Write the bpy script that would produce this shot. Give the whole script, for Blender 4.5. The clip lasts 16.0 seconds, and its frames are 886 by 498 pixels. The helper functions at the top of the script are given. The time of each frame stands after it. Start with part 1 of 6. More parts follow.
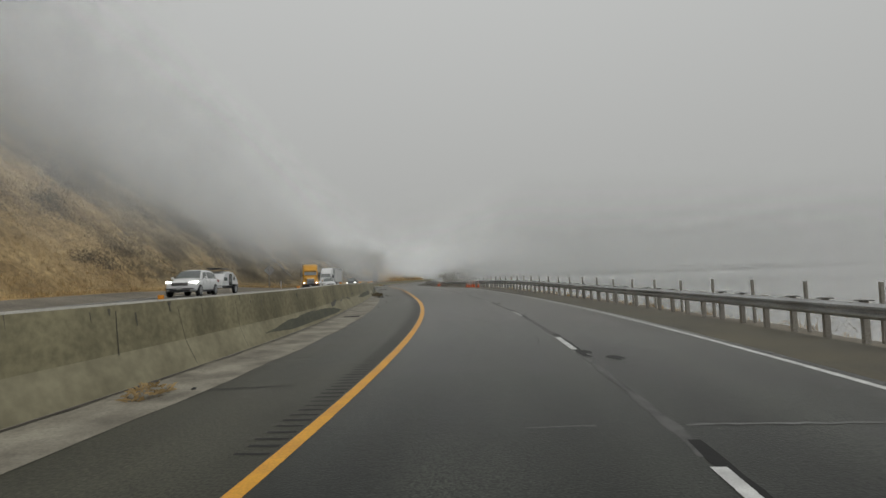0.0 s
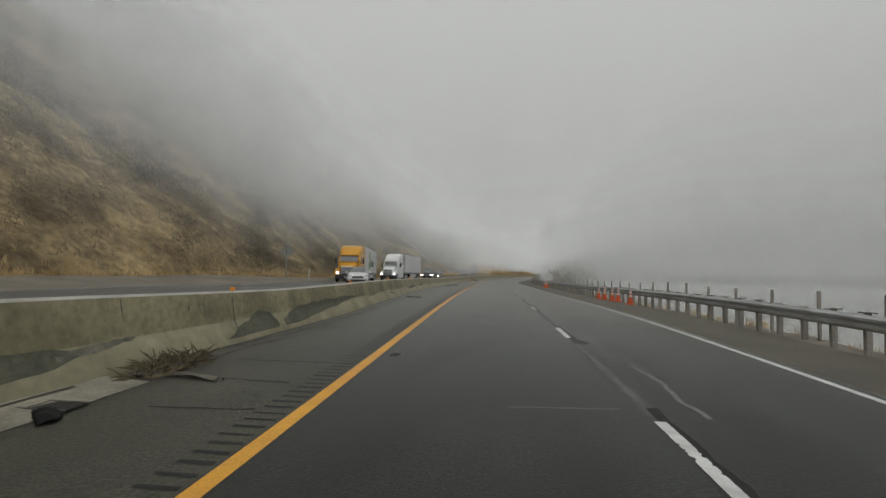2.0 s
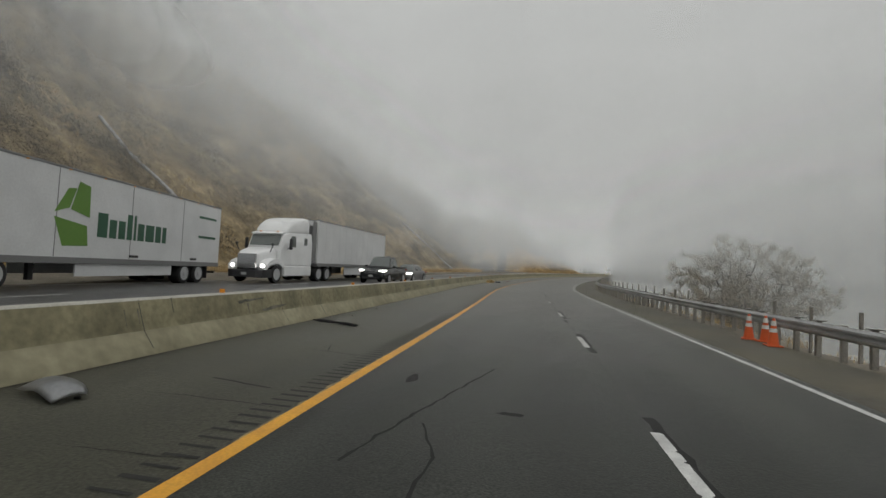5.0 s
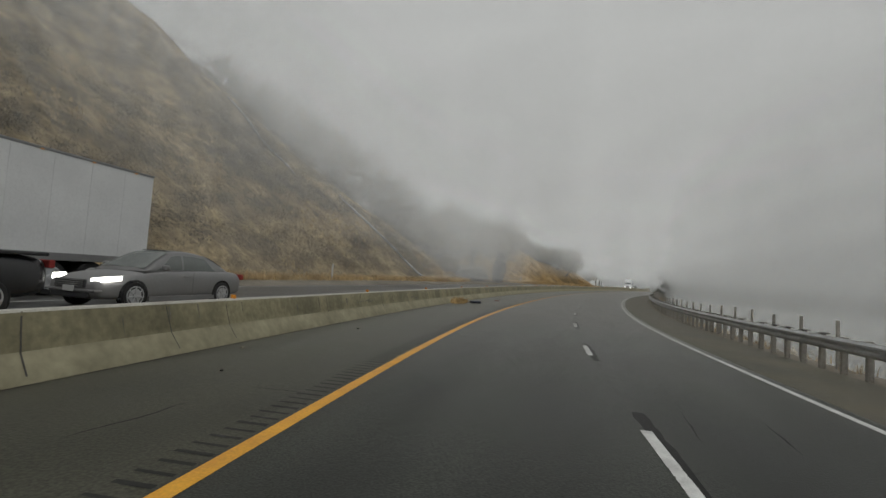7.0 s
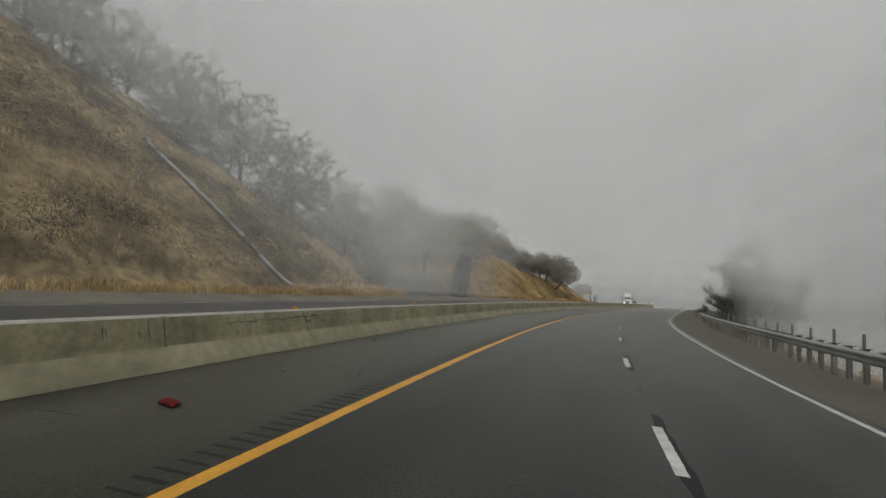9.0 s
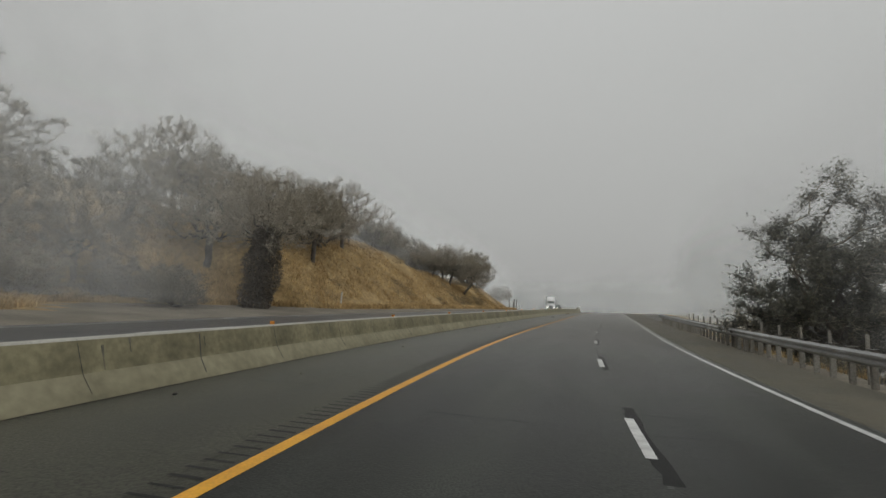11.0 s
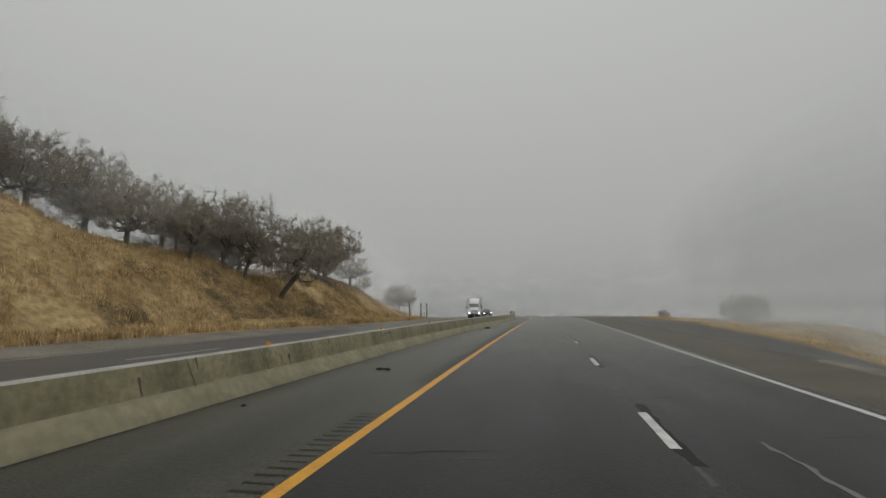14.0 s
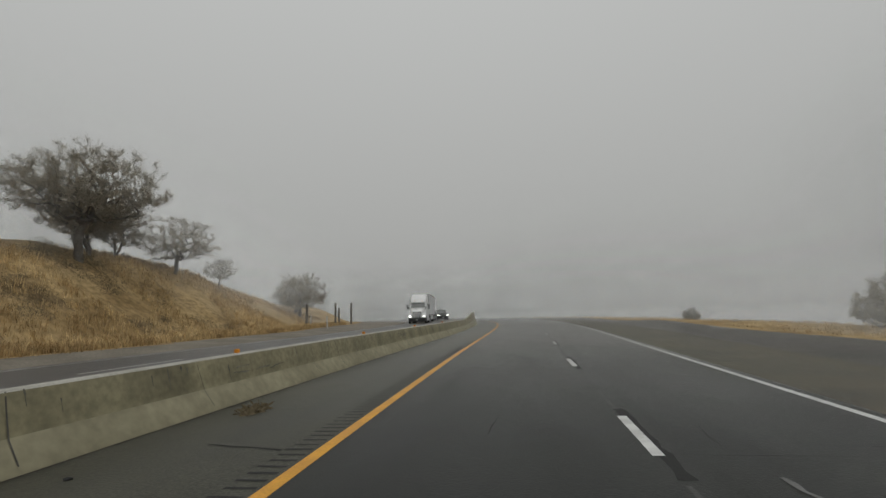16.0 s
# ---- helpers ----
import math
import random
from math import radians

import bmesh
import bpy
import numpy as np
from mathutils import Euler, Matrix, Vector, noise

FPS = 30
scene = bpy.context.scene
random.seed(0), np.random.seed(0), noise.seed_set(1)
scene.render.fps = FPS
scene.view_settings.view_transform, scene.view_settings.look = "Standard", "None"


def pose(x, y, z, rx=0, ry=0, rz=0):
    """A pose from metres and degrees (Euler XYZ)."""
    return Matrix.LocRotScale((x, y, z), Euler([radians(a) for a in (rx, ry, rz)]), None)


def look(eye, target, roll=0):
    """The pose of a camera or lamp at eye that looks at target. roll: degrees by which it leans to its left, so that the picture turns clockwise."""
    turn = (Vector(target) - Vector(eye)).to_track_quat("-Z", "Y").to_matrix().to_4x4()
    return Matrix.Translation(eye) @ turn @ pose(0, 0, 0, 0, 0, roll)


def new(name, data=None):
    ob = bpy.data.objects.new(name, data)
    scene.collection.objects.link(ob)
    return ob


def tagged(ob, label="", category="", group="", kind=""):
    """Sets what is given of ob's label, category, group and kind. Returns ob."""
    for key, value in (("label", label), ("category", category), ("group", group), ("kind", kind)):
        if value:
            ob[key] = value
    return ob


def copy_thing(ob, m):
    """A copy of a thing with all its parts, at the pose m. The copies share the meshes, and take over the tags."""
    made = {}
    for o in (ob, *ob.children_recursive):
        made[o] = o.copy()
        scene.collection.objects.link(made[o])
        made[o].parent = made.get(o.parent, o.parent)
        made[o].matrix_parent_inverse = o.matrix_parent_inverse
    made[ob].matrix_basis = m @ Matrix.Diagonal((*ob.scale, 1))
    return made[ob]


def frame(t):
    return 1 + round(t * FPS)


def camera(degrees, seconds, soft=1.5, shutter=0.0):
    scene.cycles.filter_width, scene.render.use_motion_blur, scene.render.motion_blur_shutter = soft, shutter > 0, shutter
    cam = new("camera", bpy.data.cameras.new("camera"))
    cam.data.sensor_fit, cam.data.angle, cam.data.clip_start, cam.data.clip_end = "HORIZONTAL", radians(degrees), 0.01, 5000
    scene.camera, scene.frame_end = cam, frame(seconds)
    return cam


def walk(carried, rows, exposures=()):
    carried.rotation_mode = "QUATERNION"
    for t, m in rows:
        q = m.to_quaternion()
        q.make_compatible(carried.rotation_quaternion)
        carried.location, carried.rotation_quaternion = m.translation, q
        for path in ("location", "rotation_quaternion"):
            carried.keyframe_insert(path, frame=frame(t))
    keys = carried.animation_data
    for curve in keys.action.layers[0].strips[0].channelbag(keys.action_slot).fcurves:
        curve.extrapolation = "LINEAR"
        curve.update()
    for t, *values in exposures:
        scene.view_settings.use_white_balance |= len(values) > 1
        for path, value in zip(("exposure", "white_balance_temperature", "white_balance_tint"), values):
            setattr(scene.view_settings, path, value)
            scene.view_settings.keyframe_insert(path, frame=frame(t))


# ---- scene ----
# ---- the road's line: s metres along the yellow line, n metres to its right, z above the asphalt ----
KNOT = 15.0
BEND = [9.5, 8.34, 10.45, 0.72, 0.14, -0.89, 0.22, 1.22, -5.17, -4.96, -3.32, -3.45, -4.78, -1.99, 0.96, -0.81,
        0.37, -1.31, 1.19, 2.68, 6.0, 9.0, 9.0, 8.0, 7.0, 6.0, 5.0, 4.0, 3.0]
SAG = [0.42, 0.73, 0.43, -0.87, -0.93, -0.2, 0.29, 0.19, 0.13, 0.47, 0.17, -0.01, -0.07, 0.01, -0.04, -0.16,
       -0.13, -0.28, -0.14, -0.12, -0.05, -0.02, -0.01, 0, 0, 0, 0, 0, 0]
BANK_S = [-10, 0, 20, 40, 60, 80, 110, 140, 180, 220, 260, 420]
BANK = [0.007, 0.008, -0.008, -0.005, -0.018, -0.007, 0.0, -0.014, -0.004, 0.007, 0.026, 0.013]
BARRIER_N = [-3.59, -3.59, -3.45, -2.52, -3.01, -3.35, -3.28, -3.35, -3.32, -3.15, -2.47, -2.47]

S_GRID = np.arange(-10.0, 420.5, 1.0)
_knots = np.arange(-10.0, 411.0, KNOT)
_turn = np.cumsum(np.interp(S_GRID, _knots, BEND)) / 1000
_turn -= _turn[10]
_grade = np.cumsum(np.interp(S_GRID, _knots, SAG)) / 1000
_grade -= _grade[10]
_x, _y, _z = np.cumsum(-np.sin(_turn)), np.cumsum(np.cos(_turn)), np.cumsum(_grade)
_x -= _x[10]
_y -= _y[10]
_z -= _z[10]


def heading(s):
    return float(np.interp(s, S_GRID, _turn))


def at(s, n, z=0.0):
    """A place by the road: straight on beyond both ends of the table."""
    c = min(max(s, -10.0), 420.0)
    a, over = heading(c), s - c
    bank = float(np.interp(c, BANK_S, BANK)) * max(min(n, 14.0), -20.0)
    return Vector((float(np.interp(c, S_GRID, _x)) + n * math.cos(a) - over * math.sin(a),
                   float(np.interp(c, S_GRID, _y)) + n * math.sin(a) + over * math.cos(a),
                   float(np.interp(c, S_GRID, _z)) + float(np.interp(c, S_GRID, _grade)) * over * 0.3 + z + bank))


def ease(s, table):
    """Eased interpolation through (s, value) pairs."""
    if s <= table[0][0]:
        return table[0][1]
    for (a, u), (b, v) in zip(table, table[1:]):
        if s <= b:
            k = (s - a) / (b - a)
            k = k * k * (3 - 2 * k)
            return u + (v - u) * k
    return table[-1][1]


def barrier_n(s):
    return float(np.interp(s, BANK_S, BARRIER_N))


OPP = ((10, 0.55), (30, 0.5), (45, 0.28), (54, 0.12), (70, 0.14), (86, 0.2), (100, 0.26), (118, 0.3), (140, 0.25), (190, 0.35), (420, 0.35))
BARRIER_TOP = ((3, 1.32), (16, 1.25), (28, 1.08), (38, 0.88), (60, 0.82), (200, 0.8), (240, 0.86), (270, 0.88), (284, 1.5))
TOE = ((-40, -21), (40, -20.5), (90, -19.5), (110, -17.5), (140, -16.8), (158, -16.8), (167, -18.5), (174, -25), (180, -22),
       (188, -17.2), (215, -17.0), (226, -17.6), (245, -17.2), (260, -18.5), (290, -22), (420, -26))
CREST = ((-40, 40), (115, 42), (135, 40), (148, 16), (158, 11.6), (164, 6.4), (171, 2), (180, 4.5), (188, 6), (197, 7.5), (206, 8.8),
         (216, 8.7), (226, 6.3), (240, 4.2), (250, 5.2), (265, 5.9), (285, 2.9), (420, 0.5))
BEYOND = ((146, 0.13), (158, 0.5), (172, 0.55), (182, 0.3), (195, 0.14), (215, 0.1), (260, 0.1), (420, 0.03))
STEEP = ((-40, 0.95), (150, 0.95), (175, 0.55), (190, 0.88), (215, 0.88), (240, 0.82), (262, 0.7), (300, 0.35))


BOW = ((10, -4.2), (30, -4.1), (45, -2.6), (56, -1.5), (66, -1.7), (78, -2.8), (90, -2.8), (104, -1.5), (125, -0.4), (138, 0.0))


def bow(s):
    """How far the oncoming road swings away from the median."""
    return ease(s, BOW)


def opp_z(s):
    return ease(s, OPP)


def ground_z(s, n):
    """Height of the bare ground over the asphalt's level."""
    if n < -12.0 + min(0, bow(s)):
        base, toe = opp_z(s), ease(s, TOE)
        near = -12.6 + bow(s)
        verge = base - 0.05 + 0.5 * min(max((near - n) / (near - toe), 0), 1)
        d = toe - n
        if d <= 0:
            return verge
        top, steep = ease(s, CREST), ease(s, STEEP)
        k = top / steep
        u = d / k
        soft = u if u < 0.7 else 0.7 + 0.3 * (1 - math.exp(-(u - 0.7) / 0.3))
        h = top * soft + ease(s, BEYOND) * max(0, d - k)
        rough = 0.9 * noise.noise((s * 0.09, n * 0.09, 3.1)) + 0.4 * noise.noise((s * 0.28, n * 0.28, 7.7))
        gully = 1.3 * noise.noise((s * 0.13 + n * 0.03, n * 0.02, 1.3))
        return verge + h + (rough + gully * min(1, top / 15)) * min(1, d / 4)
    if n < 8.0:
        return -0.25 if n > -3.6 else min(-0.25, opp_z(s) - 0.3)
    fall = ease(s, ((-40, 1.0), (192, 1.0), (232, 0.1), (250, 0.0)))
    steep = -0.12 - 0.62 * min(max(0, n - 10.2), 8) - 0.42 * max(0, n - 18.2) + 0.12 * noise.noise((s * 0.4, n * 0.4, 2))
    rim = ease(s, ((205, 12.5), (222, 16.0), (262, 34.0)))
    flat = -0.12 - 0.03 * max(0, n - 12) - 0.42 * max(0, n - rim) + 0.25 * noise.noise((s * 0.06, n * 0.06, 5)) * min(1, (n - 8) / 8)
    return steep * fall + flat * (1 - fall)


def bare_bank(s, n):
    """Where the low part of the slope is washed out and dark."""
    d = ease(s, TOE) - n
    if not 0.3 < d < 4.6 or s < 188 or s > 275:
        return False
    return noise.noise((s * 0.22, d * 0.3, 4.4)) + 0.3 * noise.noise((s * 0.9, d * 0.9, 8.8)) > 0.1 + 0.07 * abs(d - 1.6)
# ---- camera and its way ----
cam = camera(86.3, 16.0, soft=1.5)
DRIVE = [  # seconds, s, n, and the turn, tilt and lean against the road, degrees
    (0.0, -2.06, 2.02, 8.27, 3.35, 1.95), (0.5, 5.17, 1.99, 6.51, 3.43, 1.58), (1.0, 12.70, 1.86, 4.96, 3.18, 1.63),
    (1.5, 19.45, 1.84, 4.47, 2.85, 0.43), (2.0, 26.08, 1.96, 7.46, 2.56, -0.95), (2.5, 32.99, 1.96, 8.91, 1.89, -2.59),
    (3.0, 40.45, 2.03, 9.50, 1.80, -2.45), (3.5, 47.63, 2.07, 9.72, 1.64, -2.40), (4.0, 55.13, 2.04, 9.63, 1.68, -2.54),
    (4.5, 62.63, 2.17, 9.85, 1.79, -2.44), (5.0, 69.78, 2.25, 10.15, 1.81, -2.55), (5.6, 78.4, 2.28, 10.3, 2.0, -2.8),
    (6.2, 87.0, 2.28, 10.3, 2.4, -3.2), (6.9, 97.1, 2.26, 10.3, 2.9, -3.6), (7.5, 105.69, 2.26, 10.59, 3.36, -3.76),
    (8.0, 112.28, 2.44, 12.71, 3.90, -3.95), (8.5, 119.81, 2.59, 14.91, 4.51, -3.65), (9.0, 126.74, 2.66, 15.80, 4.92, -3.45),
    (9.6, 135.4, 2.68, 15.5, 5.4, -3.1), (10.2, 144.0, 2.67, 14.4, 5.8, -2.5), (10.9, 154.1, 2.64, 12.9, 6.3, -1.9),
    (11.5, 162.69, 2.62, 12.00, 6.58, -1.44), (12.0, 170.05, 2.66, 11.66, 6.81, -0.92), (12.5, 177.29, 2.65, 13.85, 6.76, -0.73),
    (13.0, 184.78, 2.51, 14.31, 6.83, -0.39), (13.5, 191.82, 2.36, 13.45, 7.05, 0.25), (14.0, 199.2, 2.27, 11.9, 7.25, 0.85),
    (14.5, 206.54, 2.24, 10.96, 7.41, 1.28), (15.0, 213.85, 2.27, 11.17, 7.41, 1.14), (15.5, 221.42, 2.27, 10.87, 7.48, 1.16),
    (16.0, 228.87, 2.28, 8.95, 7.20, 1.46)]
EYE = 1.53


def driver(s, n, turn, tilt, lean):
    yaw, rise = heading(s) + radians(turn), radians(tilt)
    eye = at(s, n, EYE)
    way = Vector((-math.sin(yaw) * math.cos(rise), math.cos(yaw) * math.cos(rise), math.sin(rise)))
    return look(eye, eye + way, -lean)


walk(cam, [(t, driver(*row)) for t, *row in DRIVE], [(0.0, 0.06), (5.2, 0.08), (7.5, -0.03), (9.0, -0.04), (11.5, 0.03), (13.0, 0.02), (14.5, -0.03), (16.0, -0.03)])

# ---- light: an even bright fog, with a faint wide sun behind it ----
world = bpy.data.worlds.new("fog_sky")
scene.world = world
world.use_nodes = True
wt = world.node_tree
wt.nodes.clear()
out_w = wt.nodes.new("ShaderNodeOutputWorld")
bg = wt.nodes.new("ShaderNodeBackground")
co = wt.nodes.new("ShaderNodeTexCoord")
sep = wt.nodes.new("ShaderNodeSeparateXYZ")
ramp = wt.nodes.new("ShaderNodeValToRGB")
wt.links.new(co.outputs["Generated"], sep.inputs[0])
wt.links.new(sep.outputs["Z"], ramp.inputs[0])
wt.links.new(ramp.outputs[0], bg.inputs["Color"])
wt.links.new(bg.outputs[0], out_w.inputs["Surface"])
FOG = (0.341, 0.342, 0.332)
ramp.color_ramp.elements[0].position, ramp.color_ramp.elements[0].color = 0.0, (*FOG, 1)
ramp.color_ramp.elements[1].position, ramp.color_ramp.elements[1].color = 0.62, (0.513, 0.522, 0.514, 1)
flat_ = ramp.color_ramp.elements.new(0.015)
flat_.color = (*FOG, 1)
mid = ramp.color_ramp.elements.new(0.16)
mid.color = (0.394, 0.398, 0.388, 1)
bg.inputs["Strength"].default_value = 1.0
sun = new("sun", bpy.data.lights.new("sun", "SUN"))
sun.data.energy, sun.data.angle, sun.data.color = 0.5, radians(60), (1.0, 0.97, 0.93)
sun.matrix_world = look((0, 0, 60), (-20, 25, 0))

# ---- materials ----


def material(name, colour, rough=0.8, metal=0.0, colour2=None, scale=3.0, fine=60.0, bump=0.0, bump_scale=None, vary=0.12, spec=0.5, stretch=None, rvary=0.1, sheen=0.0):
    """Two scales of noise over a base colour, with bump and uneven gloss."""
    m = bpy.data.materials.new(name)
    m.use_nodes = True
    t = m.node_tree
    p = t.nodes["Principled BSDF"]
    geo = t.nodes.new("ShaderNodeNewGeometry")
    src = geo.outputs["Position"]
    if stretch:
        mp = t.nodes.new("ShaderNodeMapping")
        mp.inputs["Scale"].default_value = stretch
        t.links.new(src, mp.inputs[0])
        src = mp.outputs[0]

    def tex(sc, detail, plain=False):
        n = t.nodes.new("ShaderNodeTexNoise")
        n.inputs["Scale"].default_value, n.inputs["Detail"].default_value = sc, detail
        t.links.new(geo.outputs["Position"] if plain else src, n.inputs["Vector"])
        return n.outputs["Fac"]
    big, small = tex(scale, 5), tex(fine, 3, True)
    r = t.nodes.new("ShaderNodeValToRGB")
    r.color_ramp.elements[0].position, r.color_ramp.elements[1].position = 0.34, 0.66
    c2 = colour2 or tuple(c * (1 - 2 * vary) for c in colour)
    r.color_ramp.elements[0].color, r.color_ramp.elements[1].color = (*c2, 1), (*colour, 1)
    t.links.new(big, r.inputs[0])
    mul = t.nodes.new("ShaderNodeMix")
    mul.data_type, mul.blend_type = "RGBA", "MULTIPLY"
    mul.inputs["Factor"].default_value = 1.0
    r2 = t.nodes.new("ShaderNodeMapRange")
    r2.inputs["From Min"].default_value, r2.inputs["From Max"].default_value = 0.3, 0.7
    r2.inputs["To Min"].default_value, r2.inputs["To Max"].default_value = 1 - 1.6 * vary, 1 + 1.2 * vary
    t.links.new(small, r2.inputs[0])
    t.links.new(r.outputs[0], mul.inputs["A"])
    t.links.new(r2.outputs[0], mul.inputs["B"])
    t.links.new(mul.outputs["Result"], p.inputs["Base Color"])
    r3 = t.nodes.new("ShaderNodeMapRange")
    r3.inputs["To Min"].default_value, r3.inputs["To Max"].default_value = max(0.02, rough - rvary), min(1, rough + rvary)
    t.links.new(big, r3.inputs[0])
    t.links.new(r3.outputs[0], p.inputs["Roughness"])
    p.inputs["Metallic"].default_value = metal
    p.inputs["Specular IOR Level"].default_value = spec
    p.inputs["Sheen Weight"].default_value, p.inputs["Sheen Roughness"].default_value = sheen, 0.17      # grazing sheen put in to imitate fog over far surfaces
    if bump:
        b = t.nodes.new("ShaderNodeBump")
        b.inputs["Strength"].default_value, b.inputs["Distance"].default_value = 0.8, bump
        t.links.new(small if not bump_scale else tex(bump_scale, 4), b.inputs["Height"])
        t.links.new(b.outputs[0], p.inputs["Normal"])
    return m


M_ASPHALT = material("asphalt", (0.038, 0.041, 0.034), 0.42, colour2=(0.016, 0.0175, 0.0145), scale=1.1, fine=46, bump=0.004, vary=0.48, spec=0.2, rvary=0.12, sheen=1.0, stretch=(1, 0.22, 1))
M_ASPHALT_OPP = material("asphalt_opposite", (0.04, 0.0415, 0.041), 0.42, colour2=(0.032, 0.033, 0.033), scale=0.3, fine=40, bump=0.003, vary=0.14, sheen=0.35)
M_SHOULDER = material("shoulder_asphalt", (0.118, 0.105, 0.07), 0.85, colour2=(0.07, 0.064, 0.046), scale=0.5, fine=30, bump=0.008, vary=0.18, sheen=0.3)
def with_wear_haze(m):
    """Lets the worn wheel tracks and the painted fog brightness show in the colour."""
    t = m.node_tree
    p = t.nodes["Principled BSDF"]
    old = p.inputs["Base Color"].links[0].from_socket
    a, mul = t.nodes.new("ShaderNodeAttribute"), t.nodes.new("ShaderNodeMix")
    a.attribute_name = "wear"
    mul.data_type, mul.blend_type = "RGBA", "MULTIPLY"
    mul.inputs["Factor"].default_value = 1.0
    t.links.new(old, mul.inputs["A"])
    t.links.new(a.outputs["Fac"], mul.inputs["B"])
    t.links.new(mul.outputs["Result"], p.inputs["Base Color"])
    # Sheen width varies along the road to imitate thicker fog.
    b = t.nodes.new("ShaderNodeAttribute")
    b.attribute_name = "bloom"
    t.links.new(b.outputs["Fac"], p.inputs["Sheen Roughness"])


with_wear_haze(M_ASPHALT)
M_INNER = material("inner_asphalt", (0.08, 0.079, 0.058), 0.5, colour2=(0.043, 0.043, 0.031), scale=0.7, fine=34, bump=0.004, vary=0.3, spec=0.2, rvary=0.12, stretch=(1, 0.3, 1), sheen=0.7)
M_PATCH = material("sealed_asphalt", (0.014, 0.014, 0.0135), 0.85, scale=2, fine=50, bump=0.003, sheen=0.7)
M_SEAM = material("worn_seam_concrete", (0.13, 0.13, 0.125), 0.8, colour2=(0.07, 0.07, 0.068), scale=3, fine=50, bump=0.004, sheen=0.7)
M_SCRATCH = material("pale_scrape", (0.2, 0.2, 0.195), 0.8, scale=4, fine=40, sheen=0.7)
M_YELLOW = material("yellow_paint", (0.8, 0.4, 0.03), 0.55, colour2=(0.66, 0.31, 0.025), scale=2.5, fine=40, vary=0.08, bump=0.002, sheen=0.4)
M_YELLOW_OLD = material("old_yellow_paint", (0.42, 0.32, 0.15), 0.8, colour2=(0.2, 0.16, 0.09), scale=5, fine=60, vary=0.2, sheen=0.7)
M_WHITE = material("white_road_paint", (0.74, 0.75, 0.73), 0.55, colour2=(0.5, 0.5, 0.49), scale=4, fine=60, vary=0.08, bump=0.002, sheen=0.7)
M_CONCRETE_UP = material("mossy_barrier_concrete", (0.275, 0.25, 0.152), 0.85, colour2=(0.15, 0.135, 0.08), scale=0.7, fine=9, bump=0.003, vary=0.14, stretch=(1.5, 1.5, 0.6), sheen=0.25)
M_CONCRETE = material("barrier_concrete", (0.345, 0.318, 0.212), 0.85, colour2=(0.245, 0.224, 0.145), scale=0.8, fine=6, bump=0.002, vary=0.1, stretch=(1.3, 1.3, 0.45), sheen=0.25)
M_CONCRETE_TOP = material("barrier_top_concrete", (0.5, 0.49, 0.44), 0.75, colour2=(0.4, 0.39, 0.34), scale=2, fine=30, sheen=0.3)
M_GUTTER = material("gutter_concrete", (0.34, 0.315, 0.25), 0.85, colour2=(0.15, 0.135, 0.105), scale=1.4, fine=25, bump=0.006, sheen=0.3)
M_STAIN = material("dark_stain", (0.06, 0.056, 0.05), 0.85, colour2=(0.1, 0.095, 0.08), scale=5, fine=40, sheen=0.7)
M_GRASS = material("dry_grass_ground", (0.49, 0.36, 0.185), 0.95, colour2=(0.26, 0.18, 0.085), scale=0.28, fine=3.0, bump=0.15, bump_scale=2.2, vary=0.22, spec=0.1)
M_SCRUB = material("scrubby_slope", (0.37, 0.283, 0.155), 0.95, colour2=(0.13, 0.1, 0.056), scale=0.3, fine=2.0, bump=0.2, bump_scale=1.8, vary=0.25, spec=0.1)
M_STRAW = material("dry_straw", (0.7, 0.53, 0.285), 0.9, colour2=(0.39, 0.27, 0.13), scale=0.42, fine=3, vary=0.28, spec=0.1)
M_BRUSH = material("dry_brush", (0.235, 0.193, 0.122), 0.95, colour2=(0.138, 0.115, 0.075), scale=0.8, fine=8, vary=0.2, spec=0.1)
M_BARK = material("oak_bark", (0.2, 0.185, 0.165), 0.95, colour2=(0.11, 0.1, 0.09), scale=2, fine=14, bump=0.02, vary=0.2, spec=0.1)
# Twigs and leaves are coloured paler to imitate fog in front of them.
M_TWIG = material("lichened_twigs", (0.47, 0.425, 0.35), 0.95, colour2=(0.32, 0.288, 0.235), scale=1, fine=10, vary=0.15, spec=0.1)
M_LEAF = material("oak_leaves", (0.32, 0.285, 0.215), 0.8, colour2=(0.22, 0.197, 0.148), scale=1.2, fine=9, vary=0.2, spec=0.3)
M_IVY = material("ivy_leaves", (0.11, 0.108, 0.078), 0.6, colour2=(0.07, 0.07, 0.052), scale=2, fine=9, vary=0.2, spec=0.3)
# The ivy sleeve's colour is lightened as well, in place of fog.
M_SLEEVE = material("withered_ivy", (0.17, 0.145, 0.115), 0.8, colour2=(0.1, 0.085, 0.068), scale=1.5, fine=9, vary=0.25, spec=0.2)
M_STEEL = material("galvanised_steel", (0.5, 0.51, 0.51), 0.5, 0.75, colour2=(0.36, 0.36, 0.355), scale=1.2, fine=20, vary=0.08)
M_WOOD = material("weathered_post_wood", (0.36, 0.345, 0.31), 0.9, colour2=(0.22, 0.205, 0.18), scale=2.5, fine=25, bump=0.006, vary=0.18, stretch=(1, 1, 0.2))
M_ORANGE = material("orange_plastic", (0.75, 0.13, 0.03), 0.5, scale=3, fine=30, vary=0.08)
M_AMBER = material("amber_reflector", (0.85, 0.33, 0.035), 0.4, scale=6, fine=40, vary=0.06)
M_REFLECT = material("reflective_white", (0.75, 0.75, 0.73), 0.45, scale=6, fine=40, vary=0.06)
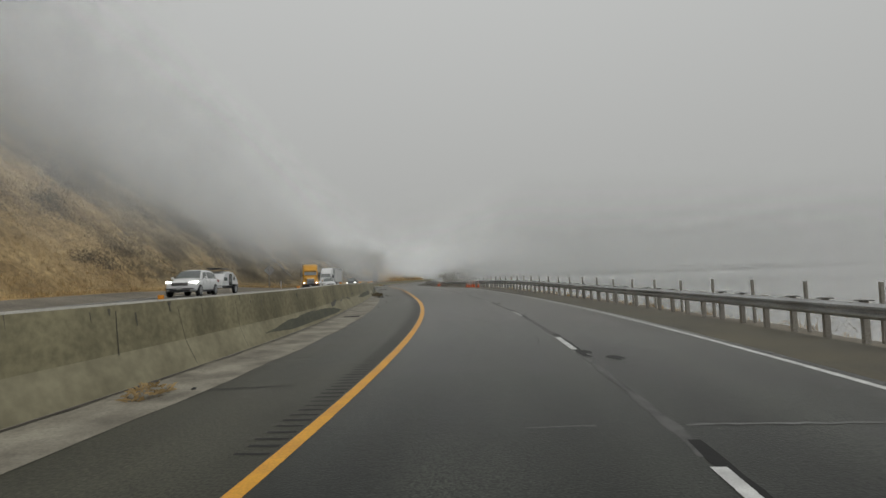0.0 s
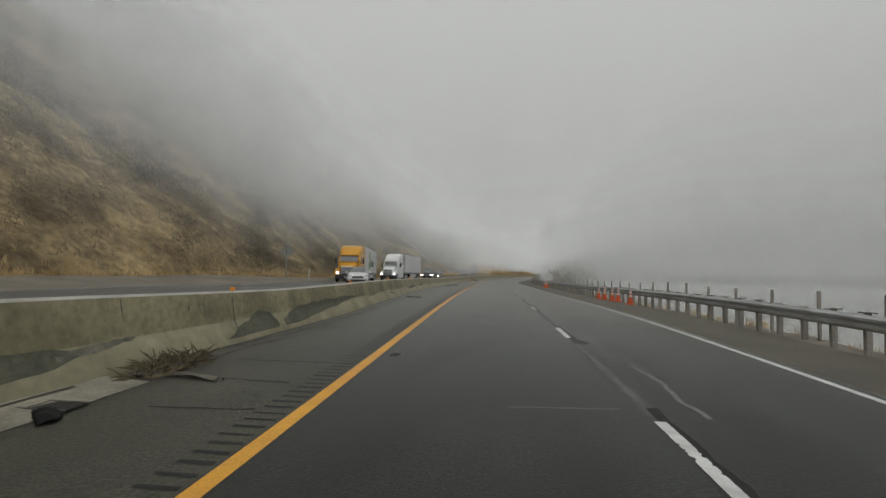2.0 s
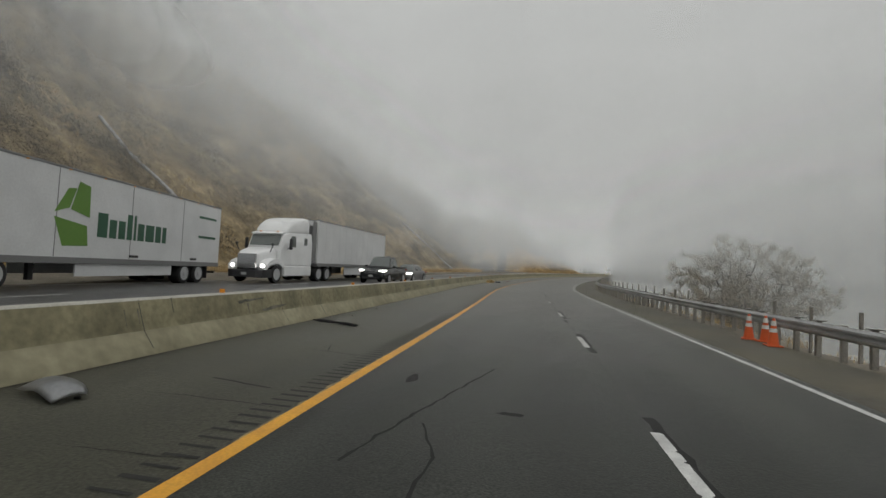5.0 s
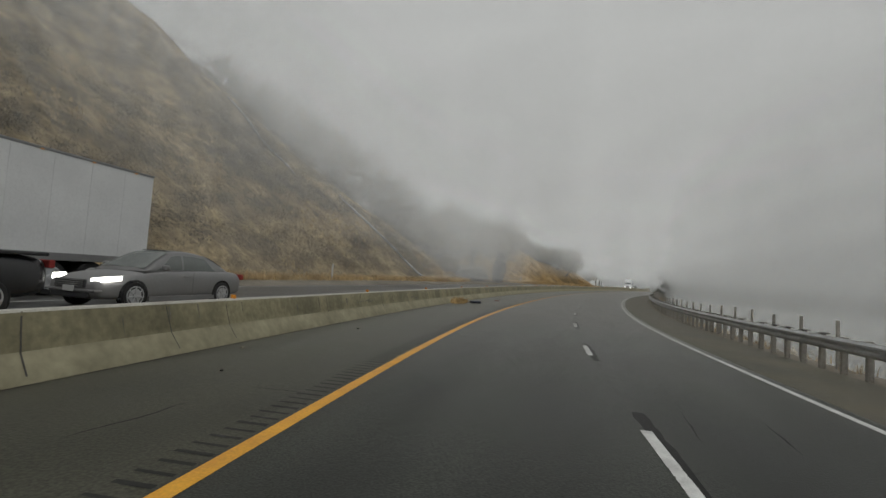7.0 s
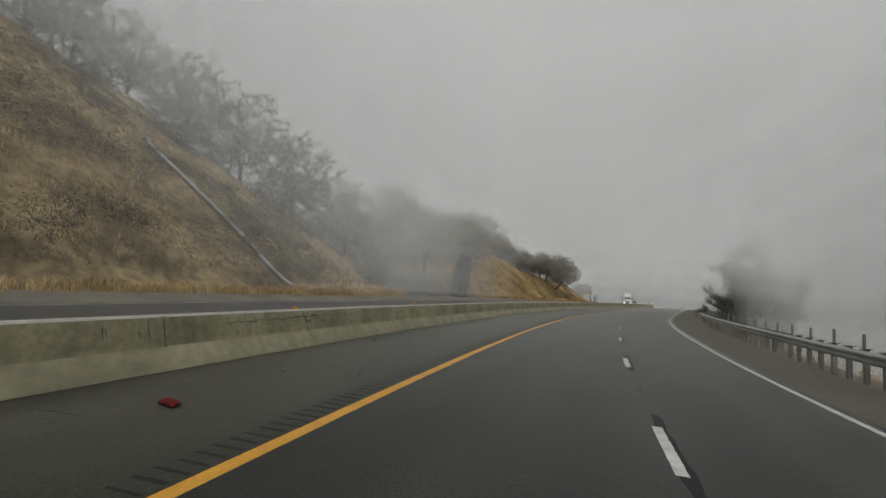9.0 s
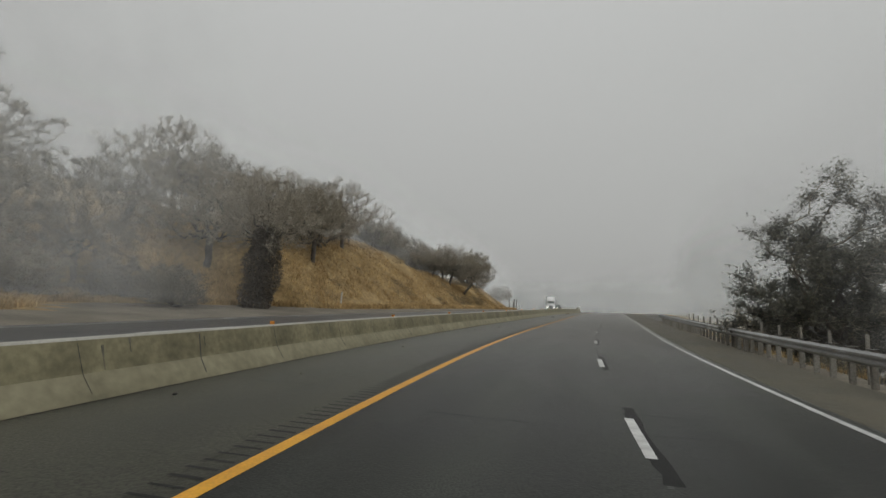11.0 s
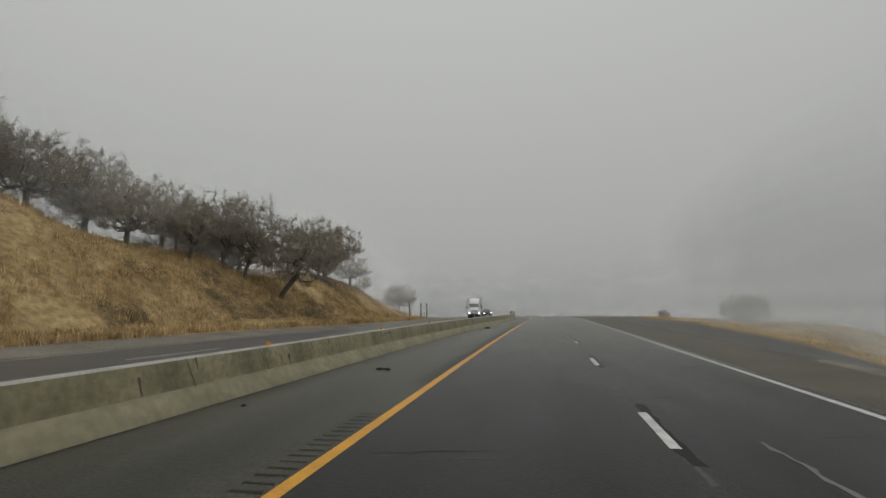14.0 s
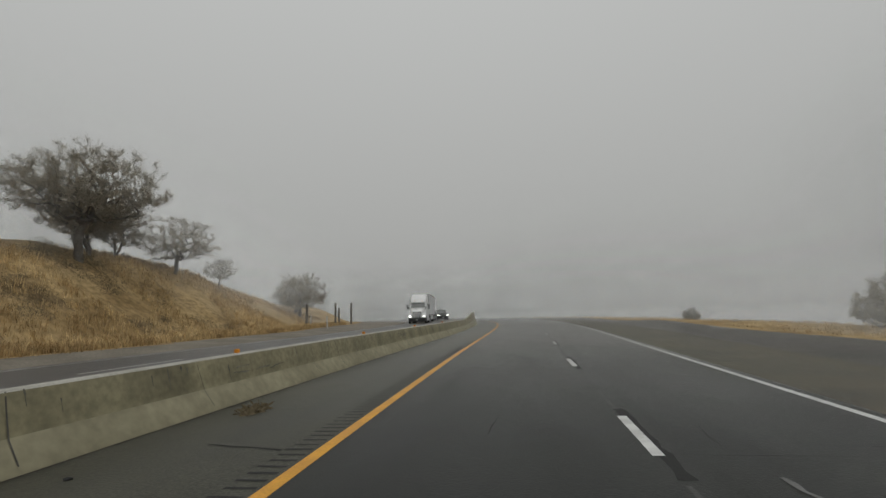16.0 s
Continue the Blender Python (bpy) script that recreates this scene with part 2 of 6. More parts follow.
M_DIRT = material("verge_gravel", (0.25, 0.225, 0.18), 0.95, colour2=(0.16, 0.14, 0.11), scale=0.4, fine=12, bump=0.02, vary=0.2)

M_MUD = material("dark_damp_gravel", (0.075, 0.068, 0.055), 0.9, colour2=(0.045, 0.041, 0.034), scale=0.5, fine=14, bump=0.015, vary=0.2, sheen=0.5)
M_EARTH = material("washed_out_earth", (0.42, 0.305, 0.155), 0.95, colour2=(0.16, 0.113, 0.06), scale=0.6, fine=4.0, bump=0.12, bump_scale=3.0, vary=0.25, spec=0.1)
M_THICKET = material("dark_dead_scrub", (0.165, 0.14, 0.098), 0.95, colour2=(0.09, 0.076, 0.054), scale=0.7, fine=7, vary=0.25, spec=0.1)

# ---- small builders ----


def mesh_of(name, verts, faces, mats, smooth=False, index=None):
    me = bpy.data.meshes.new(name)
    me.from_pydata([tuple(v) for v in verts], [], faces)
    for m in (mats if isinstance(mats, (list, tuple)) else [mats]):
        me.materials.append(m)
    if index is not None:
        me.polygons.foreach_set("material_index", index)
    if smooth:
        me.polygons.foreach_set("use_smooth", [True] * len(me.polygons))
    me.update()
    return me


def part(name, bm, mat, parent=None, label="", smooth=False):
    """Links a bmesh as one mesh object under a thing or part."""
    me = bpy.data.meshes.new(name)
    bm.normal_update()
    bm.to_mesh(me)
    bm.free()
    me.materials.append(mat)
    if smooth:
        me.polygons.foreach_set("use_smooth", [True] * len(me.polygons))
    ob = new(name, me)
    ob.parent = parent
    return tagged(ob, label)


def thing(name, m, label, category, group=""):
    e = new(name)
    e.empty_display_size = 0.2
    e.matrix_world = m
    return tagged(e, label, category, group)


def box(bm, x0, x1, y0, y1, z0, z1, bevel=0.0):
    r = bmesh.ops.create_cube(bm, size=1.0)
    for v in r["verts"]:
        v.co = Vector((x0 + (v.co.x + 0.5) * (x1 - x0), y0 + (v.co.y + 0.5) * (y1 - y0), z0 + (v.co.z + 0.5) * (z1 - z0)))
    if bevel:
        es = list({e for v in r["verts"] for e in v.link_edges})
        bmesh.ops.bevel(bm, geom=es, offset=bevel, segments=2, affect="EDGES", profile=0.5)
    return bm


def boxed(*a, **k):
    return box(bmesh.new(), *a, **k)


def tube(bm, pts, radii, sides=6):
    """A tapered tube along points."""
    rings = []
    for i, p in enumerate(pts):
        d = (Vector(pts[min(i + 1, len(pts) - 1)]) - Vector(pts[max(i - 1, 0)])).normalized()
        u = d.orthogonal().normalized()
        w = d.cross(u)
        rings.append([bm.verts.new(Vector(p) + radii[i] * (math.cos(a) * u + math.sin(a) * w))
                      for a in (2 * math.pi * k / sides for k in range(sides))])
    for a, b in zip(rings, rings[1:]):
        for k in range(sides):
            bm.faces.new((a[k], a[(k + 1) % sides], b[(k + 1) % sides], b[k]))
    bm.faces.new(rings[0][::-1])
    bm.faces.new(rings[-1])
    return bm


def lathe(bm, profile, sides=16, axis="Z", centre=(0, 0, 0)):
    """A turned body from (radius, height) pairs."""
    rings = []
    for r, h in profile:
        ring = []
        for k in range(sides):
            a = 2 * math.pi * k / sides
            c, s_ = r * math.cos(a), r * math.sin(a)
            v = {"Z": (c, s_, h), "X": (h, c, s_), "Y": (c, h, s_)}[axis]
            ring.append(bm.verts.new(Vector(v) + Vector(centre)))
        rings.append(ring)
    for a, b in zip(rings, rings[1:]):
        for k in range(sides):
            bm.faces.new((a[k], a[(k + 1) % sides], b[(k + 1) % sides], b[k]))
    bm.faces.new(rings[0][::-1])
    bm.faces.new(rings[-1])
    bmesh.ops.recalc_face_normals(bm, faces=bm.faces)
    return bm


def along(s0, s1, step=1.0):
    k = max(1, round((s1 - s0) / step))
    return [s0 + (s1 - s0) * i / k for i in range(k + 1)]


def ribbon(ss, profile, closed=False):
    """Sweeps a profile along the road: profile(s) gives (n, z) pairs."""
    verts, faces = [], []
    k = len(profile(ss[0]))
    for s in ss:
        verts += [at(s, n, z) for n, z in profile(s)]
    for i in range(len(ss) - 1):
        for j in range(k if closed else k - 1):
            a, b = i * k + j, i * k + (j + 1) % k
            faces.append((a, b, b + k, a + k))
    if closed:
        faces.append(tuple(range(k)))
        faces.append(tuple(range((len(ss) - 1) * k, len(ss) * k))[::-1])
    return verts, faces


def sweep(name, ss, profile, mat, closed=False, smooth=False):
    return new(name, mesh_of(name, *ribbon(ss, profile, closed), mat, smooth))


# ---- ground, road and median ----
S_LINE = along(-60, 0, 6) + along(0, 300, 1.5)[1:] + along(300, 420, 4)[1:] + along(420, 900, 24)[1:]
N_LINE = [-78, -70, -63, -57] + list(np.arange(-52, -36, 2.0)) + list(np.arange(-36, -14.5, 0.75)) + [-14, -13.3, -12.7, -12.1, -11.9, -8, -3.7, -3.4, 0, 7.5, 8.4, 9, 10, 11, 12, 13, 15, 18, 22, 28, 36, 48, 64, 90, 120, 150]
gv = [at(s, n, ground_z(s, n)) for s in S_LINE for n in N_LINE]
kk = len(N_LINE)
gf = [(i * kk + j, i * kk + j + 1, (i + 1) * kk + j + 1, (i + 1) * kk + j) for i in range(len(S_LINE) - 1) for j in range(kk - 1)]
gi = [0 if (ease(S_LINE[i], TOE) + ease(S_LINE[i], ((90, 0.6), (118, 1.8))) > N_LINE[j] or N_LINE[j] >= (11 if S_LINE[i] < 222 else 12) or N_LINE[j] > -12 and N_LINE[j] < 0) else 1 for i in range(len(S_LINE) - 1) for j in range(kk - 1)]
gi = [2 if g == 0 and N_LINE[k % (kk - 1)] < -14 and S_LINE[k // (kk - 1)] + 22 * noise.noise((S_LINE[k // (kk - 1)] * 0.07, N_LINE[k % (kk - 1)] * 0.12, 6.0)) < 158 and S_LINE[k // (kk - 1)] + 14 * noise.noise((S_LINE[k // (kk - 1)] * 0.07, N_LINE[k % (kk - 1)] * 0.12, 2.0)) > 44 else g for k, g in enumerate(gi)]
gi = [3 if S_LINE[k // (kk - 1)] > 214 and 8.5 < N_LINE[k % (kk - 1)] < 14.9 else g for k, g in enumerate(gi)]
gi = [4 if g == 0 and bare_bank(S_LINE[k // (kk - 1)] + 0.75, N_LINE[k % (kk - 1)] + 0.37) else g for k, g in enumerate(gi)]
ground = new("ground", mesh_of("ground", gv, gf, [M_GRASS, M_DIRT, M_SCRUB, M_MUD, M_EARTH], True, gi))
tagged(ground, "dry tan grass hillside and verge beside the road", "ground", kind="structure")

R_EDGE = 6.56          # the white edge line
LONG = along(-60, 420, 1.5)
road = sweep("road", LONG, lambda s: [(-0.1 + (R_EDGE + 0.35) * k / 46, 0.0) for k in range(47)], M_ASPHALT)


def wear(s, n):
    """Dark polished wheel tracks, paler strips between them, patches along the way, and painted fog brightness."""
    k = 1.12
    for c, deep in ((0.95, 0.3), (2.7, 0.3), (4.35, 0.42), (6.05, 0.38)):
        k -= deep * math.exp(-((n - c) / 0.42) ** 2)
    k += 0.34 * math.exp(-((n - 5.2) / 0.3) ** 2) * max(0.0, 0.3 + noise.noise((s * 0.07, 3.0, 0)))
    k -= 0.25 * math.exp(-((n - 0.16) / 0.12) ** 2) + 0.2 * math.exp(-((n - 3.85) / 0.16) ** 2)
    # Colour lightened near the start to imitate thicker fog, darker further on.
    k *= ease(s, ((12, 1.35), (30, 0.92), (60, 1.08), (120, 1.05), (165, 0.92), (230, 0.62)))
    return k * (1 + 0.28 * noise.noise((s * 0.11, n * 0.9, 2.0)) + 0.22 * noise.noise((s * 0.5, n * 2.2, 9.0)))


road.data.attributes.new("wear", "FLOAT", "POINT").data.foreach_set("value", [wear(s, -0.1 + (R_EDGE + 0.35) * k / 46) for s in LONG for k in range(47)])
# Wider sheen at the start, where it imitates the thickest fog.
road.data.attributes.new("bloom", "FLOAT", "POINT").data.foreach_set("value", [ease(s, ((14, 0.2), (32, 0.17), (170, 0.15))) for s in LONG for k in range(47)])
tagged(road, "dark damp asphalt carriageway with two lanes", "road", kind="structure")
inner = sweep("pavement_inner", LONG, lambda s: [(barrier_n(s) - 0.1, 0.0), (-1.2, 0), (-0.5, 0), (-0.1, 0)], M_INNER)
tagged(inner, "grey-green damp asphalt of the narrow inner shoulder", "shoulder", kind="structure")
shoulder = sweep("pavement", LONG, lambda s: [(R_EDGE + 0.25, 0.0), (8.9 + ease(s, ((205, 0), (225, 0.7), (260, 0.9))), -0.02), (9.3 + ease(s, ((205, 0), (225, 0.7), (260, 0.9))), -0.2)], M_SHOULDER)
tagged(shoulder, "brownish weathered asphalt road shoulder", "shoulder", kind="structure")
opposite = sweep("road_opposite", LONG, lambda s: [(barrier_n(s) - 0.6, opp_z(s)), (-6 + bow(s) * 0.5, opp_z(s)), (-8 + bow(s), opp_z(s)), (-12.9 + bow(s), opp_z(s) - 0.02), (-13.3 + bow(s), opp_z(s) - 0.2)], M_ASPHALT_OPP)
tagged(opposite, "grey asphalt carriageway of oncoming traffic", "road", kind="structure")


def line(name, s0, s1, n, w, mat, z=0.004, label="", step=1.5, opp=False):
    lift = (lambda s: opp_z(s)) if opp else (lambda s: 0.0)
    ob = sweep(name, along(s0, s1, step), lambda s: [(n - w / 2 + (bow(s) if opp else 0), z + lift(s)), (n + w / 2 + (bow(s) if opp else 0), z + lift(s))], mat)
    return tagged(ob, label, "road marking", kind="structure")


line("yellow_line", -60, 420, 0.0, 0.16, M_YELLOW, label="solid yellow left edge line on asphalt")
line("white_edge_line", -60, 420, R_EDGE, 0.12, M_WHITE, label="solid white right edge line on asphalt")
line("white_edge_line_opposite", -60, 420, -12.0, 0.14, M_WHITE, opp=True, label="solid white edge line of the oncoming road")
line("yellow_line_opposite", -60, 420, -4.75, 0.14, M_YELLOW, opp=True, label="yellow median line of the oncoming road")

# broken lane line: 24 feet from stripe to stripe
PITCH, STRIPE = 7.315, 1.77
for k in range(-2, 48):
    rnd = random.Random(k * 7 + 1)
    s0, w = k * PITCH, 0.125
    worn = k in (3, 4, 5, 6, 7, 9, 10, 15)
    bm = bmesh.new()
    left, right = [], []
    m_ = 56
    for i in range(m_ + 1):
        s = s0 + STRIPE * i / m_
        eat = lambda: (rnd.random() ** 12) * (0.045 if worn else 0.012)
        left.append(bm.verts.new(at(s, 3.59 - w / 2 + eat(), 0.006)))
        right.append(bm.verts.new(at(s, 3.59 + w / 2 - eat(), 0.006)))
    for i in range(m_):
        if worn and k in (6, 15) and rnd.random() < 0.02:
            continue
        bm.faces.new((left[i], right[i], right[i + 1], left[i + 1]))
    tagged(part("lane_stripe", bm, M_WHITE), "worn white lane stripe with ragged edges" if worn else "white broken lane stripe on dark asphalt", "road marking", "lane stripes", "structure")
    bm = bmesh.new()      # dark sealed patch round each stripe, and the old seam between them
    a, b = s0 - 0.5 - 0.3 * rnd.random(), s0 + STRIPE + 0.3 + 0.5 * rnd.random()
    prev = None
    for i in range(13):
        s = a + (b - a) * i / 12
        q = (bm.verts.new(at(s, 3.6 - 0.05 * rnd.random(), 0.003)), bm.verts.new(at(s, 3.69 + 0.06 * rnd.random(), 0.003)))
        if prev:
            bm.faces.new((prev[0], prev[1], q[1], q[0]))
        prev = q
    tagged(part("sealed_patch", bm, M_PATCH), "dark sealed strip beside a lane stripe", "patch", "sealed patches", "structure")
    bm = bmesh.new()
    prev = None
    a, b = s0 + STRIPE + 0.2, s0 + PITCH - 0.3
    for i in range(21):
        s = a + (b - a) * i / 20
        mid_n = 3.6 + 0.05 * noise.noise((s * 0.9, 4, 0))
        half = (0.075 if k < 8 else 0.03) * (0.6 + 0.7 * rnd.random())
        q = (bm.verts.new(at(s, mid_n - half, 0.0025)), bm.verts.new(at(s, mid_n + half, 0.0025)))
        if prev and not (k > 8 and rnd.random() < 0.35):
            bm.faces.new((prev[0], prev[1], q[1], q[0]))
        prev = q
    tagged(part("worn_seam", bm, M_SEAM), "pale worn pavement seam along the lane line", "seam", "pavement seams", "structure")
for k in range(-4, 30):
    line("lane_stripe_opposite", k * 14.63 + 5.0, k * 14.63 + 8.66, -8.4, 0.13, M_WHITE, 0.006, "white broken lane stripe of the oncoming road", opp=True)

# median barrier, with a low wall where the oncoming road stands higher


def barrier_profile(s):
    n, top, o = barrier_n(s), ease(s, BARRIER_TOP), opp_z(s)
    k = top / 0.82
    return [(n + 0.06, -0.2), (n + 0.06, 0.02 * k), (n - 0.128, 0.275 * k), (n - 0.172, 0.345 * k), (n - 0.2, 0.43 * k), (n - 0.3, top - 0.03), (n - 0.325, top),
            (n - 0.455, top), (n - 0.48, top - 0.03), (n - 0.6, max(o + 0.15, 0.4)), (n - 0.78, o + 0.06), (n - 0.78, o - 0.3)]


vb, fb = ribbon(along(-60, 300, 0.75), barrier_profile, True)
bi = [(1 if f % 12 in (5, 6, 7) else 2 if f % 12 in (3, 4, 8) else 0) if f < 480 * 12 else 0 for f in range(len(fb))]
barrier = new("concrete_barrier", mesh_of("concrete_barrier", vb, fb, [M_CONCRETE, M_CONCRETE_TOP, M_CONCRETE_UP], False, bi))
barrier.data.polygons.foreach_set("use_smooth", [f % 12 in (1, 2, 3, 4) for f in range(len(fb))])      # the slope runs softly into the upright face
tagged(barrier, "stained grey-green concrete median barrier along the road", "barrier", kind="structure")

# ---- marks, joints and wear on the pavement ----


def crack(name, pts, w, mat, z=0.005, label="", category="crack"):
    """A ragged thin strip through (s, n) points."""
    rnd = random.Random(int(pts[0][0] * 97 + pts[0][1] * 13))
    bm = bmesh.new()
    prev = None
    for (s0, n0), (s1, n1) in zip(pts, pts[1:]):
        k = max(3, int(math.hypot(s1 - s0, n1 - n0) / 0.14))
        d = Vector((s1 - s0, n1 - n0)).normalized()
        for i in range(k):
            f = i / (k - 1)
            j = (rnd.random() - 0.5) * w * 1.2
            h = w * (0.35 + 0.4 * rnd.random())
            s, n = s0 + (s1 - s0) * f - d.y * j, n0 + (n1 - n0) * f + d.x * j
            q = (bm.verts.new(at(s + d.y * h, n - d.x * h, z)), bm.verts.new(at(s - d.y * h, n + d.x * h, z)))
            if prev:
                bm.faces.new((prev[0], prev[1], q[1], q[0]))
            prev = q
    bmesh.ops.recalc_face_normals(bm, faces=bm.faces)
    return tagged(part(name, bm, mat), label, category, kind="structure")


PALE = "thin pale sealed crack across the lane"
LANE_CRACKS = (([(33.4, 0.5), (33.5, 1.6)], 0.03), ([(31.25, 2.1), (31.4, 3.3)], 0.035), ([(33.8, 4.1), (32.6, 4.2), (31.9, 4.05), (31.2, 4.15)], 0.06),
    ([(2.75, 3.75), (2.8, 5.7)], 0.045), ([(2.7, 2.2), (2.75, 2.9)], 0.03), ([(44.2, 0.75), (44.5, 1.55)], 0.04), ([(44.6, 2.4), (43.6, 2.55)], 0.05),
    ([(44.5, 2.0), (44.6, 3.4)], 0.03), ([(217.5, 4.5), (215, 4.75), (212.6, 4.6)], 0.05), ([(205.2, 4.55), (201, 4.8), (197.5, 4.6)], 0.05))
FURTHER_LANE_CRACKS = (([(198.6, 4.1), (198.9, 5.0)], 0.03), ([(228.9, 4.5), (228.0, 4.65), (227, 4.5)], 0.05), ([(227.9, 4.0), (228.0, 5.2)], 0.03),
    ([(184, 4.3), (182.2, 4.6), (180.5, 4.4), (179, 4.9)], 0.06), ([(176.5, 4.2), (174.2, 4.7), (172.6, 4.5)], 0.06), ([(175.3, 4.4), (175.4, 5.6)], 0.035),
    ([(123.8, 4.9), (121.8, 5.2), (120.0, 5.15), (117.3, 4.8)], 0.05), ([(116, 4.8), (113.6, 5.1)], 0.06), ([(18.2, 4.3), (18.3, 6.2)], 0.04), ([(16.0, 3.8), (16.1, 4.9)], 0.03),
    ([(57.5, 4.6), (54, 4.9), (51.5, 5.1)], 0.035), ([(25.5, 5.2), (25.7, 6.3)], 0.06), ([(233.5, 4.4), (231.2, 4.75), (229.6, 4.5)], 0.05), ([(193.2, 4.3), (191.5, 4.6)], 0.05))
for pts, w in LANE_CRACKS + FURTHER_LANE_CRACKS:
    crack("pavement_crack", pts, w, M_SCRATCH, 0.005, PALE)
DARK = "dark tarred crack in the asphalt"
TARRED = (([(77.3, 1.8), (75.9, 1.45), (74.7, 1.15), (73.3, 0.85)], 0.03), ([(74.4, 1.3), (73.6, 1.55), (72.2, 1.5)], 0.025), ([(31.9, -2.1), (31.8, -0.6)], 0.035),
    ([(33.0, -1.9), (33.05, -0.5)], 0.035), ([(30.6, -1.6), (30.7, -0.5)], 0.03), ([(24.4, -1.9), (24.5, -0.7)], 0.03), ([(27.1, -2.0), (27.2, -0.8)], 0.03),
    ([(48.4, -2.0), (48.5, -0.6)], 0.03), ([(52.5, -2.3), (50.6, -2.1), (48.4, -1.9)], 0.035), ([(75.2, -1.6), (75.0, -0.7)], 0.035), ([(77.6, -1.4), (77.4, -0.5)], 0.03))
FURTHER_TARRED = (([(117.6, -2.6), (117.0, -1.5), (116.8, -0.9)], 0.045), ([(124.5, -1.7), (124.2, -0.8)], 0.03), ([(126.1, -1.2), (126.0, -0.5)], 0.03),
    ([(170.6, -1.5), (170.4, -0.5)], 0.03), ([(173.5, -1.4), (173.6, -0.5)], 0.025), ([(177.0, -1.3), (176.8, -0.45)], 0.03), ([(183.4, -1.4), (183.2, -0.5)], 0.03),
    ([(196.9, -1.2), (196.8, -0.5)], 0.025), ([(198.4, -1.2), (198.3, -0.5)], 0.025), ([(211.9, -1.2), (211.8, -0.4)], 0.03), ([(214.5, -1.1), (214.4, -0.4)], 0.03),
    ([(219.4, -1.3), (219.3, -0.5)], 0.03), ([(227.2, -1.5), (227.1, -0.5)], 0.035), ([(234.4, -1.6), (234.2, -0.5)], 0.035), ([(4.6, -2.2), (4.7, -1.0)], 0.03), ([(10.3, -1.9), (10.4, -1.2)], 0.03))
for pts, w in TARRED + FURTHER_TARRED:
    crack("tarred_crack", pts, w, M_PATCH, 0.0045, DARK)
for s, n, a, b in ((6.4, 4.1, 0.3, 0.16), (7.0, 3.75, 0.22, 0.1), (20.9, 3.75, 0.3, 0.2), (36.0, 3.8, 0.25, 0.12), (76.2, 0.75, 0.3, 0.09), (55.9, 0.5, 0.35, 0.1), (33.9, 0.3, 0.2, 0.1),
                   (75.0, 2.14, 0.07, 0.2), (21.4, 0.55, 0.12, 0.2), (86, 3.6, 0.35, 0.12), (128.6, 3.62, 0.25, 0.1), (177.3, 0.3, 0.3, 0.1), (186.4, 0.4, 0.3, 0.08), (181.5, 3.8, 0.22, 0.1), (193.6, 3.75, 0.3, 0.1), (215.8, 0.3, 0.4, 0.08), (201.2, 3.65, 0.3, 0.12)):
    bm = bmesh.new()
    rr = random.Random(int(s * 31))
    ring = [bm.verts.new(at(s + a * (0.6 + 0.5 * rr.random()) * math.cos(k * 0.5236), n + b * (0.6 + 0.5 * rr.random()) * math.sin(k * 0.5236), 0.0055)) for k in range(12)]
    bm.faces.new(ring)
    bmesh.ops.recalc_face_normals(bm, faces=bm.faces)
    tagged(part("tar_patch", bm, M_PATCH), "small dark worn patch in the asphalt", "patch", "tar patches", "structure")

# worn pale band where old paint shows beside the yellow line
for a, b in ((19, 25.5), (49.5, 56), (73.4, 78), (107, 109)):
    rr = random.Random(int(a))
    bm = bmesh.new()
    prev = None
    for i in range(int((b - a) / 0.12)):
        s = a + 0.12 * i
        u, v = (-0.085 - 0.06 * rr.random() ** 2, -0.08) if a > 40 else (0.08, 0.085 + 0.05 * rr.random() ** 3)
        q = (bm.verts.new(at(s, u, 0.0045)), bm.verts.new(at(s, v, 0.0045)))
        if prev:
            bm.faces.new((prev[0], prev[1], q[1], q[0]))
        prev = q
    tagged(part("old_paint", bm, M_YELLOW_OLD if a > 40 else M_YELLOW), "faded ragged old paint beside the yellow line", "road marking", "old paint", "structure")

# rumble strip: flat quads with the grooves' shade in their colour, the nearer ones as pieces
M_GROOVE = material("milled_groove", (0.026, 0.026, 0.025), 0.7, scale=4, fine=40, spec=0.3, sheen=0.7)
rumble = thing("rumble_strip", Matrix.Identity(4), "rumble grooves along the yellow line, their shade painted dark", "rumble strip")
rumble["kind"] = "structure"
rv, rf = [], []
count = 0
for i in range(int(250 / 0.2)):
    s = 2.0 + 0.2 * i
    if 26 < s % 60 < 29:
        continue
    rr = random.Random(i)
    w0, w1 = -0.43 - 0.04 * rr.random(), -0.14 + 0.02 * rr.random()
    deep = 0.04 + 0.03 * rr.random()
    quad = [at(s, w0, 0.004), at(s, w1, 0.004), at(s + deep, w1, 0.004), at(s + deep * 0.9, w0, 0.004)]
    if 60 < s < 134 and count < 290:
        me = mesh_of("groove", quad, [(0, 1, 2, 3)], M_GROOVE)
        ob = new("groove", me)
        ob.parent = rumble
        count += 1
    else:
        b0 = len(rv)
        rv += quad
        rf.append((b0, b0 + 1, b0 + 2, b0 + 3))
ob = new("far_grooves", mesh_of("far_grooves", rv, rf, M_GROOVE))
ob.parent = rumble
tagged(ob, kind="stuff")

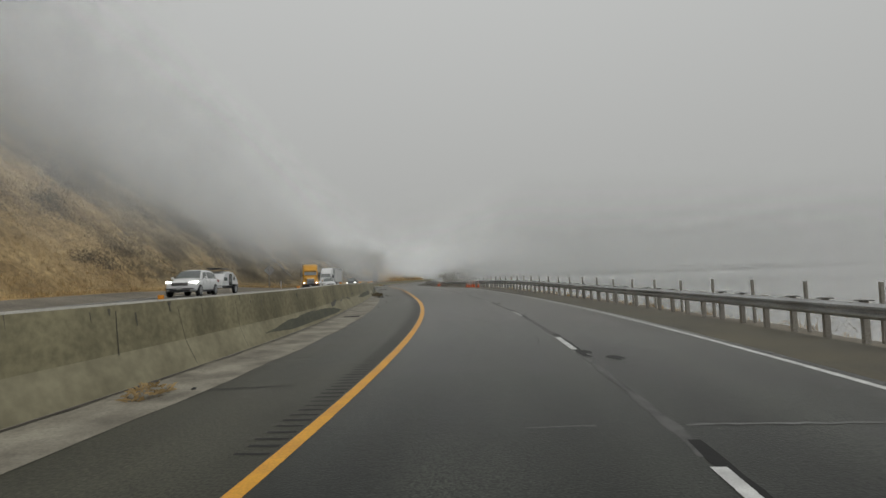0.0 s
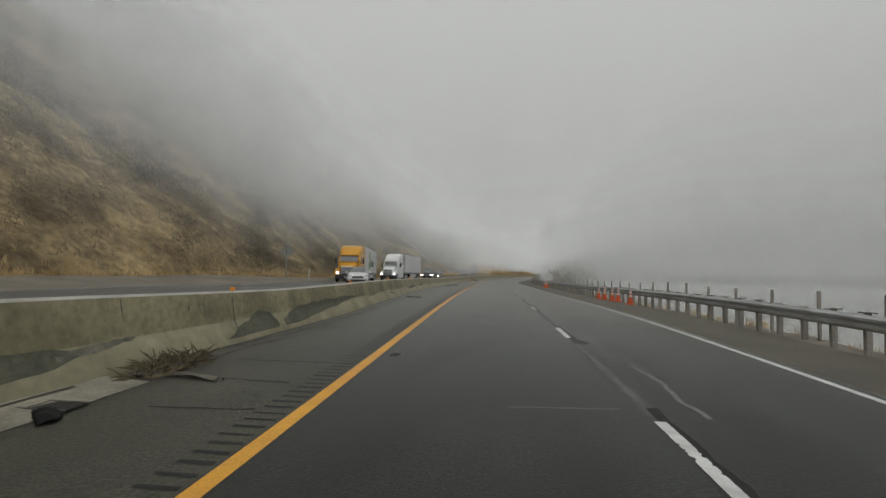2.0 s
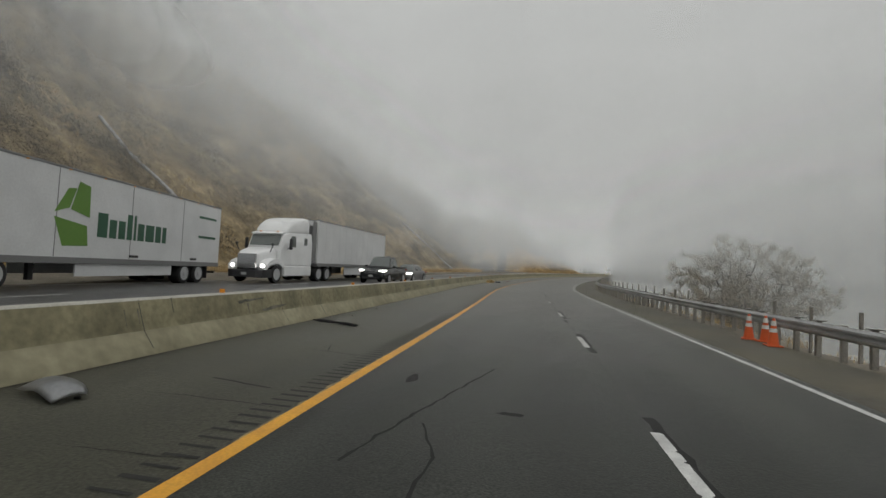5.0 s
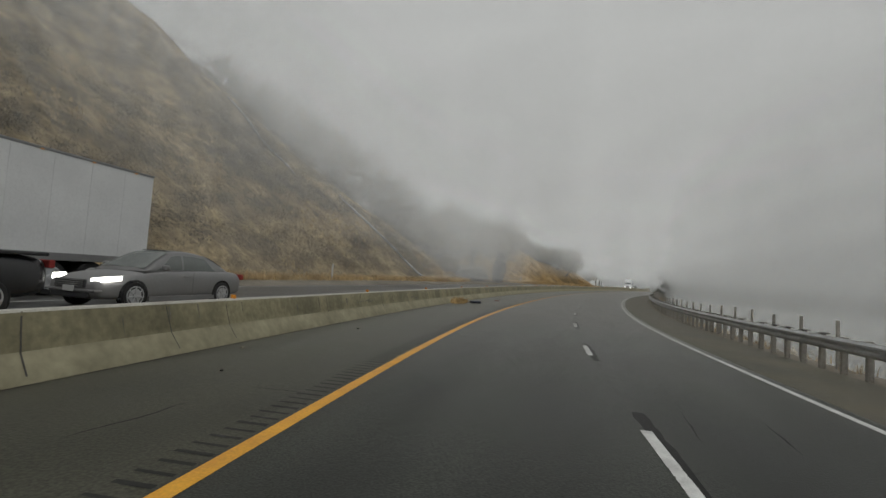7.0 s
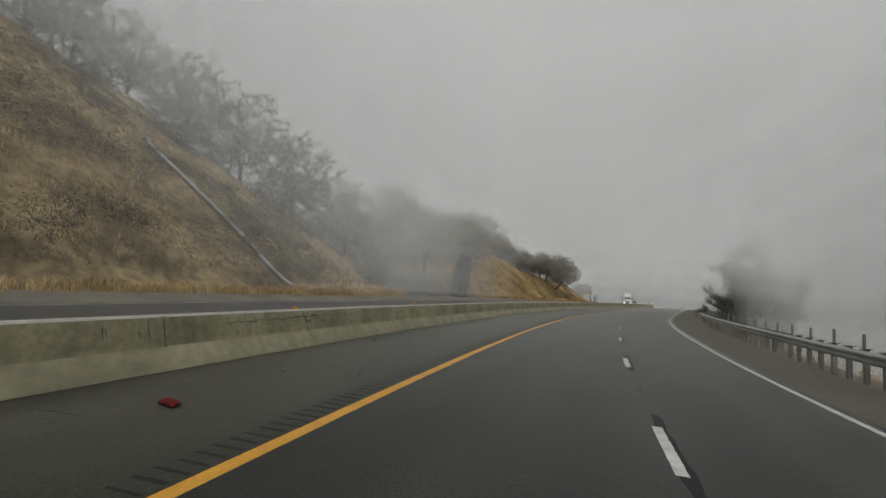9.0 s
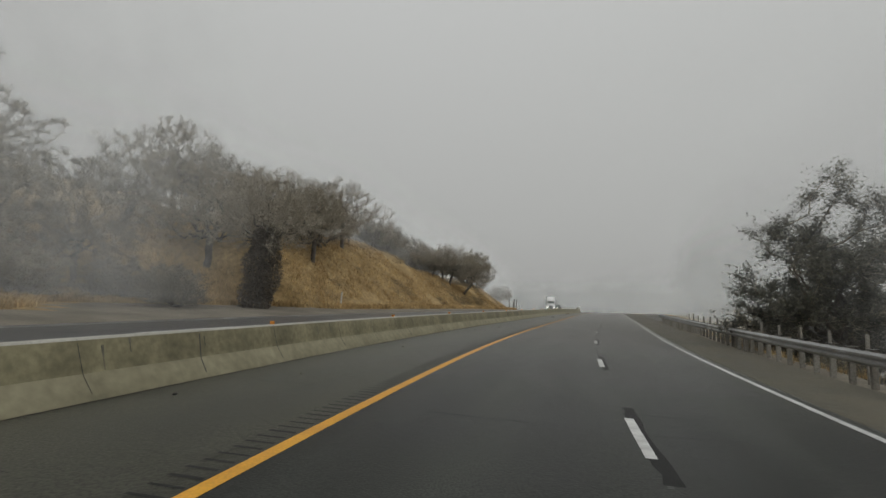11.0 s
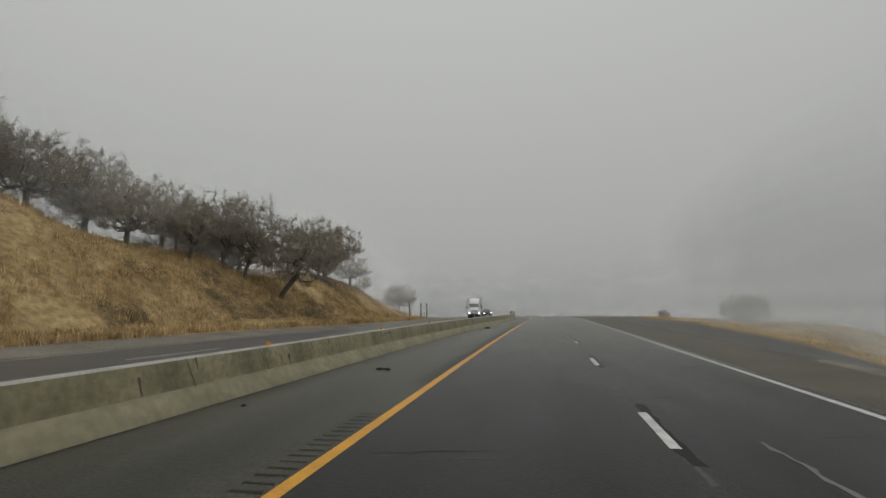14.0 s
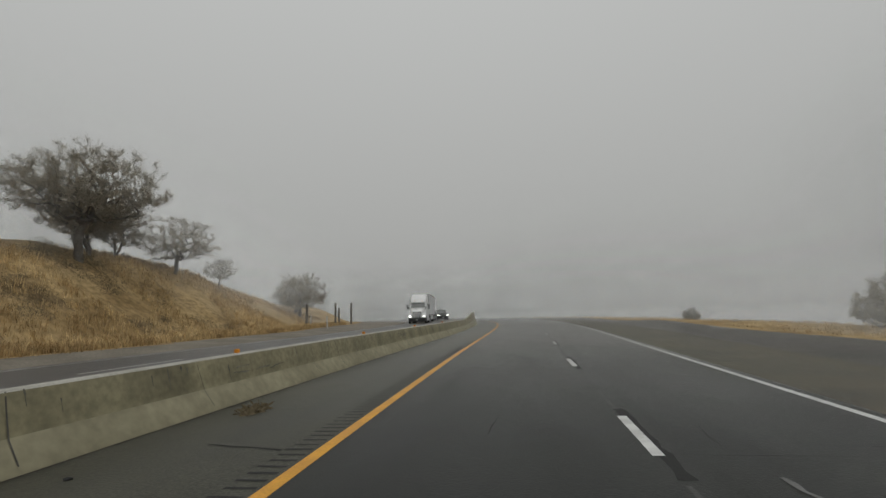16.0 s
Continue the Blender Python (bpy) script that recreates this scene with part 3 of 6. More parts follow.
# concrete gutter at the foot of the high wall, its joint, and the dirt line along the barrier
gut = sweep("gutter", along(-30, 31.5, 0.75), lambda s: [(barrier_n(s) + 0.03, 0.05), (barrier_n(s) + 0.5, 0.02), (-2.28 + 0.03 * math.sin(s * 1.7) + 0.04 * noise.noise((s, 0, 0)), 0.008)], M_GUTTER)
tagged(gut, "tan concrete gutter at the foot of the barrier", "gutter", kind="structure")
M_SILT = material("damp_silt", (0.05, 0.043, 0.034), 0.9, colour2=(0.09, 0.077, 0.06), scale=3, fine=30, sheen=0.7)
for a, b, u, v, z in ((-30, 31, 0.1, 0.2, 0.055), (31.4, 56, 0.02, 0.2, 0.008), (56, 300, 0.02, 0.1, 0.008), (31.5, 47, 0.45, 0.62, 0.009)):
    dl = sweep("silt_line", along(a, b, 0.5), lambda s: [(barrier_n(s) + u, z), (barrier_n(s) + v * (0.7 + 0.5 * noise.noise((s * 1.3, a, 0))) + 0.02, z)], M_SILT)
    tagged(dl, "dark damp silt along the barrier's foot", "silt", kind="structure")

# barrier joints, streaks and scrapes, laid on the sloping face
M_SCRAPE = material("tyre_scrape", (0.1, 0.096, 0.078), 0.9, colour2=(0.2, 0.19, 0.145), scale=4, fine=30)
M_STREAK = material("streak", (0.1, 0.095, 0.075), 0.9, colour2=(0.17, 0.16, 0.125), scale=6, fine=30)


def face_at(s, z, out=0.004):
    """A place on the road side of the barrier at the height z."""
    pr = barrier_profile(s)[:7]
    for (n0, z0), (n1, z1) in zip(pr[1:], pr[2:]):
        if z <= z1:
            f = max(0.0, (z - z0) / (z1 - z0))
            return at(s, n0 + (n1 - n0) * f + out, max(z, z0) + out * 0.5)
    return at(s, pr[6][0] + out, z)


def on_face(name, outline, mat, label):
    bm = bmesh.new()
    full = []
    for (s0, z0), (s1, z1) in zip(outline, outline[1:] + outline[:1]):      # a ragged edge
        k = max(2, int(math.hypot(s1 - s0, z1 - z0) / 0.07))
        for i in range(k):
            u, v = s0 + (s1 - s0) * i / k, z0 + (z1 - z0) * i / k
            j = 0.0 if i == 0 else 1.0
            full.append((u + j * 0.03 * noise.noise((u * 9, v * 9, 1.0)), v + j * 0.05 * noise.noise((u * 6, v * 11, 5.0))))
    outline = full
    bm.faces.new([bm.verts.new(face_at(s, z)) for s, z in outline])
    bmesh.ops.triangulate(bm, faces=bm.faces)
    ob = part(name, bm, mat, barrier, label)
    return ob


rb = random.Random(5)
s = 0.4
while s < 262:
    top = ease(s, BARRIER_TOP)
    zs = [top - 0.02, top * 0.7, 0.33 * top / 0.82, 0.09]
    j = rb.uniform(-0.05, 0.05)
    w = rb.uniform(0.005, 0.013)
    bm = bmesh.new()
    prev = None
    for q, z in enumerate(zs if rb.random() < 0.75 else zs[:3]):
        ss = s + j * q
        e = (bm.verts.new(face_at(ss - w, z)), bm.verts.new(face_at(ss + w, z)))
        if prev:
            bm.faces.new((prev[0], prev[1], e[1], e[0]))
        prev = e
    part("joint", bm, M_STAIN, barrier)
    s += rb.choice((1.5, 2.2, 3.0, 3.7, 4.3))
for i in range(330):
    s = rb.uniform(-2, 262)
    top = ease(s, BARRIER_TOP)
    z1 = top - rb.uniform(0.02, 0.25)
    z0 = max(0.36 * top / 0.82, z1 - rb.uniform(0.06, 0.35))
    w = rb.uniform(0.006, 0.028) * (1.5 if rb.random() < 0.25 else 1)
    bm = bmesh.new()
    prev = None
    for q in range(5):
        z = z1 + (z0 - z1) * q / 4
        ww = w * (0.5 + rb.random()) * (1 - 0.15 * q)
        e = (bm.verts.new(face_at(s - ww, z)), bm.verts.new(face_at(s + ww, z)))
        if prev:
            bm.faces.new((prev[0], prev[1], e[1], e[0]))
        prev = e
    part("streak", bm, M_STREAK if rb.random() < 0.75 else M_STAIN, barrier)
    if i > 285:
        break
# long tyre scrapes and the big grey repair near the wall's low end
for s0, s1, z0, z1, w in ((20.5, 21.6, 0.55, 0.42, 0.035), (22.0, 23.5, 0.62, 0.66, 0.015), (60.6, 61.9, 0.3, 0.36, 0.03), (57.9, 59.0, 0.2, 0.34, 0.04), (92, 93.5, 0.4, 0.47, 0.03),
                          (134, 138, 0.62, 0.66, 0.012), (139.5, 141.5, 0.7, 0.72, 0.012), (44.0, 46.0, 0.33, 0.38, 0.03), (48.2, 49.4, 0.28, 0.2, 0.05), (66, 67.5, 0.3, 0.38, 0.03), (79.5, 80.6, 0.42, 0.46, 0.03), (226, 227.2, 0.45, 0.4, 0.02), (31.0, 32.2, 0.35, 0.42, 0.04)):
    on_face("scrape", [(s0, z0 - w), ((s0 + s1) / 2, (z0 + z1) / 2 - w * 1.3), (s1, z1 - w * 0.3), (s1, z1 + w * 0.4), ((s0 + s1) / 2, (z0 + z1) / 2 + w), (s0, z0 + w * 0.5)], M_SCRAPE, "black tyre scrape")
for i in range(70):      # short dark rub marks, in clusters
    if i % 5 == 0:
        c0, h0 = rb.uniform(44, 258), rb.uniform(0.45, 0.66)
    s0, z0 = c0 + rb.uniform(-0.9, 0.9), h0 + rb.uniform(-0.08, 0.08)
    s1, w = s0 + rb.uniform(0.15, 0.9), rb.uniform(0.006, 0.018)
    rise = rb.uniform(-0.02, 0.05)
    on_face("rub_mark", [(s0, z0 - w), ((s0 + s1) / 2, z0 + rise / 2 - w * 1.3), (s1, z0 + rise), ((s0 + s1) / 2, z0 + rise / 2 + w), (s0, z0 + w * 0.5)], M_SCRAPE if i % 3 else M_STAIN, "dark rub mark")
M_DAMP = material("damp_dark_concrete", (0.105, 0.105, 0.07), 0.7, colour2=(0.06, 0.062, 0.042), scale=2.5, fine=16, vary=0.16)
# dark damp bands that swell and thin out along the wall: (s, lower edge, upper edge)
for band in (((24.2, 0.36, 0.37), (26.2, 0.27, 0.46), (28.0, 0.25, 0.5), (29.3, 0.26, 0.45), (30.1, 0.21, 0.51), (30.8, 0.23, 0.46), (31.5, 0.34, 0.36)),
             ((34.1, 0.1, 0.11), (34.9, 0.1, 0.32), (35.5, 0.1, 0.49), (35.95, 0.1, 0.43), (36.1, 0.12, 0.25)),
             ((36.35, 0.1, 0.22), (36.9, 0.1, 0.38), (37.5, 0.13, 0.45), (38.4, 0.2, 0.49), (39.4, 0.26, 0.5), (40.6, 0.33, 0.5), (41.6, 0.38, 0.47), (42.6, 0.42, 0.43)),
             ((9.5, 0.24, 0.26), (11.5, 0.14, 0.4), (13.5, 0.14, 0.46), (15.2, 0.13, 0.42), (16.8, 0.12, 0.34), (18.2, 0.14, 0.17)),
             ((54.2, 0.27, 0.28), (55.6, 0.24, 0.36), (57.2, 0.27, 0.41), (58.6, 0.3, 0.33)),
             ((60.1, 0.32, 0.34), (61.2, 0.3, 0.4), (62.4, 0.36, 0.42), (63.2, 0.4, 0.41))):
    tops, lows = [(q[0], q[2]) for q in band], [(q[0], q[1]) for q in band]
    steps = [band[0][0] + (band[-1][0] - band[0][0]) * k / 40 for k in range(41)]
    lift = lambda s: ease(s, BARRIER_TOP) / 0.88
    bm = bmesh.new()
    prev = None
    for s in steps:
        lo = ease(s, lows) + 0.02 * noise.noise((s * 2.1, 3.0, 0))
        hi = max(lo + 0.008, ease(s, tops) + 0.035 * noise.noise((s * 1.7, 8.0, 0)) + 0.015 * noise.noise((s * 6.0, 5.0, 0)))
        row = [bm.verts.new(face_at(s, lo + (hi - lo) * f / 4, 0.0035)) for f in range(5)]
        if prev:
            for a in range(4):
                bm.faces.new((prev[a], row[a], row[a + 1], prev[a + 1]))
        prev = row
    bmesh.ops.recalc_face_normals(bm, faces=bm.faces)
    part("damp_stain", bm, M_DAMP, barrier, "dark damp stain with a wavy edge")
on_face("gouge", [(16.7, 0.38), (16.8, 0.53), (17.4, 0.58), (18.0, 0.62), (18.05, 0.54), (17.6, 0.47), (17.3, 0.38)], M_STAIN, "black gouge with a sharp edge")
on_face("gouge", [(18.85, 0.44), (18.9, 0.5), (19.5, 0.57), (19.9, 0.6), (19.3, 0.5)], M_STAIN, "black gouge with a sharp edge")

# amber reflectors on the barrier's top
for k in range(36):
    s = 5.9 + 7.24 * k
    top = ease(s, BARRIER_TOP)
    bm = boxed(-0.05, 0.05, -0.02, 0.02, 0, 0.075, 0.006)
    ob = part("reflector", bm, M_AMBER)
    ob.matrix_world = Matrix.Translation(at(s, barrier_n(s) - 0.39, top + 0.002)) @ Matrix.Rotation(heading(s), 4, "Z")
    tagged(ob, "small orange reflector on the concrete barrier's top", "reflector", "barrier reflectors")

# ---- guardrail on the right ----
GN = 9.3
rail_thing = thing("guardrail", Matrix.Identity(4), "galvanised steel guardrail on grey wooden posts", "guardrail")
FRONT = [(0.0, 0.42), (-0.02, 0.445), (-0.085, 0.48), (-0.085, 0.525), (-0.025, 0.56), (-0.025, 0.59), (-0.085, 0.625), (-0.085, 0.67), (-0.02, 0.705), (0.0, 0.73)]
LOOP = [(GN - 0.16 + n, z) for n, z in FRONT] + [(GN - 0.15 + n, z) for n, z in FRONT[::-1]]
for a in along(-41.91, 209.55, 7.62)[:-1]:
    ob = sweep("rail", along(a - 0.12, a + 7.62, 1.27), lambda s: [(n - 0.004 * ((s - a) < 0), z) for n, z in LOOP], M_STEEL, True)
    ob.parent = rail_thing
posts = boxed(-0.065, 0.065, -0.045, 0.045, -0.8, 0.74, 0.012)
post_me = bpy.data.meshes.new("post")
posts.to_mesh(post_me)
post_me.materials.append(M_WOOD)
block_me = bpy.data.meshes.new("spacer_block")
boxed(-0.1, 0.075, -0.05, 0.05, 0.42, 0.725, 0.01).to_mesh(block_me)
block_me.materials.append(M_WOOD)
cap_me = bpy.data.meshes.new("cap")
boxed(-0.1, 0.12, -0.12, 0.12, 0.742, 0.762, 0.006).to_mesh(cap_me)
cap_me.materials.append(M_STAIN)
bolt_me = bpy.data.meshes.new("bolt")
boxed(-0.02, 0.02, -0.025, 0.025, 0.555, 0.6, 0.006).to_mesh(bolt_me)
bolt_me.materials.append(M_STEEL)
for i in range(268):
    s = -45.62 + 0.9525 * i
    if s > 209.6:
        break
    rr = random.Random(i)
    m = Matrix.Translation(at(s, GN + 0.08, 0)) @ Matrix.Rotation(heading(s) + 0.06 * (rr.random() - 0.5), 4, "Z") @ Matrix.Rotation(0.03 * (rr.random() - 0.5), 4, "X")
    for me, dx in ((post_me, 0), (block_me, -0.155), (bolt_me, -0.24)) + (((cap_me, 0),) if rr.random() < 0.85 and s < 176 else ()):
        ob = new(me.name.split(".")[0], me)
        ob.parent = rail_thing
        ob.matrix_local = m @ Matrix.Translation((dx, 0, 0))
stake_me = bpy.data.meshes.new("stake")
boxed(-0.035, 0.035, -0.03, 0.03, -0.9, 1.08, 0.008).to_mesh(stake_me)
stake_me.materials.append(M_WOOD)
fence = thing("fence_posts", Matrix.Identity(4), "row of weathered grey wooden stakes behind the guardrail", "fence")
for i in range(128):
    s = -45.62 + 1.905 * i
    if s > 196 or 88 < s < 92:
        continue
    rr = random.Random(i + 500)
    ob = new("stake", stake_me)
    ob.parent = fence
    ob.matrix_local = Matrix.Translation(at(s, GN + 0.42, 0.1 * (rr.random() - 0.5))) @ Matrix.Rotation(heading(s), 4, "Z") @ Matrix.Rotation(0.07 * (rr.random() - 0.5), 4, "X")


# ---- cones, delineators, signs, pipes ----
def cone():
    e = thing("traffic_cone", Matrix.Identity(4), "orange traffic cone with white collars on the shoulder", "traffic cone", "cones by the guardrail")
    part("base", boxed(-0.18, 0.18, -0.18, 0.18, 0, 0.035, 0.01), M_ORANGE, e)
    prof = lambda z: 0.135 - 0.1 * (z - 0.035) / 0.68
    part("body", lathe(bmesh.new(), [(prof(0.035), 0.035), (prof(0.4), 0.4), (prof(0.7), 0.7), (0.02, 0.715)], 18), M_ORANGE, e, smooth=False)
    part("collar", lathe(bmesh.new(), [(prof(0.36) + 0.003, 0.36), (prof(0.46) + 0.003, 0.46)], 18), M_REFLECT, e, "white reflective collar")
    part("collar", lathe(bmesh.new(), [(prof(0.53) + 0.003, 0.53), (prof(0.66) + 0.003, 0.66)], 18), M_REFLECT, e, "white reflective collar")
    return e


c0 = cone()
c0.matrix_world = Matrix.Translation(at(52.1, 8.75, 0))
for s, n in ((53.3, 8.75), (54.9, 8.72), (56.3, 8.7), (49.8, 8.72), (84.7, 8.55), (83.4, 8.58), (84.3, 8.8)):
    copy_thing(c0, Matrix.Translation(at(s, n, -0.01)) @ Matrix.Rotation(s, 4, "Z"))


def delineator(s, n, tall=1.2):
    z = ground_z(s, n)
    e = thing("delineator", Matrix.Translation(at(s, n, z)) @ Matrix.Rotation(0.04 * math.sin(s), 4, "Y"), "slim white roadside marker post in dry grass", "marker post", "marker posts")
    part("post", boxed(-0.06, 0.06, -0.015, 0.015, -0.3, tall, 0.008), M_REFLECT, e)
    part("reflector", boxed(-0.04, 0.04, -0.02, -0.0155, tall - 0.18, tall - 0.06), M_STEEL, e, "small grey reflector plate")


for s, n in ((75.5, -17.6), (132, -15.3), (189.5, -16.2), (275, -17.0), (278, -20)):
    delineator(s, n)


def sign_post(s, n, tall, size):
    z = ground_z(s, n)
    e = thing("warning_sign", Matrix.Translation(at(s, n, z)) @ Matrix.Rotation(heading(s), 4, "Z"), "diamond road sign seen from its bare metal back", "road sign")
    part("post", boxed(-0.06, 0.06, -0.05, 0.05, -0.4, tall, 0.008), M_WOOD, e, "weathered wooden post")
    bm = boxed(-size / 2, size / 2, -0.004, 0.004, -size / 2, size / 2, 0.0)
    bmesh.ops.rotate(bm, verts=bm.verts, cent=(0, 0, 0), matrix=Matrix.Rotation(radians(45), 3, "Y"))
    bmesh.ops.translate(bm, verts=bm.verts, vec=(0, 0.06, tall - size * 0.6))
    part("panel", bm, M_STEEL, e, "plain grey aluminium back of the panel")


sign_post(72.0, -18.6, 3.3, 1.1)
for s, n, tall in ((296.0, -20.0, 2.9), (291.0, -20.6, 2.2), (287.0, -20.0, 2.8), (277.0, -20.0, 2.4)):
    z = ground_z(s, n)
    e = thing("wooden_post", Matrix.Translation(at(s, n, z)), "dark wooden post standing in the verge", "post", "verge posts")
    part("shaft", boxed(-0.11, 0.11, -0.11, 0.11, -0.4, tall, 0.02), M_BARK, e)


def pipe(a, b, r, label):
    """A drain pipe lying up the slope, from (s, n) to (s, n)."""
    bm = bmesh.new()
    pts = []
    for i in range(25):
        f = i / 24
        s, n = a[0] + (b[0] - a[0]) * f, a[1] + (b[1] - a[1]) * f
        pts.append(at(s, n, ground_z(s, n) + 0.22))
    smooth_ = [pts[0]] + [(pts[i - 1] + pts[i] * 2 + pts[i + 1]) / 4 for i in range(1, 24)] + [pts[-1]]
    e = thing("drain_pipe", Matrix.Identity(4), label, "pipe", "slope drains")
    part("tube", tube(bm, smooth_, [r] * 25, 10), M_STEEL, e, smooth=True)
    for i in (8, 16):
        bm = bmesh.new()
        d = (smooth_[i + 1] - smooth_[i]).normalized() * 0.12
        part("coupling", tube(bm, [smooth_[i] - d, smooth_[i] + d], [r + 0.03] * 2, 10), M_STEEL, e, "corrugated coupling band")


pipe((152.6, -16.6), (149.4, -27.3), 0.13, "grey corrugated drain pipe lying down the grassy slope")
pipe((100.7, -20.5), (100.4, -30.0), 0.13, "grey corrugated drain pipe lying down the brushy slope")
pipe((141.6, -27.6), (140.7, -37.0), 0.11, "grey corrugated drain pipe lying high on the slope")

# ---- litter on the inner shoulder ----


def heap(name, s, n, rs, rn, h, mats, count, label, category, seed, blade=0.35):
    """A low heap of stalks and clods."""
    rr = random.Random(seed)
    e = thing(name, Matrix.Translation(at(s, n, 0.0)) @ Matrix.Rotation(heading(s), 4, "Z"), label, category)
    bm = bmesh.new()
    bmesh.ops.create_icosphere(bm, subdivisions=4, radius=1)
    for v in bm.verts:
        k = 1 + 0.35 * noise.noise(v.co * 2.3 + Vector((seed, 0, 0))) + 0.15 * noise.noise(v.co * 6)
        v.co = Vector((v.co.x * rn * k, v.co.y * rs * k, max(-0.02, v.co.z * h * 0.6 * k)))
    part("soil", bm, mats[0], e, smooth=True)
    bm = bmesh.new()
    for i in range(count):
        a, d = rr.uniform(0, 6.283), math.sqrt(rr.random())
        p = Vector((math.cos(a) * d * rn, math.sin(a) * d * rs, h * 0.5 * (1 - d * d)))
        way = Vector((rr.uniform(-1, 1), rr.uniform(-1, 1), rr.uniform(0.05, 0.8))).normalized() * blade * rr.uniform(0.5, 1.2)
        side = way.orthogonal().normalized() * 0.006
        vs = [bm.verts.new(p - side), bm.verts.new(p + side), bm.verts.new(p + way * 0.6 + side + Vector((0, 0, 0.01))), bm.verts.new(p + way - Vector((0, 0, 0.04)))]
        bm.faces.new(vs)
    part("stalk", bm, mats[1], e, "dry bleached grass stalks")["kind"] = "stuff"


heap("straw_heap", 125.9, -3.0, 1.0, 0.3, 0.26, (M_STRAW, M_STRAW), 700, "heap of dry straw against the concrete barrier", "straw", 1)
heap("weed_heap", 236.3, -2.1, 0.32, 0.16, 0.08, (M_BRUSH, M_BRUSH), 140, "small tuft of dull brown weeds by the barrier", "weeds", 2, 0.2)
heap("debris_heap", 4.2, -2.95, 0.34, 0.2, 0.2, (M_GUTTER, M_STRAW), 150, "heap of dry straw and rubbish in the gutter", "debris", 3, 0.2)
heap("weed_heap", 32.2, -2.5, 0.7, 0.24, 0.15, (M_SILT, M_BRUSH), 240, "brown weeds and soil washed against the barrier", "debris", 4)
for s, n in ((16.2, -2.72), (30.4, -2.5)):      # drain mouths in the gutter
    e = thing("drain_inlet", Matrix.Translation(at(s, n, 0.022)) @ Matrix.Rotation(heading(s), 4, "Z"), "drain inlet in the concrete gutter, its shaded opening painted dark", "drain", "gutter drains")
    # A flat dark plate stands for the shaded opening.
    part("mouth", boxed(-0.3, 0.3, -0.13, 0.13, -0.01, 0.006, 0.002), M_PATCH, e)
    for k in range(5):
        part("bar", boxed(-0.25 + 0.12 * k, -0.23 + 0.12 * k, -0.12, 0.12, 0.004, 0.014, 0.002), M_SILT, e)
    for dy in (-0.14, 0.14):
        part("frame", boxed(-0.31, 0.31, dy - 0.012, dy + 0.012, -0.01, 0.014, 0.003), M_STAIN, e)
M_SILVER = material("silver_paint", (0.5, 0.51, 0.52), 0.35, 0.6, scale=3, fine=20, vary=0.06)
M_RUBBER = material("black_rubber", (0.018, 0.018, 0.019), 0.7, scale=4, fine=40)
M_RED = material("red_cloth", (0.3, 0.03, 0.025), 0.85, scale=6, fine=40)
M_BLUE = material("dark_blue_plastic", (0.025, 0.035, 0.06), 0.45, scale=4, fine=30)


def shell(name, s, n, length, width, h, mat, label, category, turn=0.0, curl=1.0, thick=0.012):
    """A bent sheet lying on the road, such as a lost bumper cover or a tyre tread."""
    bm = bmesh.new()
    rows = []
    for i in range(17):
        u = i / 16
        row = []
        for j in range(9):
            v = j / 8 - 0.5
            z = h * (1 - (2 * u - 1) ** 2 * 0.7) * (1 - curl * (2 * v) ** 2) + 0.02 + 0.012 * math.sin(9 * u + 4 * v)
            w = width * (0.75 + 0.35 * math.sin(math.pi * u)) * v
            row.append(bm.verts.new((w + 0.12 * width * math.sin(3.2 * u), (u - 0.5) * length, max(z, 0.012))))
        rows.append(row)
    for a, b in zip(rows, rows[1:]):
        for j in range(8):
            bm.faces.new((a[j], a[j + 1], b[j + 1], b[j]))
    bmesh.ops.solidify(bm, geom=bm.faces[:], thickness=thick)
    ob = part(name, bm, mat, smooth=True)
    ob.matrix_world = Matrix.Translation(at(s, n, 0.0)) @ Matrix.Rotation(heading(s) + turn, 4, "Z")
    return tagged(ob, label, category)


shell("bumper_cover", 73.9, -2.5, 0.75, 0.4, 0.17, M_SILVER, "torn silver car bumper cover lying on the shoulder", "car part", 1.25, 0.6)
shell("tyre_tread", 81.2, -2.5, 1.5, 0.2, 0.05, M_RUBBER, "curled black strip of tyre tread on the shoulder", "tyre tread", 1.2)
shell("tyre_tread", 49.3, -1.85, 0.8, 0.14, 0.03, M_RUBBER, "flat black strip of tyre tread on the shoulder", "tyre tread", 1.2)
shell("tyre_tread", 30.1, -2.25, 0.5, 0.2, 0.06, M_RUBBER, "short black piece of tyre tread by the gutter", "tyre tread", 0.9)
shell("tyre_tread", 210.9, -1.75, 0.4, 0.12, 0.04, M_RUBBER, "small black piece of tyre tread on the shoulder", "tyre tread", 1.3)
shell("board", 31.8, -1.95, 0.9, 0.16, 0.03, M_GUTTER, "pale broken board lying by the weeds", "board", 1.35, 0.1)
shell("rag", 131.2, -1.78, 0.3, 0.16, 0.05, M_RED, "crumpled red rag on the damp shoulder", "rag", 1.3)
bm = bmesh.new()
tube(bm, [Vector((-0.34, 0, 0.07)), Vector((-0.3, 0, 0.075)), Vector((0.3, 0.02, 0.075)), Vector((0.34, 0.02, 0.07))], [0.05, 0.072, 0.072, 0.055], 12)
ob = part("plastic_tube", bm, M_BLUE, smooth=True)
ob.matrix_world = Matrix.Translation(at(126.9, -2.25, 0)) @ Matrix.Rotation(heading(127) + 0.25, 4, "Z")
tagged(ob, "short dark blue plastic tube beside the straw", "tube")
rr = random.Random(77)
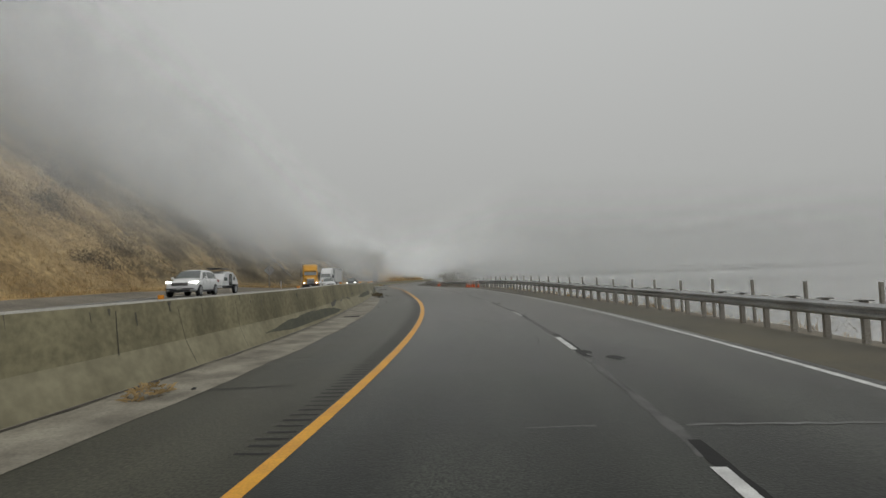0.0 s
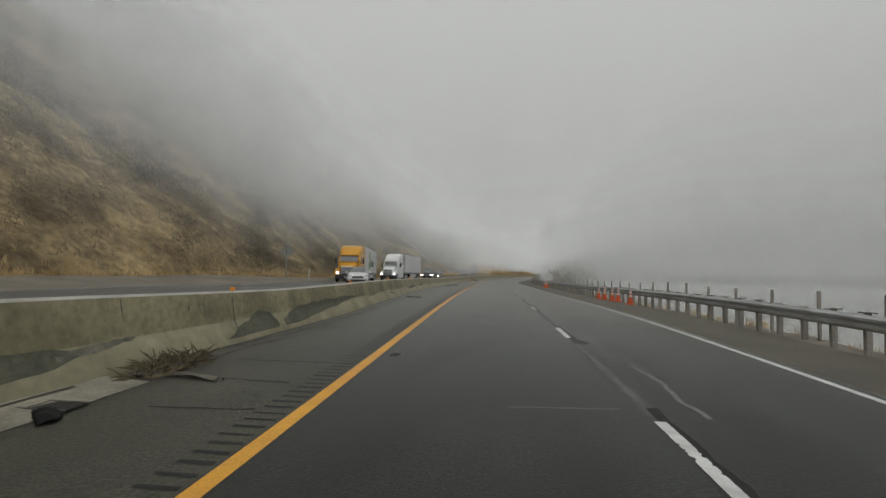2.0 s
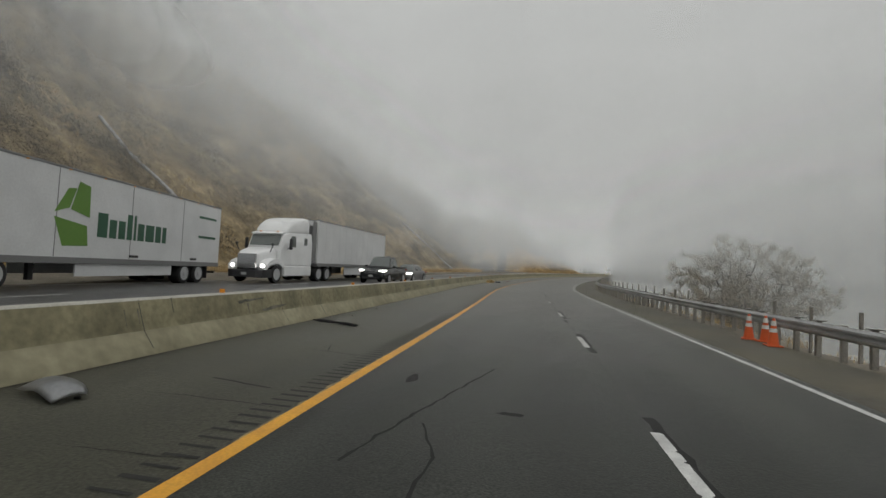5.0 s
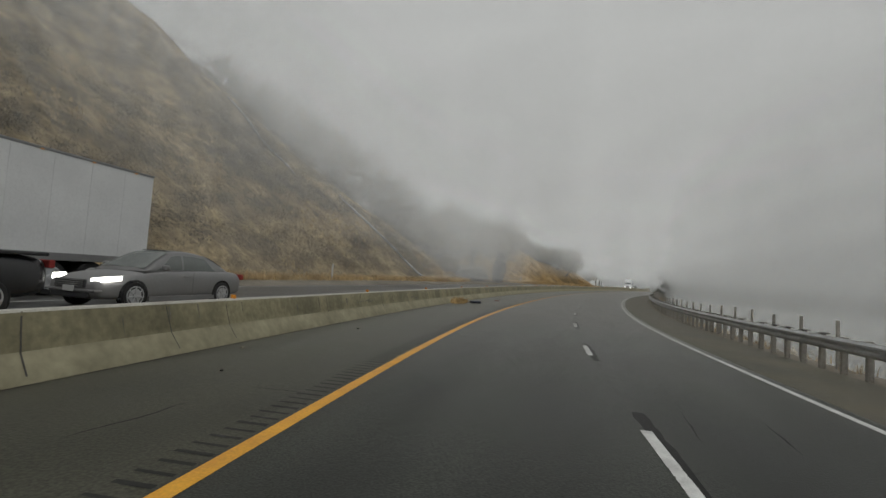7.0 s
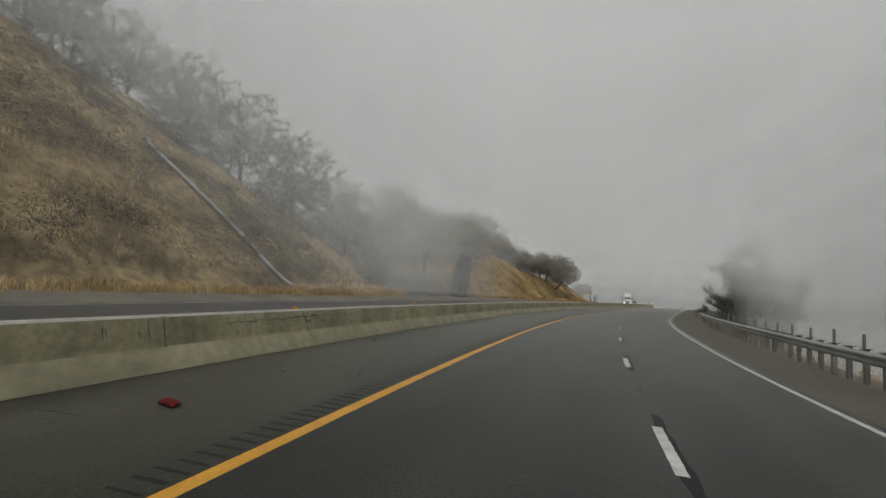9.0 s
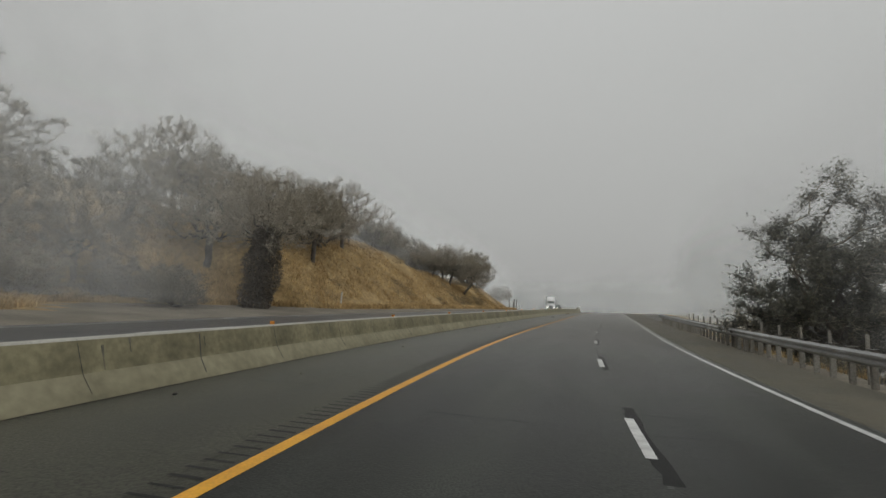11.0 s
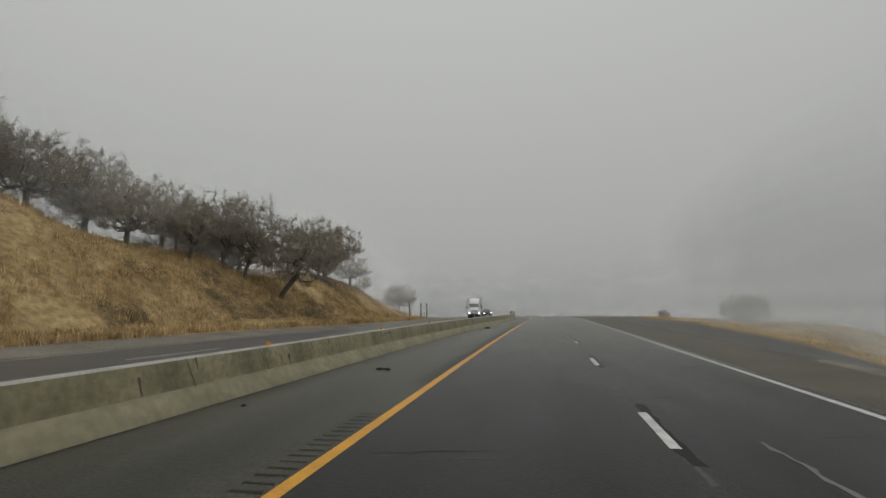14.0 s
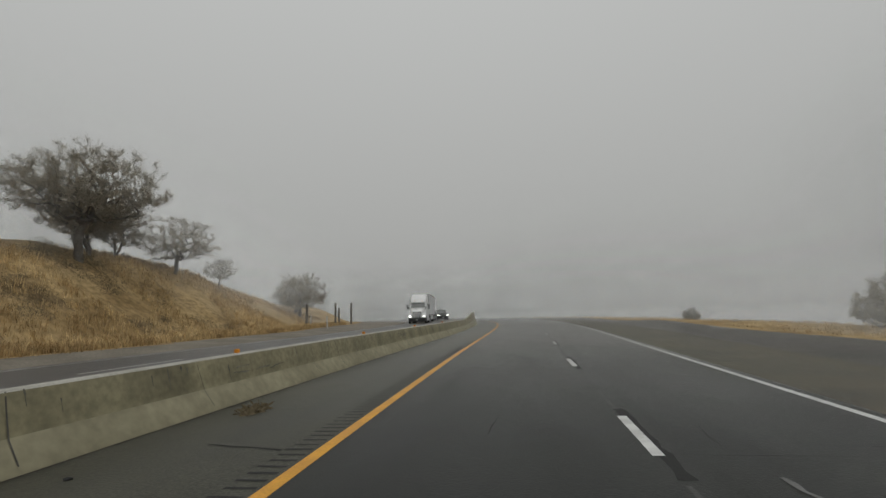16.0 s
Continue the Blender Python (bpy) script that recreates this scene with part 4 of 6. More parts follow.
for i in range(46):
    s, n = rr.uniform(3, 240), 0
    n = barrier_n(s) + rr.uniform(0.2, 1.5)
    bm = bmesh.new()
    bmesh.ops.create_icosphere(bm, subdivisions=1, radius=rr.uniform(0.02, 0.05))
    for v in bm.verts:
        v.co = v.co * rr.uniform(0.6, 1.2)
        v.co.z *= 0.6
    ob = part("pebble", bm, M_GUTTER if i % 3 else M_RUBBER)
    ob.location = at(s, n, 0.012)
    tagged(ob, "small stone lying on the inner shoulder" if i % 3 else "small dark rubber crumb on the shoulder", "stone" if i % 3 else "rubber", "shoulder litter")

# faint scuffs and hairline cracks all along the lanes
rr = random.Random(77)


def scratches(name, spots, mat, label, z):
    verts, faces = [], []
    for s, n, turn, length, width in spots:
        k, b0 = 7, len(verts)
        for i in range(k):
            f = i / (k - 1)
            ds, dn = math.cos(turn) * length * (f - 0.5), math.sin(turn) * length * (f - 0.5)
            w = width * (0.25 + math.sin(math.pi * f)) * rr.uniform(0.5, 1.2)
            wob = 0.05 * length * noise.noise((s, f * 3.0, 2.0))
            verts += [at(s + ds - math.sin(turn) * (w + wob), n + dn + math.cos(turn) * (w + wob), z), at(s + ds + math.sin(turn) * (w - wob), n + dn - math.cos(turn) * (w - wob), z)]
        faces += [(b0 + 2 * i, b0 + 2 * i + 1, b0 + 2 * i + 3, b0 + 2 * i + 2) for i in range(k - 1)]
    ob = new(name, mesh_of(name, verts, faces, mat))
    return tagged(ob, label, "pavement wear", kind="stuff")


scratches("pavement_scuffs", [(rr.uniform(2, 255), rr.choice((rr.uniform(0.6, 3.2), rr.uniform(4.0, 6.3), rr.uniform(4.0, 6.3))), rr.choice((1.5, 1.6, 1.4, 0.15, -0.2)), rr.uniform(0.4, 2.0), rr.uniform(0.006, 0.016)) for _ in range(90)], M_SEAM, "pale scuffs on the dark asphalt lanes", 0.0035)
scratches("hairline_cracks", [(rr.uniform(2, 255), rr.choice((rr.uniform(-2.8, -0.6), rr.uniform(0.5, 6.2))), rr.choice((1.45, 1.6, 1.5, 0.1, -0.3)), rr.uniform(0.5, 2.4), rr.uniform(0.005, 0.013)) for _ in range(150)], M_PATCH, "dark hairline cracks in the asphalt", 0.0035)

# ---- trees, brush and grass ----


def grow(seed, height, width, low, fork, lean=0.0, stems=1, count=520, droop=0.0, lumpy=1.0):
    """An oak that fills a lumpy dome: nodes, each one's parent, and the radius of the limb to it."""
    rg = np.random.default_rng(seed)
    nodes, parent, run = [], [], []

    def add(p, k):
        nodes.append(np.array(p, float))
        parent.append(k)
        run.append(0.0 if k < 0 else run[k] + float(np.linalg.norm(nodes[-1] - nodes[k])))
        return len(nodes) - 1
    axis = np.array([lean, 0.0, 1.0])
    forks = []
    for k in range(stems):
        turn = 6.283 * k / stems + rg.uniform(0, 6.283)
        out = np.array([math.cos(turn), math.sin(turn), 0]) * (0.12 * width if stems > 1 else 0.0)
        q, off = -1, np.zeros(3)
        for i in range(7):
            f = i / 6
            p = axis * fork * height * f + out * f * (0.6 + 0.4 * f) + off
            off = off + np.array([rg.normal(0, 0.035), rg.normal(0, 0.035), 0]) * height / 7
            p[2] -= 0.45 * (i == 0)
            q = add(p, q)
        forks.append(q)
    first = len(nodes)
    mid = axis * fork * height
    z0, z1 = low * height, height
    zc = z0 + 0.38 * (z1 - z0)
    pts = []
    while len(pts) < count:
        d = rg.normal(size=3)
        d /= np.linalg.norm(d)
        lump = 1 + lumpy * 0.55 * noise.noise(Vector(d * 1.9) + Vector((seed * 3.1, 0, 0))) + 0.25 * noise.noise(Vector(d * 4.5) + Vector((0, seed * 1.7, 0)))
        r = rg.random() ** 0.36 * lump
        up = (z1 - zc) if d[2] > 0 else (zc - z0) * (1 + droop * rg.random())
        p = np.array([mid[0] * 1.15 + d[0] * r * width / 2, mid[1] + d[1] * r * width / 2, zc + d[2] * r * up])
        if p[2] > 0.25 and p[2] < z1 * 1.04:
            pts.append(p)
    pts.sort(key=lambda p: float(np.linalg.norm(p - mid)))
    arr = np.zeros((first + count, 3))
    runs = np.zeros(first + count)
    arr[:first], runs[:first] = nodes, run
    kids = np.zeros(first + count)
    for p in pts:
        m = len(nodes)
        cost = np.linalg.norm(arr[:m] - p, axis=1) + 0.22 * runs[:m] + 0.5 * np.maximum(0, kids[:m] - 2)
        for q in range(first):
            if q not in forks:
                cost[q] += 0.9 if q % 7 > 3 else 50
        k = int(np.argmin(cost))
        i = add(p, k)
        arr[i], runs[i] = p, run[i]
        kids[k] += 1
    load = np.zeros(len(nodes))
    for i in range(len(nodes) - 1, -1, -1):
        load[i] += 0.011 ** 2.15
        if parent[i] >= 0:
            load[parent[i]] += load[i]
    return nodes, parent, load ** (1 / 2.15), first, mid


def tubes_mesh(name, items, mat):
    verts, faces = [], []
    for pts, rad, sides in items:
        b0 = len(verts)
        for i, p in enumerate(pts):
            d = (pts[min(i + 1, len(pts) - 1)] - pts[max(i - 1, 0)]).normalized()
            u = d.orthogonal().normalized()
            w = d.cross(u)
            for k in range(sides):
                a = 6.2832 * k / sides
                verts.append(p + rad[i] * (math.cos(a) * u + math.sin(a) * w))
        for i in range(len(pts) - 1):
            for k in range(sides):
                q = b0 + i * sides
                faces.append((q + k, q + (k + 1) % sides, q + sides + (k + 1) % sides, q + sides + k))
    return mesh_of(name, verts, faces, mat, True)


TREE_KINDS = {}


def tree_kind(key, seed, height, width, label, low=0.25, fork=0.26, leafy=0.0, ivy=False, name="oak_tree", twigs=26, leaf=None, sleeve=0.0, **k):
    nodes, parent, rad, first, mid = grow(seed, height, width, low, fork, **k)
    rr = random.Random(seed + 99)
    e = thing(name, Matrix.Translation((0, 0, -500)), label, "tree" if name == "oak_tree" else "bush")
    V = [Vector(p) for p in nodes]
    stems, limbs, boughs = [], [], []
    for i in range(0, first, 7):
        r = [max(float(rad[j]), 0.05) * (1.35 if j == i else 1.0) for j in range(i, i + 7)]
        stems.append((V[i:i + 7], r, 9))
    for i in range(first, len(V)):
        a, b, r = V[parent[i]], V[i], float(rad[i])
        w = (b - a).length
        c1 = a.lerp(b, 0.5) + Vector((rr.gauss(0, 1), rr.gauss(0, 1), rr.gauss(0, 1))) * w * 0.13
        r0 = min(r * 1.25, float(rad[parent[i]]))
        (limbs if r > 0.045 else boughs).append(([a, c1, b], [r0, (r0 + r) / 2, r * 0.95], 6 if r > 0.045 else 3))
    ob = new("trunk", tubes_mesh("trunk", stems + limbs, M_BARK))
    ob.parent = e
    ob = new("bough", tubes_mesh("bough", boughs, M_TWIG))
    ob.parent = e
    ob["kind"] = "stuff"
    verts, faces, lv, lf, iv, jf = [], [], [], [], [], []
    m0 = Vector(mid)
    for i in range(first, len(V)):
        if rad[i] > 0.034:
            continue
        out = (V[i] - m0).normalized()
        for t in range(twigs):
            q = V[parent[i]].lerp(V[i], rr.uniform(0.3, 1.0))
            d = (out * 0.7 + Vector((rr.gauss(0, 1), rr.gauss(0, 1), rr.gauss(0.1, 0.8))) * 0.6).normalized()
            ln = rr.uniform(0.16, 0.62) * (0.6 + height / 16)
            w = d.orthogonal().normalized() * rr.uniform(0.008, 0.013)
            c = q + d * ln * 0.5
            t2 = c + (d + Vector((rr.gauss(0, 1), rr.gauss(0, 1), rr.gauss(0, 1))) * 0.5) * ln * 0.5
            b0 = len(verts)
            verts += [q - w, q + w, c + w * 0.5, c - w * 0.6, c + w * 0.6, t2]
            faces += [(b0, b0 + 1, b0 + 2), (b0 + 3, b0 + 4, b0 + 5)]
            for u in range(int(leafy * 2 + rr.random() * 1.0) if leafy else 0):
                g = q.lerp(t2, rr.uniform(0.2, 1.0)) + Vector((rr.gauss(0, 1), rr.gauss(0, 1), rr.gauss(0, 1))) * 0.05
                a1 = Vector((rr.gauss(0, 1), rr.gauss(0, 1), rr.gauss(0, 0.7))).normalized()
                s1 = a1.orthogonal().normalized() * rr.uniform(0.018, 0.036)
                b0 = len(lv)
                lv += [g - s1, g + s1, g + a1 * rr.uniform(0.06, 0.12)]
                lf.append((b0, b0 + 1, b0 + 2))
        if ivy and (V[i] - m0 - Vector((-0.6, 0, 0.6))).length < 1.5 or ivy and (V[i] - m0 - Vector((-1.3, 0.0, 2.4))).length < 0.8:
            for u in range(60):
                g = V[i] + Vector((rr.gauss(0, 1), rr.gauss(0, 1), rr.gauss(0, 1))) * 0.24
                a1 = Vector((rr.gauss(0, 1), rr.gauss(0, 1), rr.gauss(0, 1))).normalized()
                s1 = a1.orthogonal().normalized() * 0.05
                b0 = len(iv)
                iv += [g - s1, g + s1, g + a1 * 0.13]
                jf.append((b0, b0 + 1, b0 + 2))
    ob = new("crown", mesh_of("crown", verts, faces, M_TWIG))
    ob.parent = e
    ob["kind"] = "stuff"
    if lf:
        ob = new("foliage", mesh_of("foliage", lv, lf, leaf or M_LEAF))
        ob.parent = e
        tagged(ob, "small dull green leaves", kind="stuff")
    if jf:
        ob = new("ivy", mesh_of("ivy", iv, jf, M_IVY))
        ob.parent = e
        tagged(ob, "dark clumps of ivy", kind="stuff")
    if sleeve:      # the trunk wrapped in a ragged sleeve of ivy from the ground up
        sv, sf = [], []
        for i in range(9000):
            z, a = rr.random() ** 0.9 * sleeve, rr.uniform(0, 6.283)
            r = (0.62 + 0.32 * math.sin(3.1 * z / sleeve + 0.3) + 0.3 * noise.noise((math.cos(a) * 1.3, math.sin(a) * 1.3, z * 0.8))) * math.sqrt(rr.random()) * 1.25
            g = Vector((math.cos(a) * r + 0.06 * z, math.sin(a) * r, z))
            a1 = Vector((rr.gauss(0, 1), rr.gauss(0, 1), rr.gauss(-0.5, 1))).normalized()
            s1 = a1.orthogonal().normalized() * rr.uniform(0.03, 0.07)
            b0 = len(sv)
            sv += [g - s1, g + s1, g + a1 * rr.uniform(0.1, 0.2)]
            sf.append((b0, b0 + 1, b0 + 2))
        ob = new("ivy_sleeve", mesh_of("ivy_sleeve", sv, sf, M_SLEEVE))
        ob.parent = e
        tagged(ob, "dark withered ivy round the trunk", kind="stuff")
    TREE_KINDS[key] = (e, height)


BARE = "bare grey oak with twisting limbs on the grassy slope"
tree_kind("spread", 3, 8.0, 7.2, BARE, 0.3, 0.24, leafy=0.4, twigs=18)
tree_kind("tall", 8, 9.0, 7.4, BARE, 0.24, 0.28, leafy=0.3, count=640, twigs=20)
tree_kind("double", 14, 7.6, 6.6, "two-stemmed bare oak with a dense twiggy crown", 0.2, 0.3, leafy=0.8, stems=2)
tree_kind("round", 21, 7.4, 8.8, "rounded oak with a dense grey-brown crown", 0.24, 0.26, leafy=0.8, count=760, lumpy=0.5, twigs=20)
tree_kind("umbrella", 26, 7.8, 9.4, "broad umbrella-shaped oak with a dense twiggy crown", 0.36, 0.24, leafy=1.1, count=900, lumpy=0.35, twigs=26)
tree_kind("leaning", 33, 6.9, 8.0, "leaning oak with drooping twigs above dry grass", 0.28, 0.3, leafy=1.0, lumpy=0.6, lean=0.8, droop=0.5, count=600)
tree_kind("ivy", 45, 6.2, 7.8, "bare oak hung with dark ivy clumps", 0.16, 0.2, ivy=True, twigs=16)
tree_kind("clad", 48, 8.6, 6.4, "bare oak with a trunk wrapped in dark ivy", 0.42, 0.5, leafy=0.3, sleeve=5.2, count=420)
tree_kind("slim", 51, 6.3, 3.2, "slim bare tree with fine upright branches", 0.34, 0.36, count=170, twigs=6)
tree_kind("wood", 57, 9.0, 8.6, "dense grey-brown oak in the fogged grove", 0.08, 0.2, leafy=1.3, count=460)
tree_kind("dense", 64, 6.6, 5.6, "leafy dark green oak behind the guardrail", 0.05, 0.16, leafy=3.4, count=420, leaf=M_IVY)
tree_kind("bush", 72, 3.2, 3.9, "broad grey-brown bush with sparse leaves behind the guardrail", 0.04, 0.1, leafy=0.9, stems=3, count=260, name="bush")
tree_kind("scrub", 75, 2.4, 3.6, "dark tangled scrub at the foot of the slope", 0.02, 0.08, leafy=0.9, stems=3, count=240, name="bush")


def plant(key, s, n, height, turn=0.0, z=None):
    """A tree of that height; turn 0 leans it towards the road's right."""
    e, tall = TREE_KINDS[key]
    zz = ground_z(s, n) if z is None else z
    return copy_thing(e, Matrix.Translation(at(s, n, zz - 0.12)) @ Matrix.Rotation(heading(s) + turn, 4, "Z") @ Matrix.Scale(height / tall, 4))


SLOPE_TREES = (("round", 183.4, -24.0, 7.6, 0.8), ("tall", 186.5, -31.5, 8.6, 0.2), ("double", 181.0, -29.5, 7.4, 2.0), ("spread", 188.6, -23.3, 7.0, 1.0), ("round", 190.5, -32, 7.0, 5.0),
    ("round", 193.9, -22.3, 6.9, 2.2), ("leaning", 198.3, -24.3, 6.8, 3.3), ("tall", 203.3, -24.8, 8.3, 0.6), ("spread", 206.5, -30.0, 7.6, 4.0), ("slim", 207.0, -26.2, 4.2, 0.0),
    ("double", 197.5, -32.5, 7.0, 0.3), ("round", 201.0, -30.5, 7.0, 1.1), ("wood", 194.5, -36.0, 8.0, 2.1), ("round", 210.5, -34.5, 6.2, 3.9))
KNOLL_TREES = (("wood", 228.0, -31.5, 6.4, 0.8), ("round", 232.5, -28.8, 6.0, 2.4), ("double", 236.2, -27.8, 6.2, 4.4), ("wood", 224.6, -37.0, 7.0, 1.3), ("round", 221.0, -27.6, 5.0, 5.6), ("double", 243.5, -30.5, 6.6, 1.1), ("round", 246.0, -35.5, 6.4, 3.4), ("spread", 250.5, -31.0, 5.6, 0.2), ("wood", 240.5, -34.0, 7.0, 2.6), ("double", 261.5, -33.0, 5.6, 5.1), ("double", 219.0, -28.5, 4.6, 2.9), ("slim", 216.3, -34.9, 6.6, 1.0), ("ivy", 215.5, -27.4, 6.4, 0.4), ("spread", 221.5, -32.0, 6.0, 3.0), ("round", 225.4, -25.0, 5.0, 1.8),
    ("double", 229.4, -23.4, 5.0, 0.7), ("round", 227.5, -31, 6.5, 2.6), ("slim", 231.0, -26, 4.6, 2.5), ("spread", 232.2, -22.5, 6.3, 5.4), ("double", 234.0, -21.9, 7.4, 1.2),
    ("leaning", 236.6, -20.2, 6.8, 0.0), ("round", 239.5, -26.5, 5.6, 0.5))
FAR_TREES = (("umbrella", 253.7, -24.5, 7.3, 2.0), ("double", 256.5, -26.8, 6.0, 4.0), ("double", 259.5, -27.5, 4.2, 0.0), ("round", 263.2, -25.4, 4.8, 1.0), ("spread", 269.7, -25.6, 3.2, 5.0),
    ("round", 284.0, -23.5, 5.4, 3.0), ("double", 288, -25.5, 5.0, 2.0), ("round", 248.5, -33, 5.4, 0.4))
GROVE = (("wood", 167.5, -24.0, 8.0, 0.8), ("wood", 171.5, -27.5, 8.6, 2.0), ("wood", 164.8, -28.5, 9.0, 4.4), ("wood", 162.5, -33.5, 9.4, 5.5), ("wood", 169.0, -33.0, 9.0, 3.3),
    ("wood", 161.0, -39.0, 9.2, 0.4), ("wood", 167.0, -41.0, 10, 1.4), ("wood", 158.0, -44.5, 8.8, 1.9), ("wood", 164.5, -48.0, 10, 0.9), ("wood", 156.5, -51.0, 9, 2.8),
    ("wood", 162.0, -56.0, 10, 3.1), ("wood", 155.5, -58.0, 9, 2.2), ("wood", 160.0, -64.0, 10, 5.2), ("wood", 174.5, -32.5, 8.5, 0.1), ("wood", 176.0, -26.0, 7.6, 4.9))
SCRUB = (("clad", 181.5, -17.5, 9.0, 0.6), ("scrub", 166.0, -19.6, 2.4, 0.3), ("scrub", 169.5, -21.6, 2.8, 1.3), ("scrub", 172.5, -24.0, 2.6, 2.3), ("scrub", 177.0, -23.6, 2.6, 4.0), ("scrub", 176.6, -19.0, 2.2, 5.1),
    ("scrub", 178.2, -21.2, 2.4, 3.6))
VERGE_TREES = (("round", 99.4, 14.7, 6.7, 1.0, -2.5), ("bush", 97.6, 13.2, 2.4, 2.2, -2.0), ("slim", 97.0, 13.4, 4.4, 2.0, -2.2), ("dense", 179.6, 13.1, 9.0, 0.5, -1.9), ("dense", 184.6, 14.6, 6.4, 2.5, -2.6), ("bush", 191.4, 12.9, 3.0, 0.7, -1.4),
    ("bush", 193.6, 14.0, 2.6, 2.7, -1.8), ("bush", 262.0, 24.5, 3.2, 0.3), ("bush", 265.5, 27.5, 3.4, 1.9), ("bush", 291.0, 24.5, 1.8, 4.0))
for row in SLOPE_TREES + KNOLL_TREES + FAR_TREES + GROVE + SCRUB + VERGE_TREES:
    plant(*row)
for e, _ in TREE_KINDS.values():      # the patterns themselves stand nowhere
    for o in (*e.children_recursive, e):
        bpy.data.objects.remove(o)

# dry grass: tufts on the slopes, verges and the edge behind the guardrail


def tufts(name, spots, mat, label, blades=7, tall=0.5, wide=0.018, seed=0):
    rr = random.Random(seed)
    verts, faces = [], []
    for p, k in spots:
        for b in range(blades):
            a = rr.uniform(0, 6.283)
            lean = Vector((math.cos(a), math.sin(a), 0)) * rr.uniform(0.1, 0.75)
            h = tall * k * rr.uniform(0.5, 1.2)
            o = p + Vector((rr.gauss(0, 0.12), rr.gauss(0, 0.12), -0.03)) * k
            side = Vector((-math.sin(a), math.cos(a), 0)) * wide * k * rr.uniform(0.7, 1.5)
            b0 = len(verts)
            m1 = o + Vector((0, 0, h * 0.6)) + lean * h * 0.35
            t1 = o + Vector((0, 0, h * 0.95)) + lean * h
            verts += [o - side, o + side, m1 + side * 0.7, m1 - side * 0.7, t1]
            faces += [(b0, b0 + 1, b0 + 2, b0 + 3), (b0 + 3, b0 + 2, b0 + 4)]
    ob = new(name, mesh_of(name, verts, faces, mat))
    return tagged(ob, label, "grass", kind="stuff")


rr = random.Random(11)
spots, tall_spots = [], []
for i in range(40000):
    s = rr.uniform(150, 292) if i % 3 else rr.uniform(8, 160)
    d = rr.random() ** 1.6 * 15
    n = ease(s, TOE) + ease(s, ((90, 0.9), (118, 2.1))) - d
    if noise.noise((s * 0.16, n * 0.16, 9)) < (-0.15 if s < 48 else 0.26 if s < 125 else 0.05 if s < 162 else -0.22) and d > 1.6:
        continue
    if bare_bank(s, n) and rr.random() < 0.62:
        continue
    spots.append((at(s, n, ground_z(s, n)), rr.uniform(0.7, 1.3) * (1.0 if s > 110 else 0.8)))
tufts("dry_grass", spots, M_STRAW, "long dry golden grass on the hillside", 7, 0.42, 0.012, 3)
spots = [(at(s, n, ground_z(s, n)), rr.uniform(0.4, 1.0)) for s, n in ((rr.uniform(0, 207), rr.uniform(9.7, 12.5)) for _ in range(2400))]
tufts("verge_grass", spots, M_STRAW, "short dry grass behind the guardrail", 15, 0.3, 0.006, 4)
spots = [(at(s, n, ground_z(s, n)), rr.uniform(0.4, 1.0)) for s, n in ((rr.uniform(212, 330), 16.0 + 20 * rr.random() ** 1.3) for _ in range(4200))]
tufts("flat_grass", spots, M_STRAW, "dry grass on the flat ground past the guardrail", 9, 0.24, 0.009, 5)


def brush(spots, mat, label, seed, flecks=110, length=0.22):
    """Low dead brush: bunches of fine crooked stems and flecks."""
    rr = random.Random(seed)
    verts, faces = [], []
    for p, k in spots:
        for b in range(flecks):
            v = Vector((rr.gauss(0, 1), rr.gauss(0, 1), abs(rr.gauss(0, 0.8)))) * 0.42 * k
            a = Vector((rr.gauss(0, 1), rr.gauss(0, 1), rr.gauss(0.4, 1))).normalized()
            w = a.orthogonal().normalized() * 0.011 * k * rr.uniform(0.4, 1.5)
            a = a * length * k * rr.uniform(0.5, 1.4)
            b0 = len(verts)
            verts += [p + v - w, p + v + w, p + v + a]
            faces.append((b0, b0 + 1, b0 + 2))
    return tagged(new("brush", mesh_of("brush", verts, faces, mat)), label, "brush", kind="stuff")


spots = []
for i in range(6400):
    s = rr.uniform(5, 262)
    d = rr.random() * (24 if s < 150 else 9)
    n = ease(s, TOE) - 0.4 - d
    v = noise.noise((s * 0.16, n * 0.16, 9))
    if v > (-0.25 if s < 44 else 0.12 if s < 125 else 0.16 if s < 160 else -0.48):
        continue
    spots.append((at(s, n, ground_z(s, n)), rr.uniform(0.7, 1.7) * (1.0 if s < 150 else 0.7)))
for i in range(30000):
    s, d = rr.uniform(188, 275), rr.uniform(0.3, 4.6)
    n = ease(s, TOE) - d
    if bare_bank(s, n) and rr.random() < 0.045:
        spots.append((at(s, n, ground_z(s, n) - 0.12), rr.uniform(0.4, 0.8)))
brush(spots, M_BRUSH, "dead brown brush growing over the slope", 6)
spots = []
for i in range(9000):
    s = rr.uniform(34, 163)
    d = rr.random() * 26
    n = ease(s, TOE) - 1.2 - d
    v = noise.noise((s * 0.33, n * 0.3, 21.0)) + 0.6 * noise.noise((s * 0.09, n * 0.09, 4.0))
    if v < 0.26 or rr.random() < 0.35:
        continue
    spots.append((at(s, n, ground_z(s, n)), rr.uniform(0.9, 2.0)))
brush(spots, M_THICKET, "dark dead thickets in patches over the steep slope", 9, 190, 0.13)
spots = [(at(s, n, ground_z(s, n) + 0.1), rr.uniform(0.4, 0.9)) for s, n in ((rr.uniform(0, 200), rr.uniform(9.9, 11.6)) for _ in range(160))]
brush(spots, M_BRUSH, "small dark weeds behind the guardrail posts", 8, 170, 0.09)

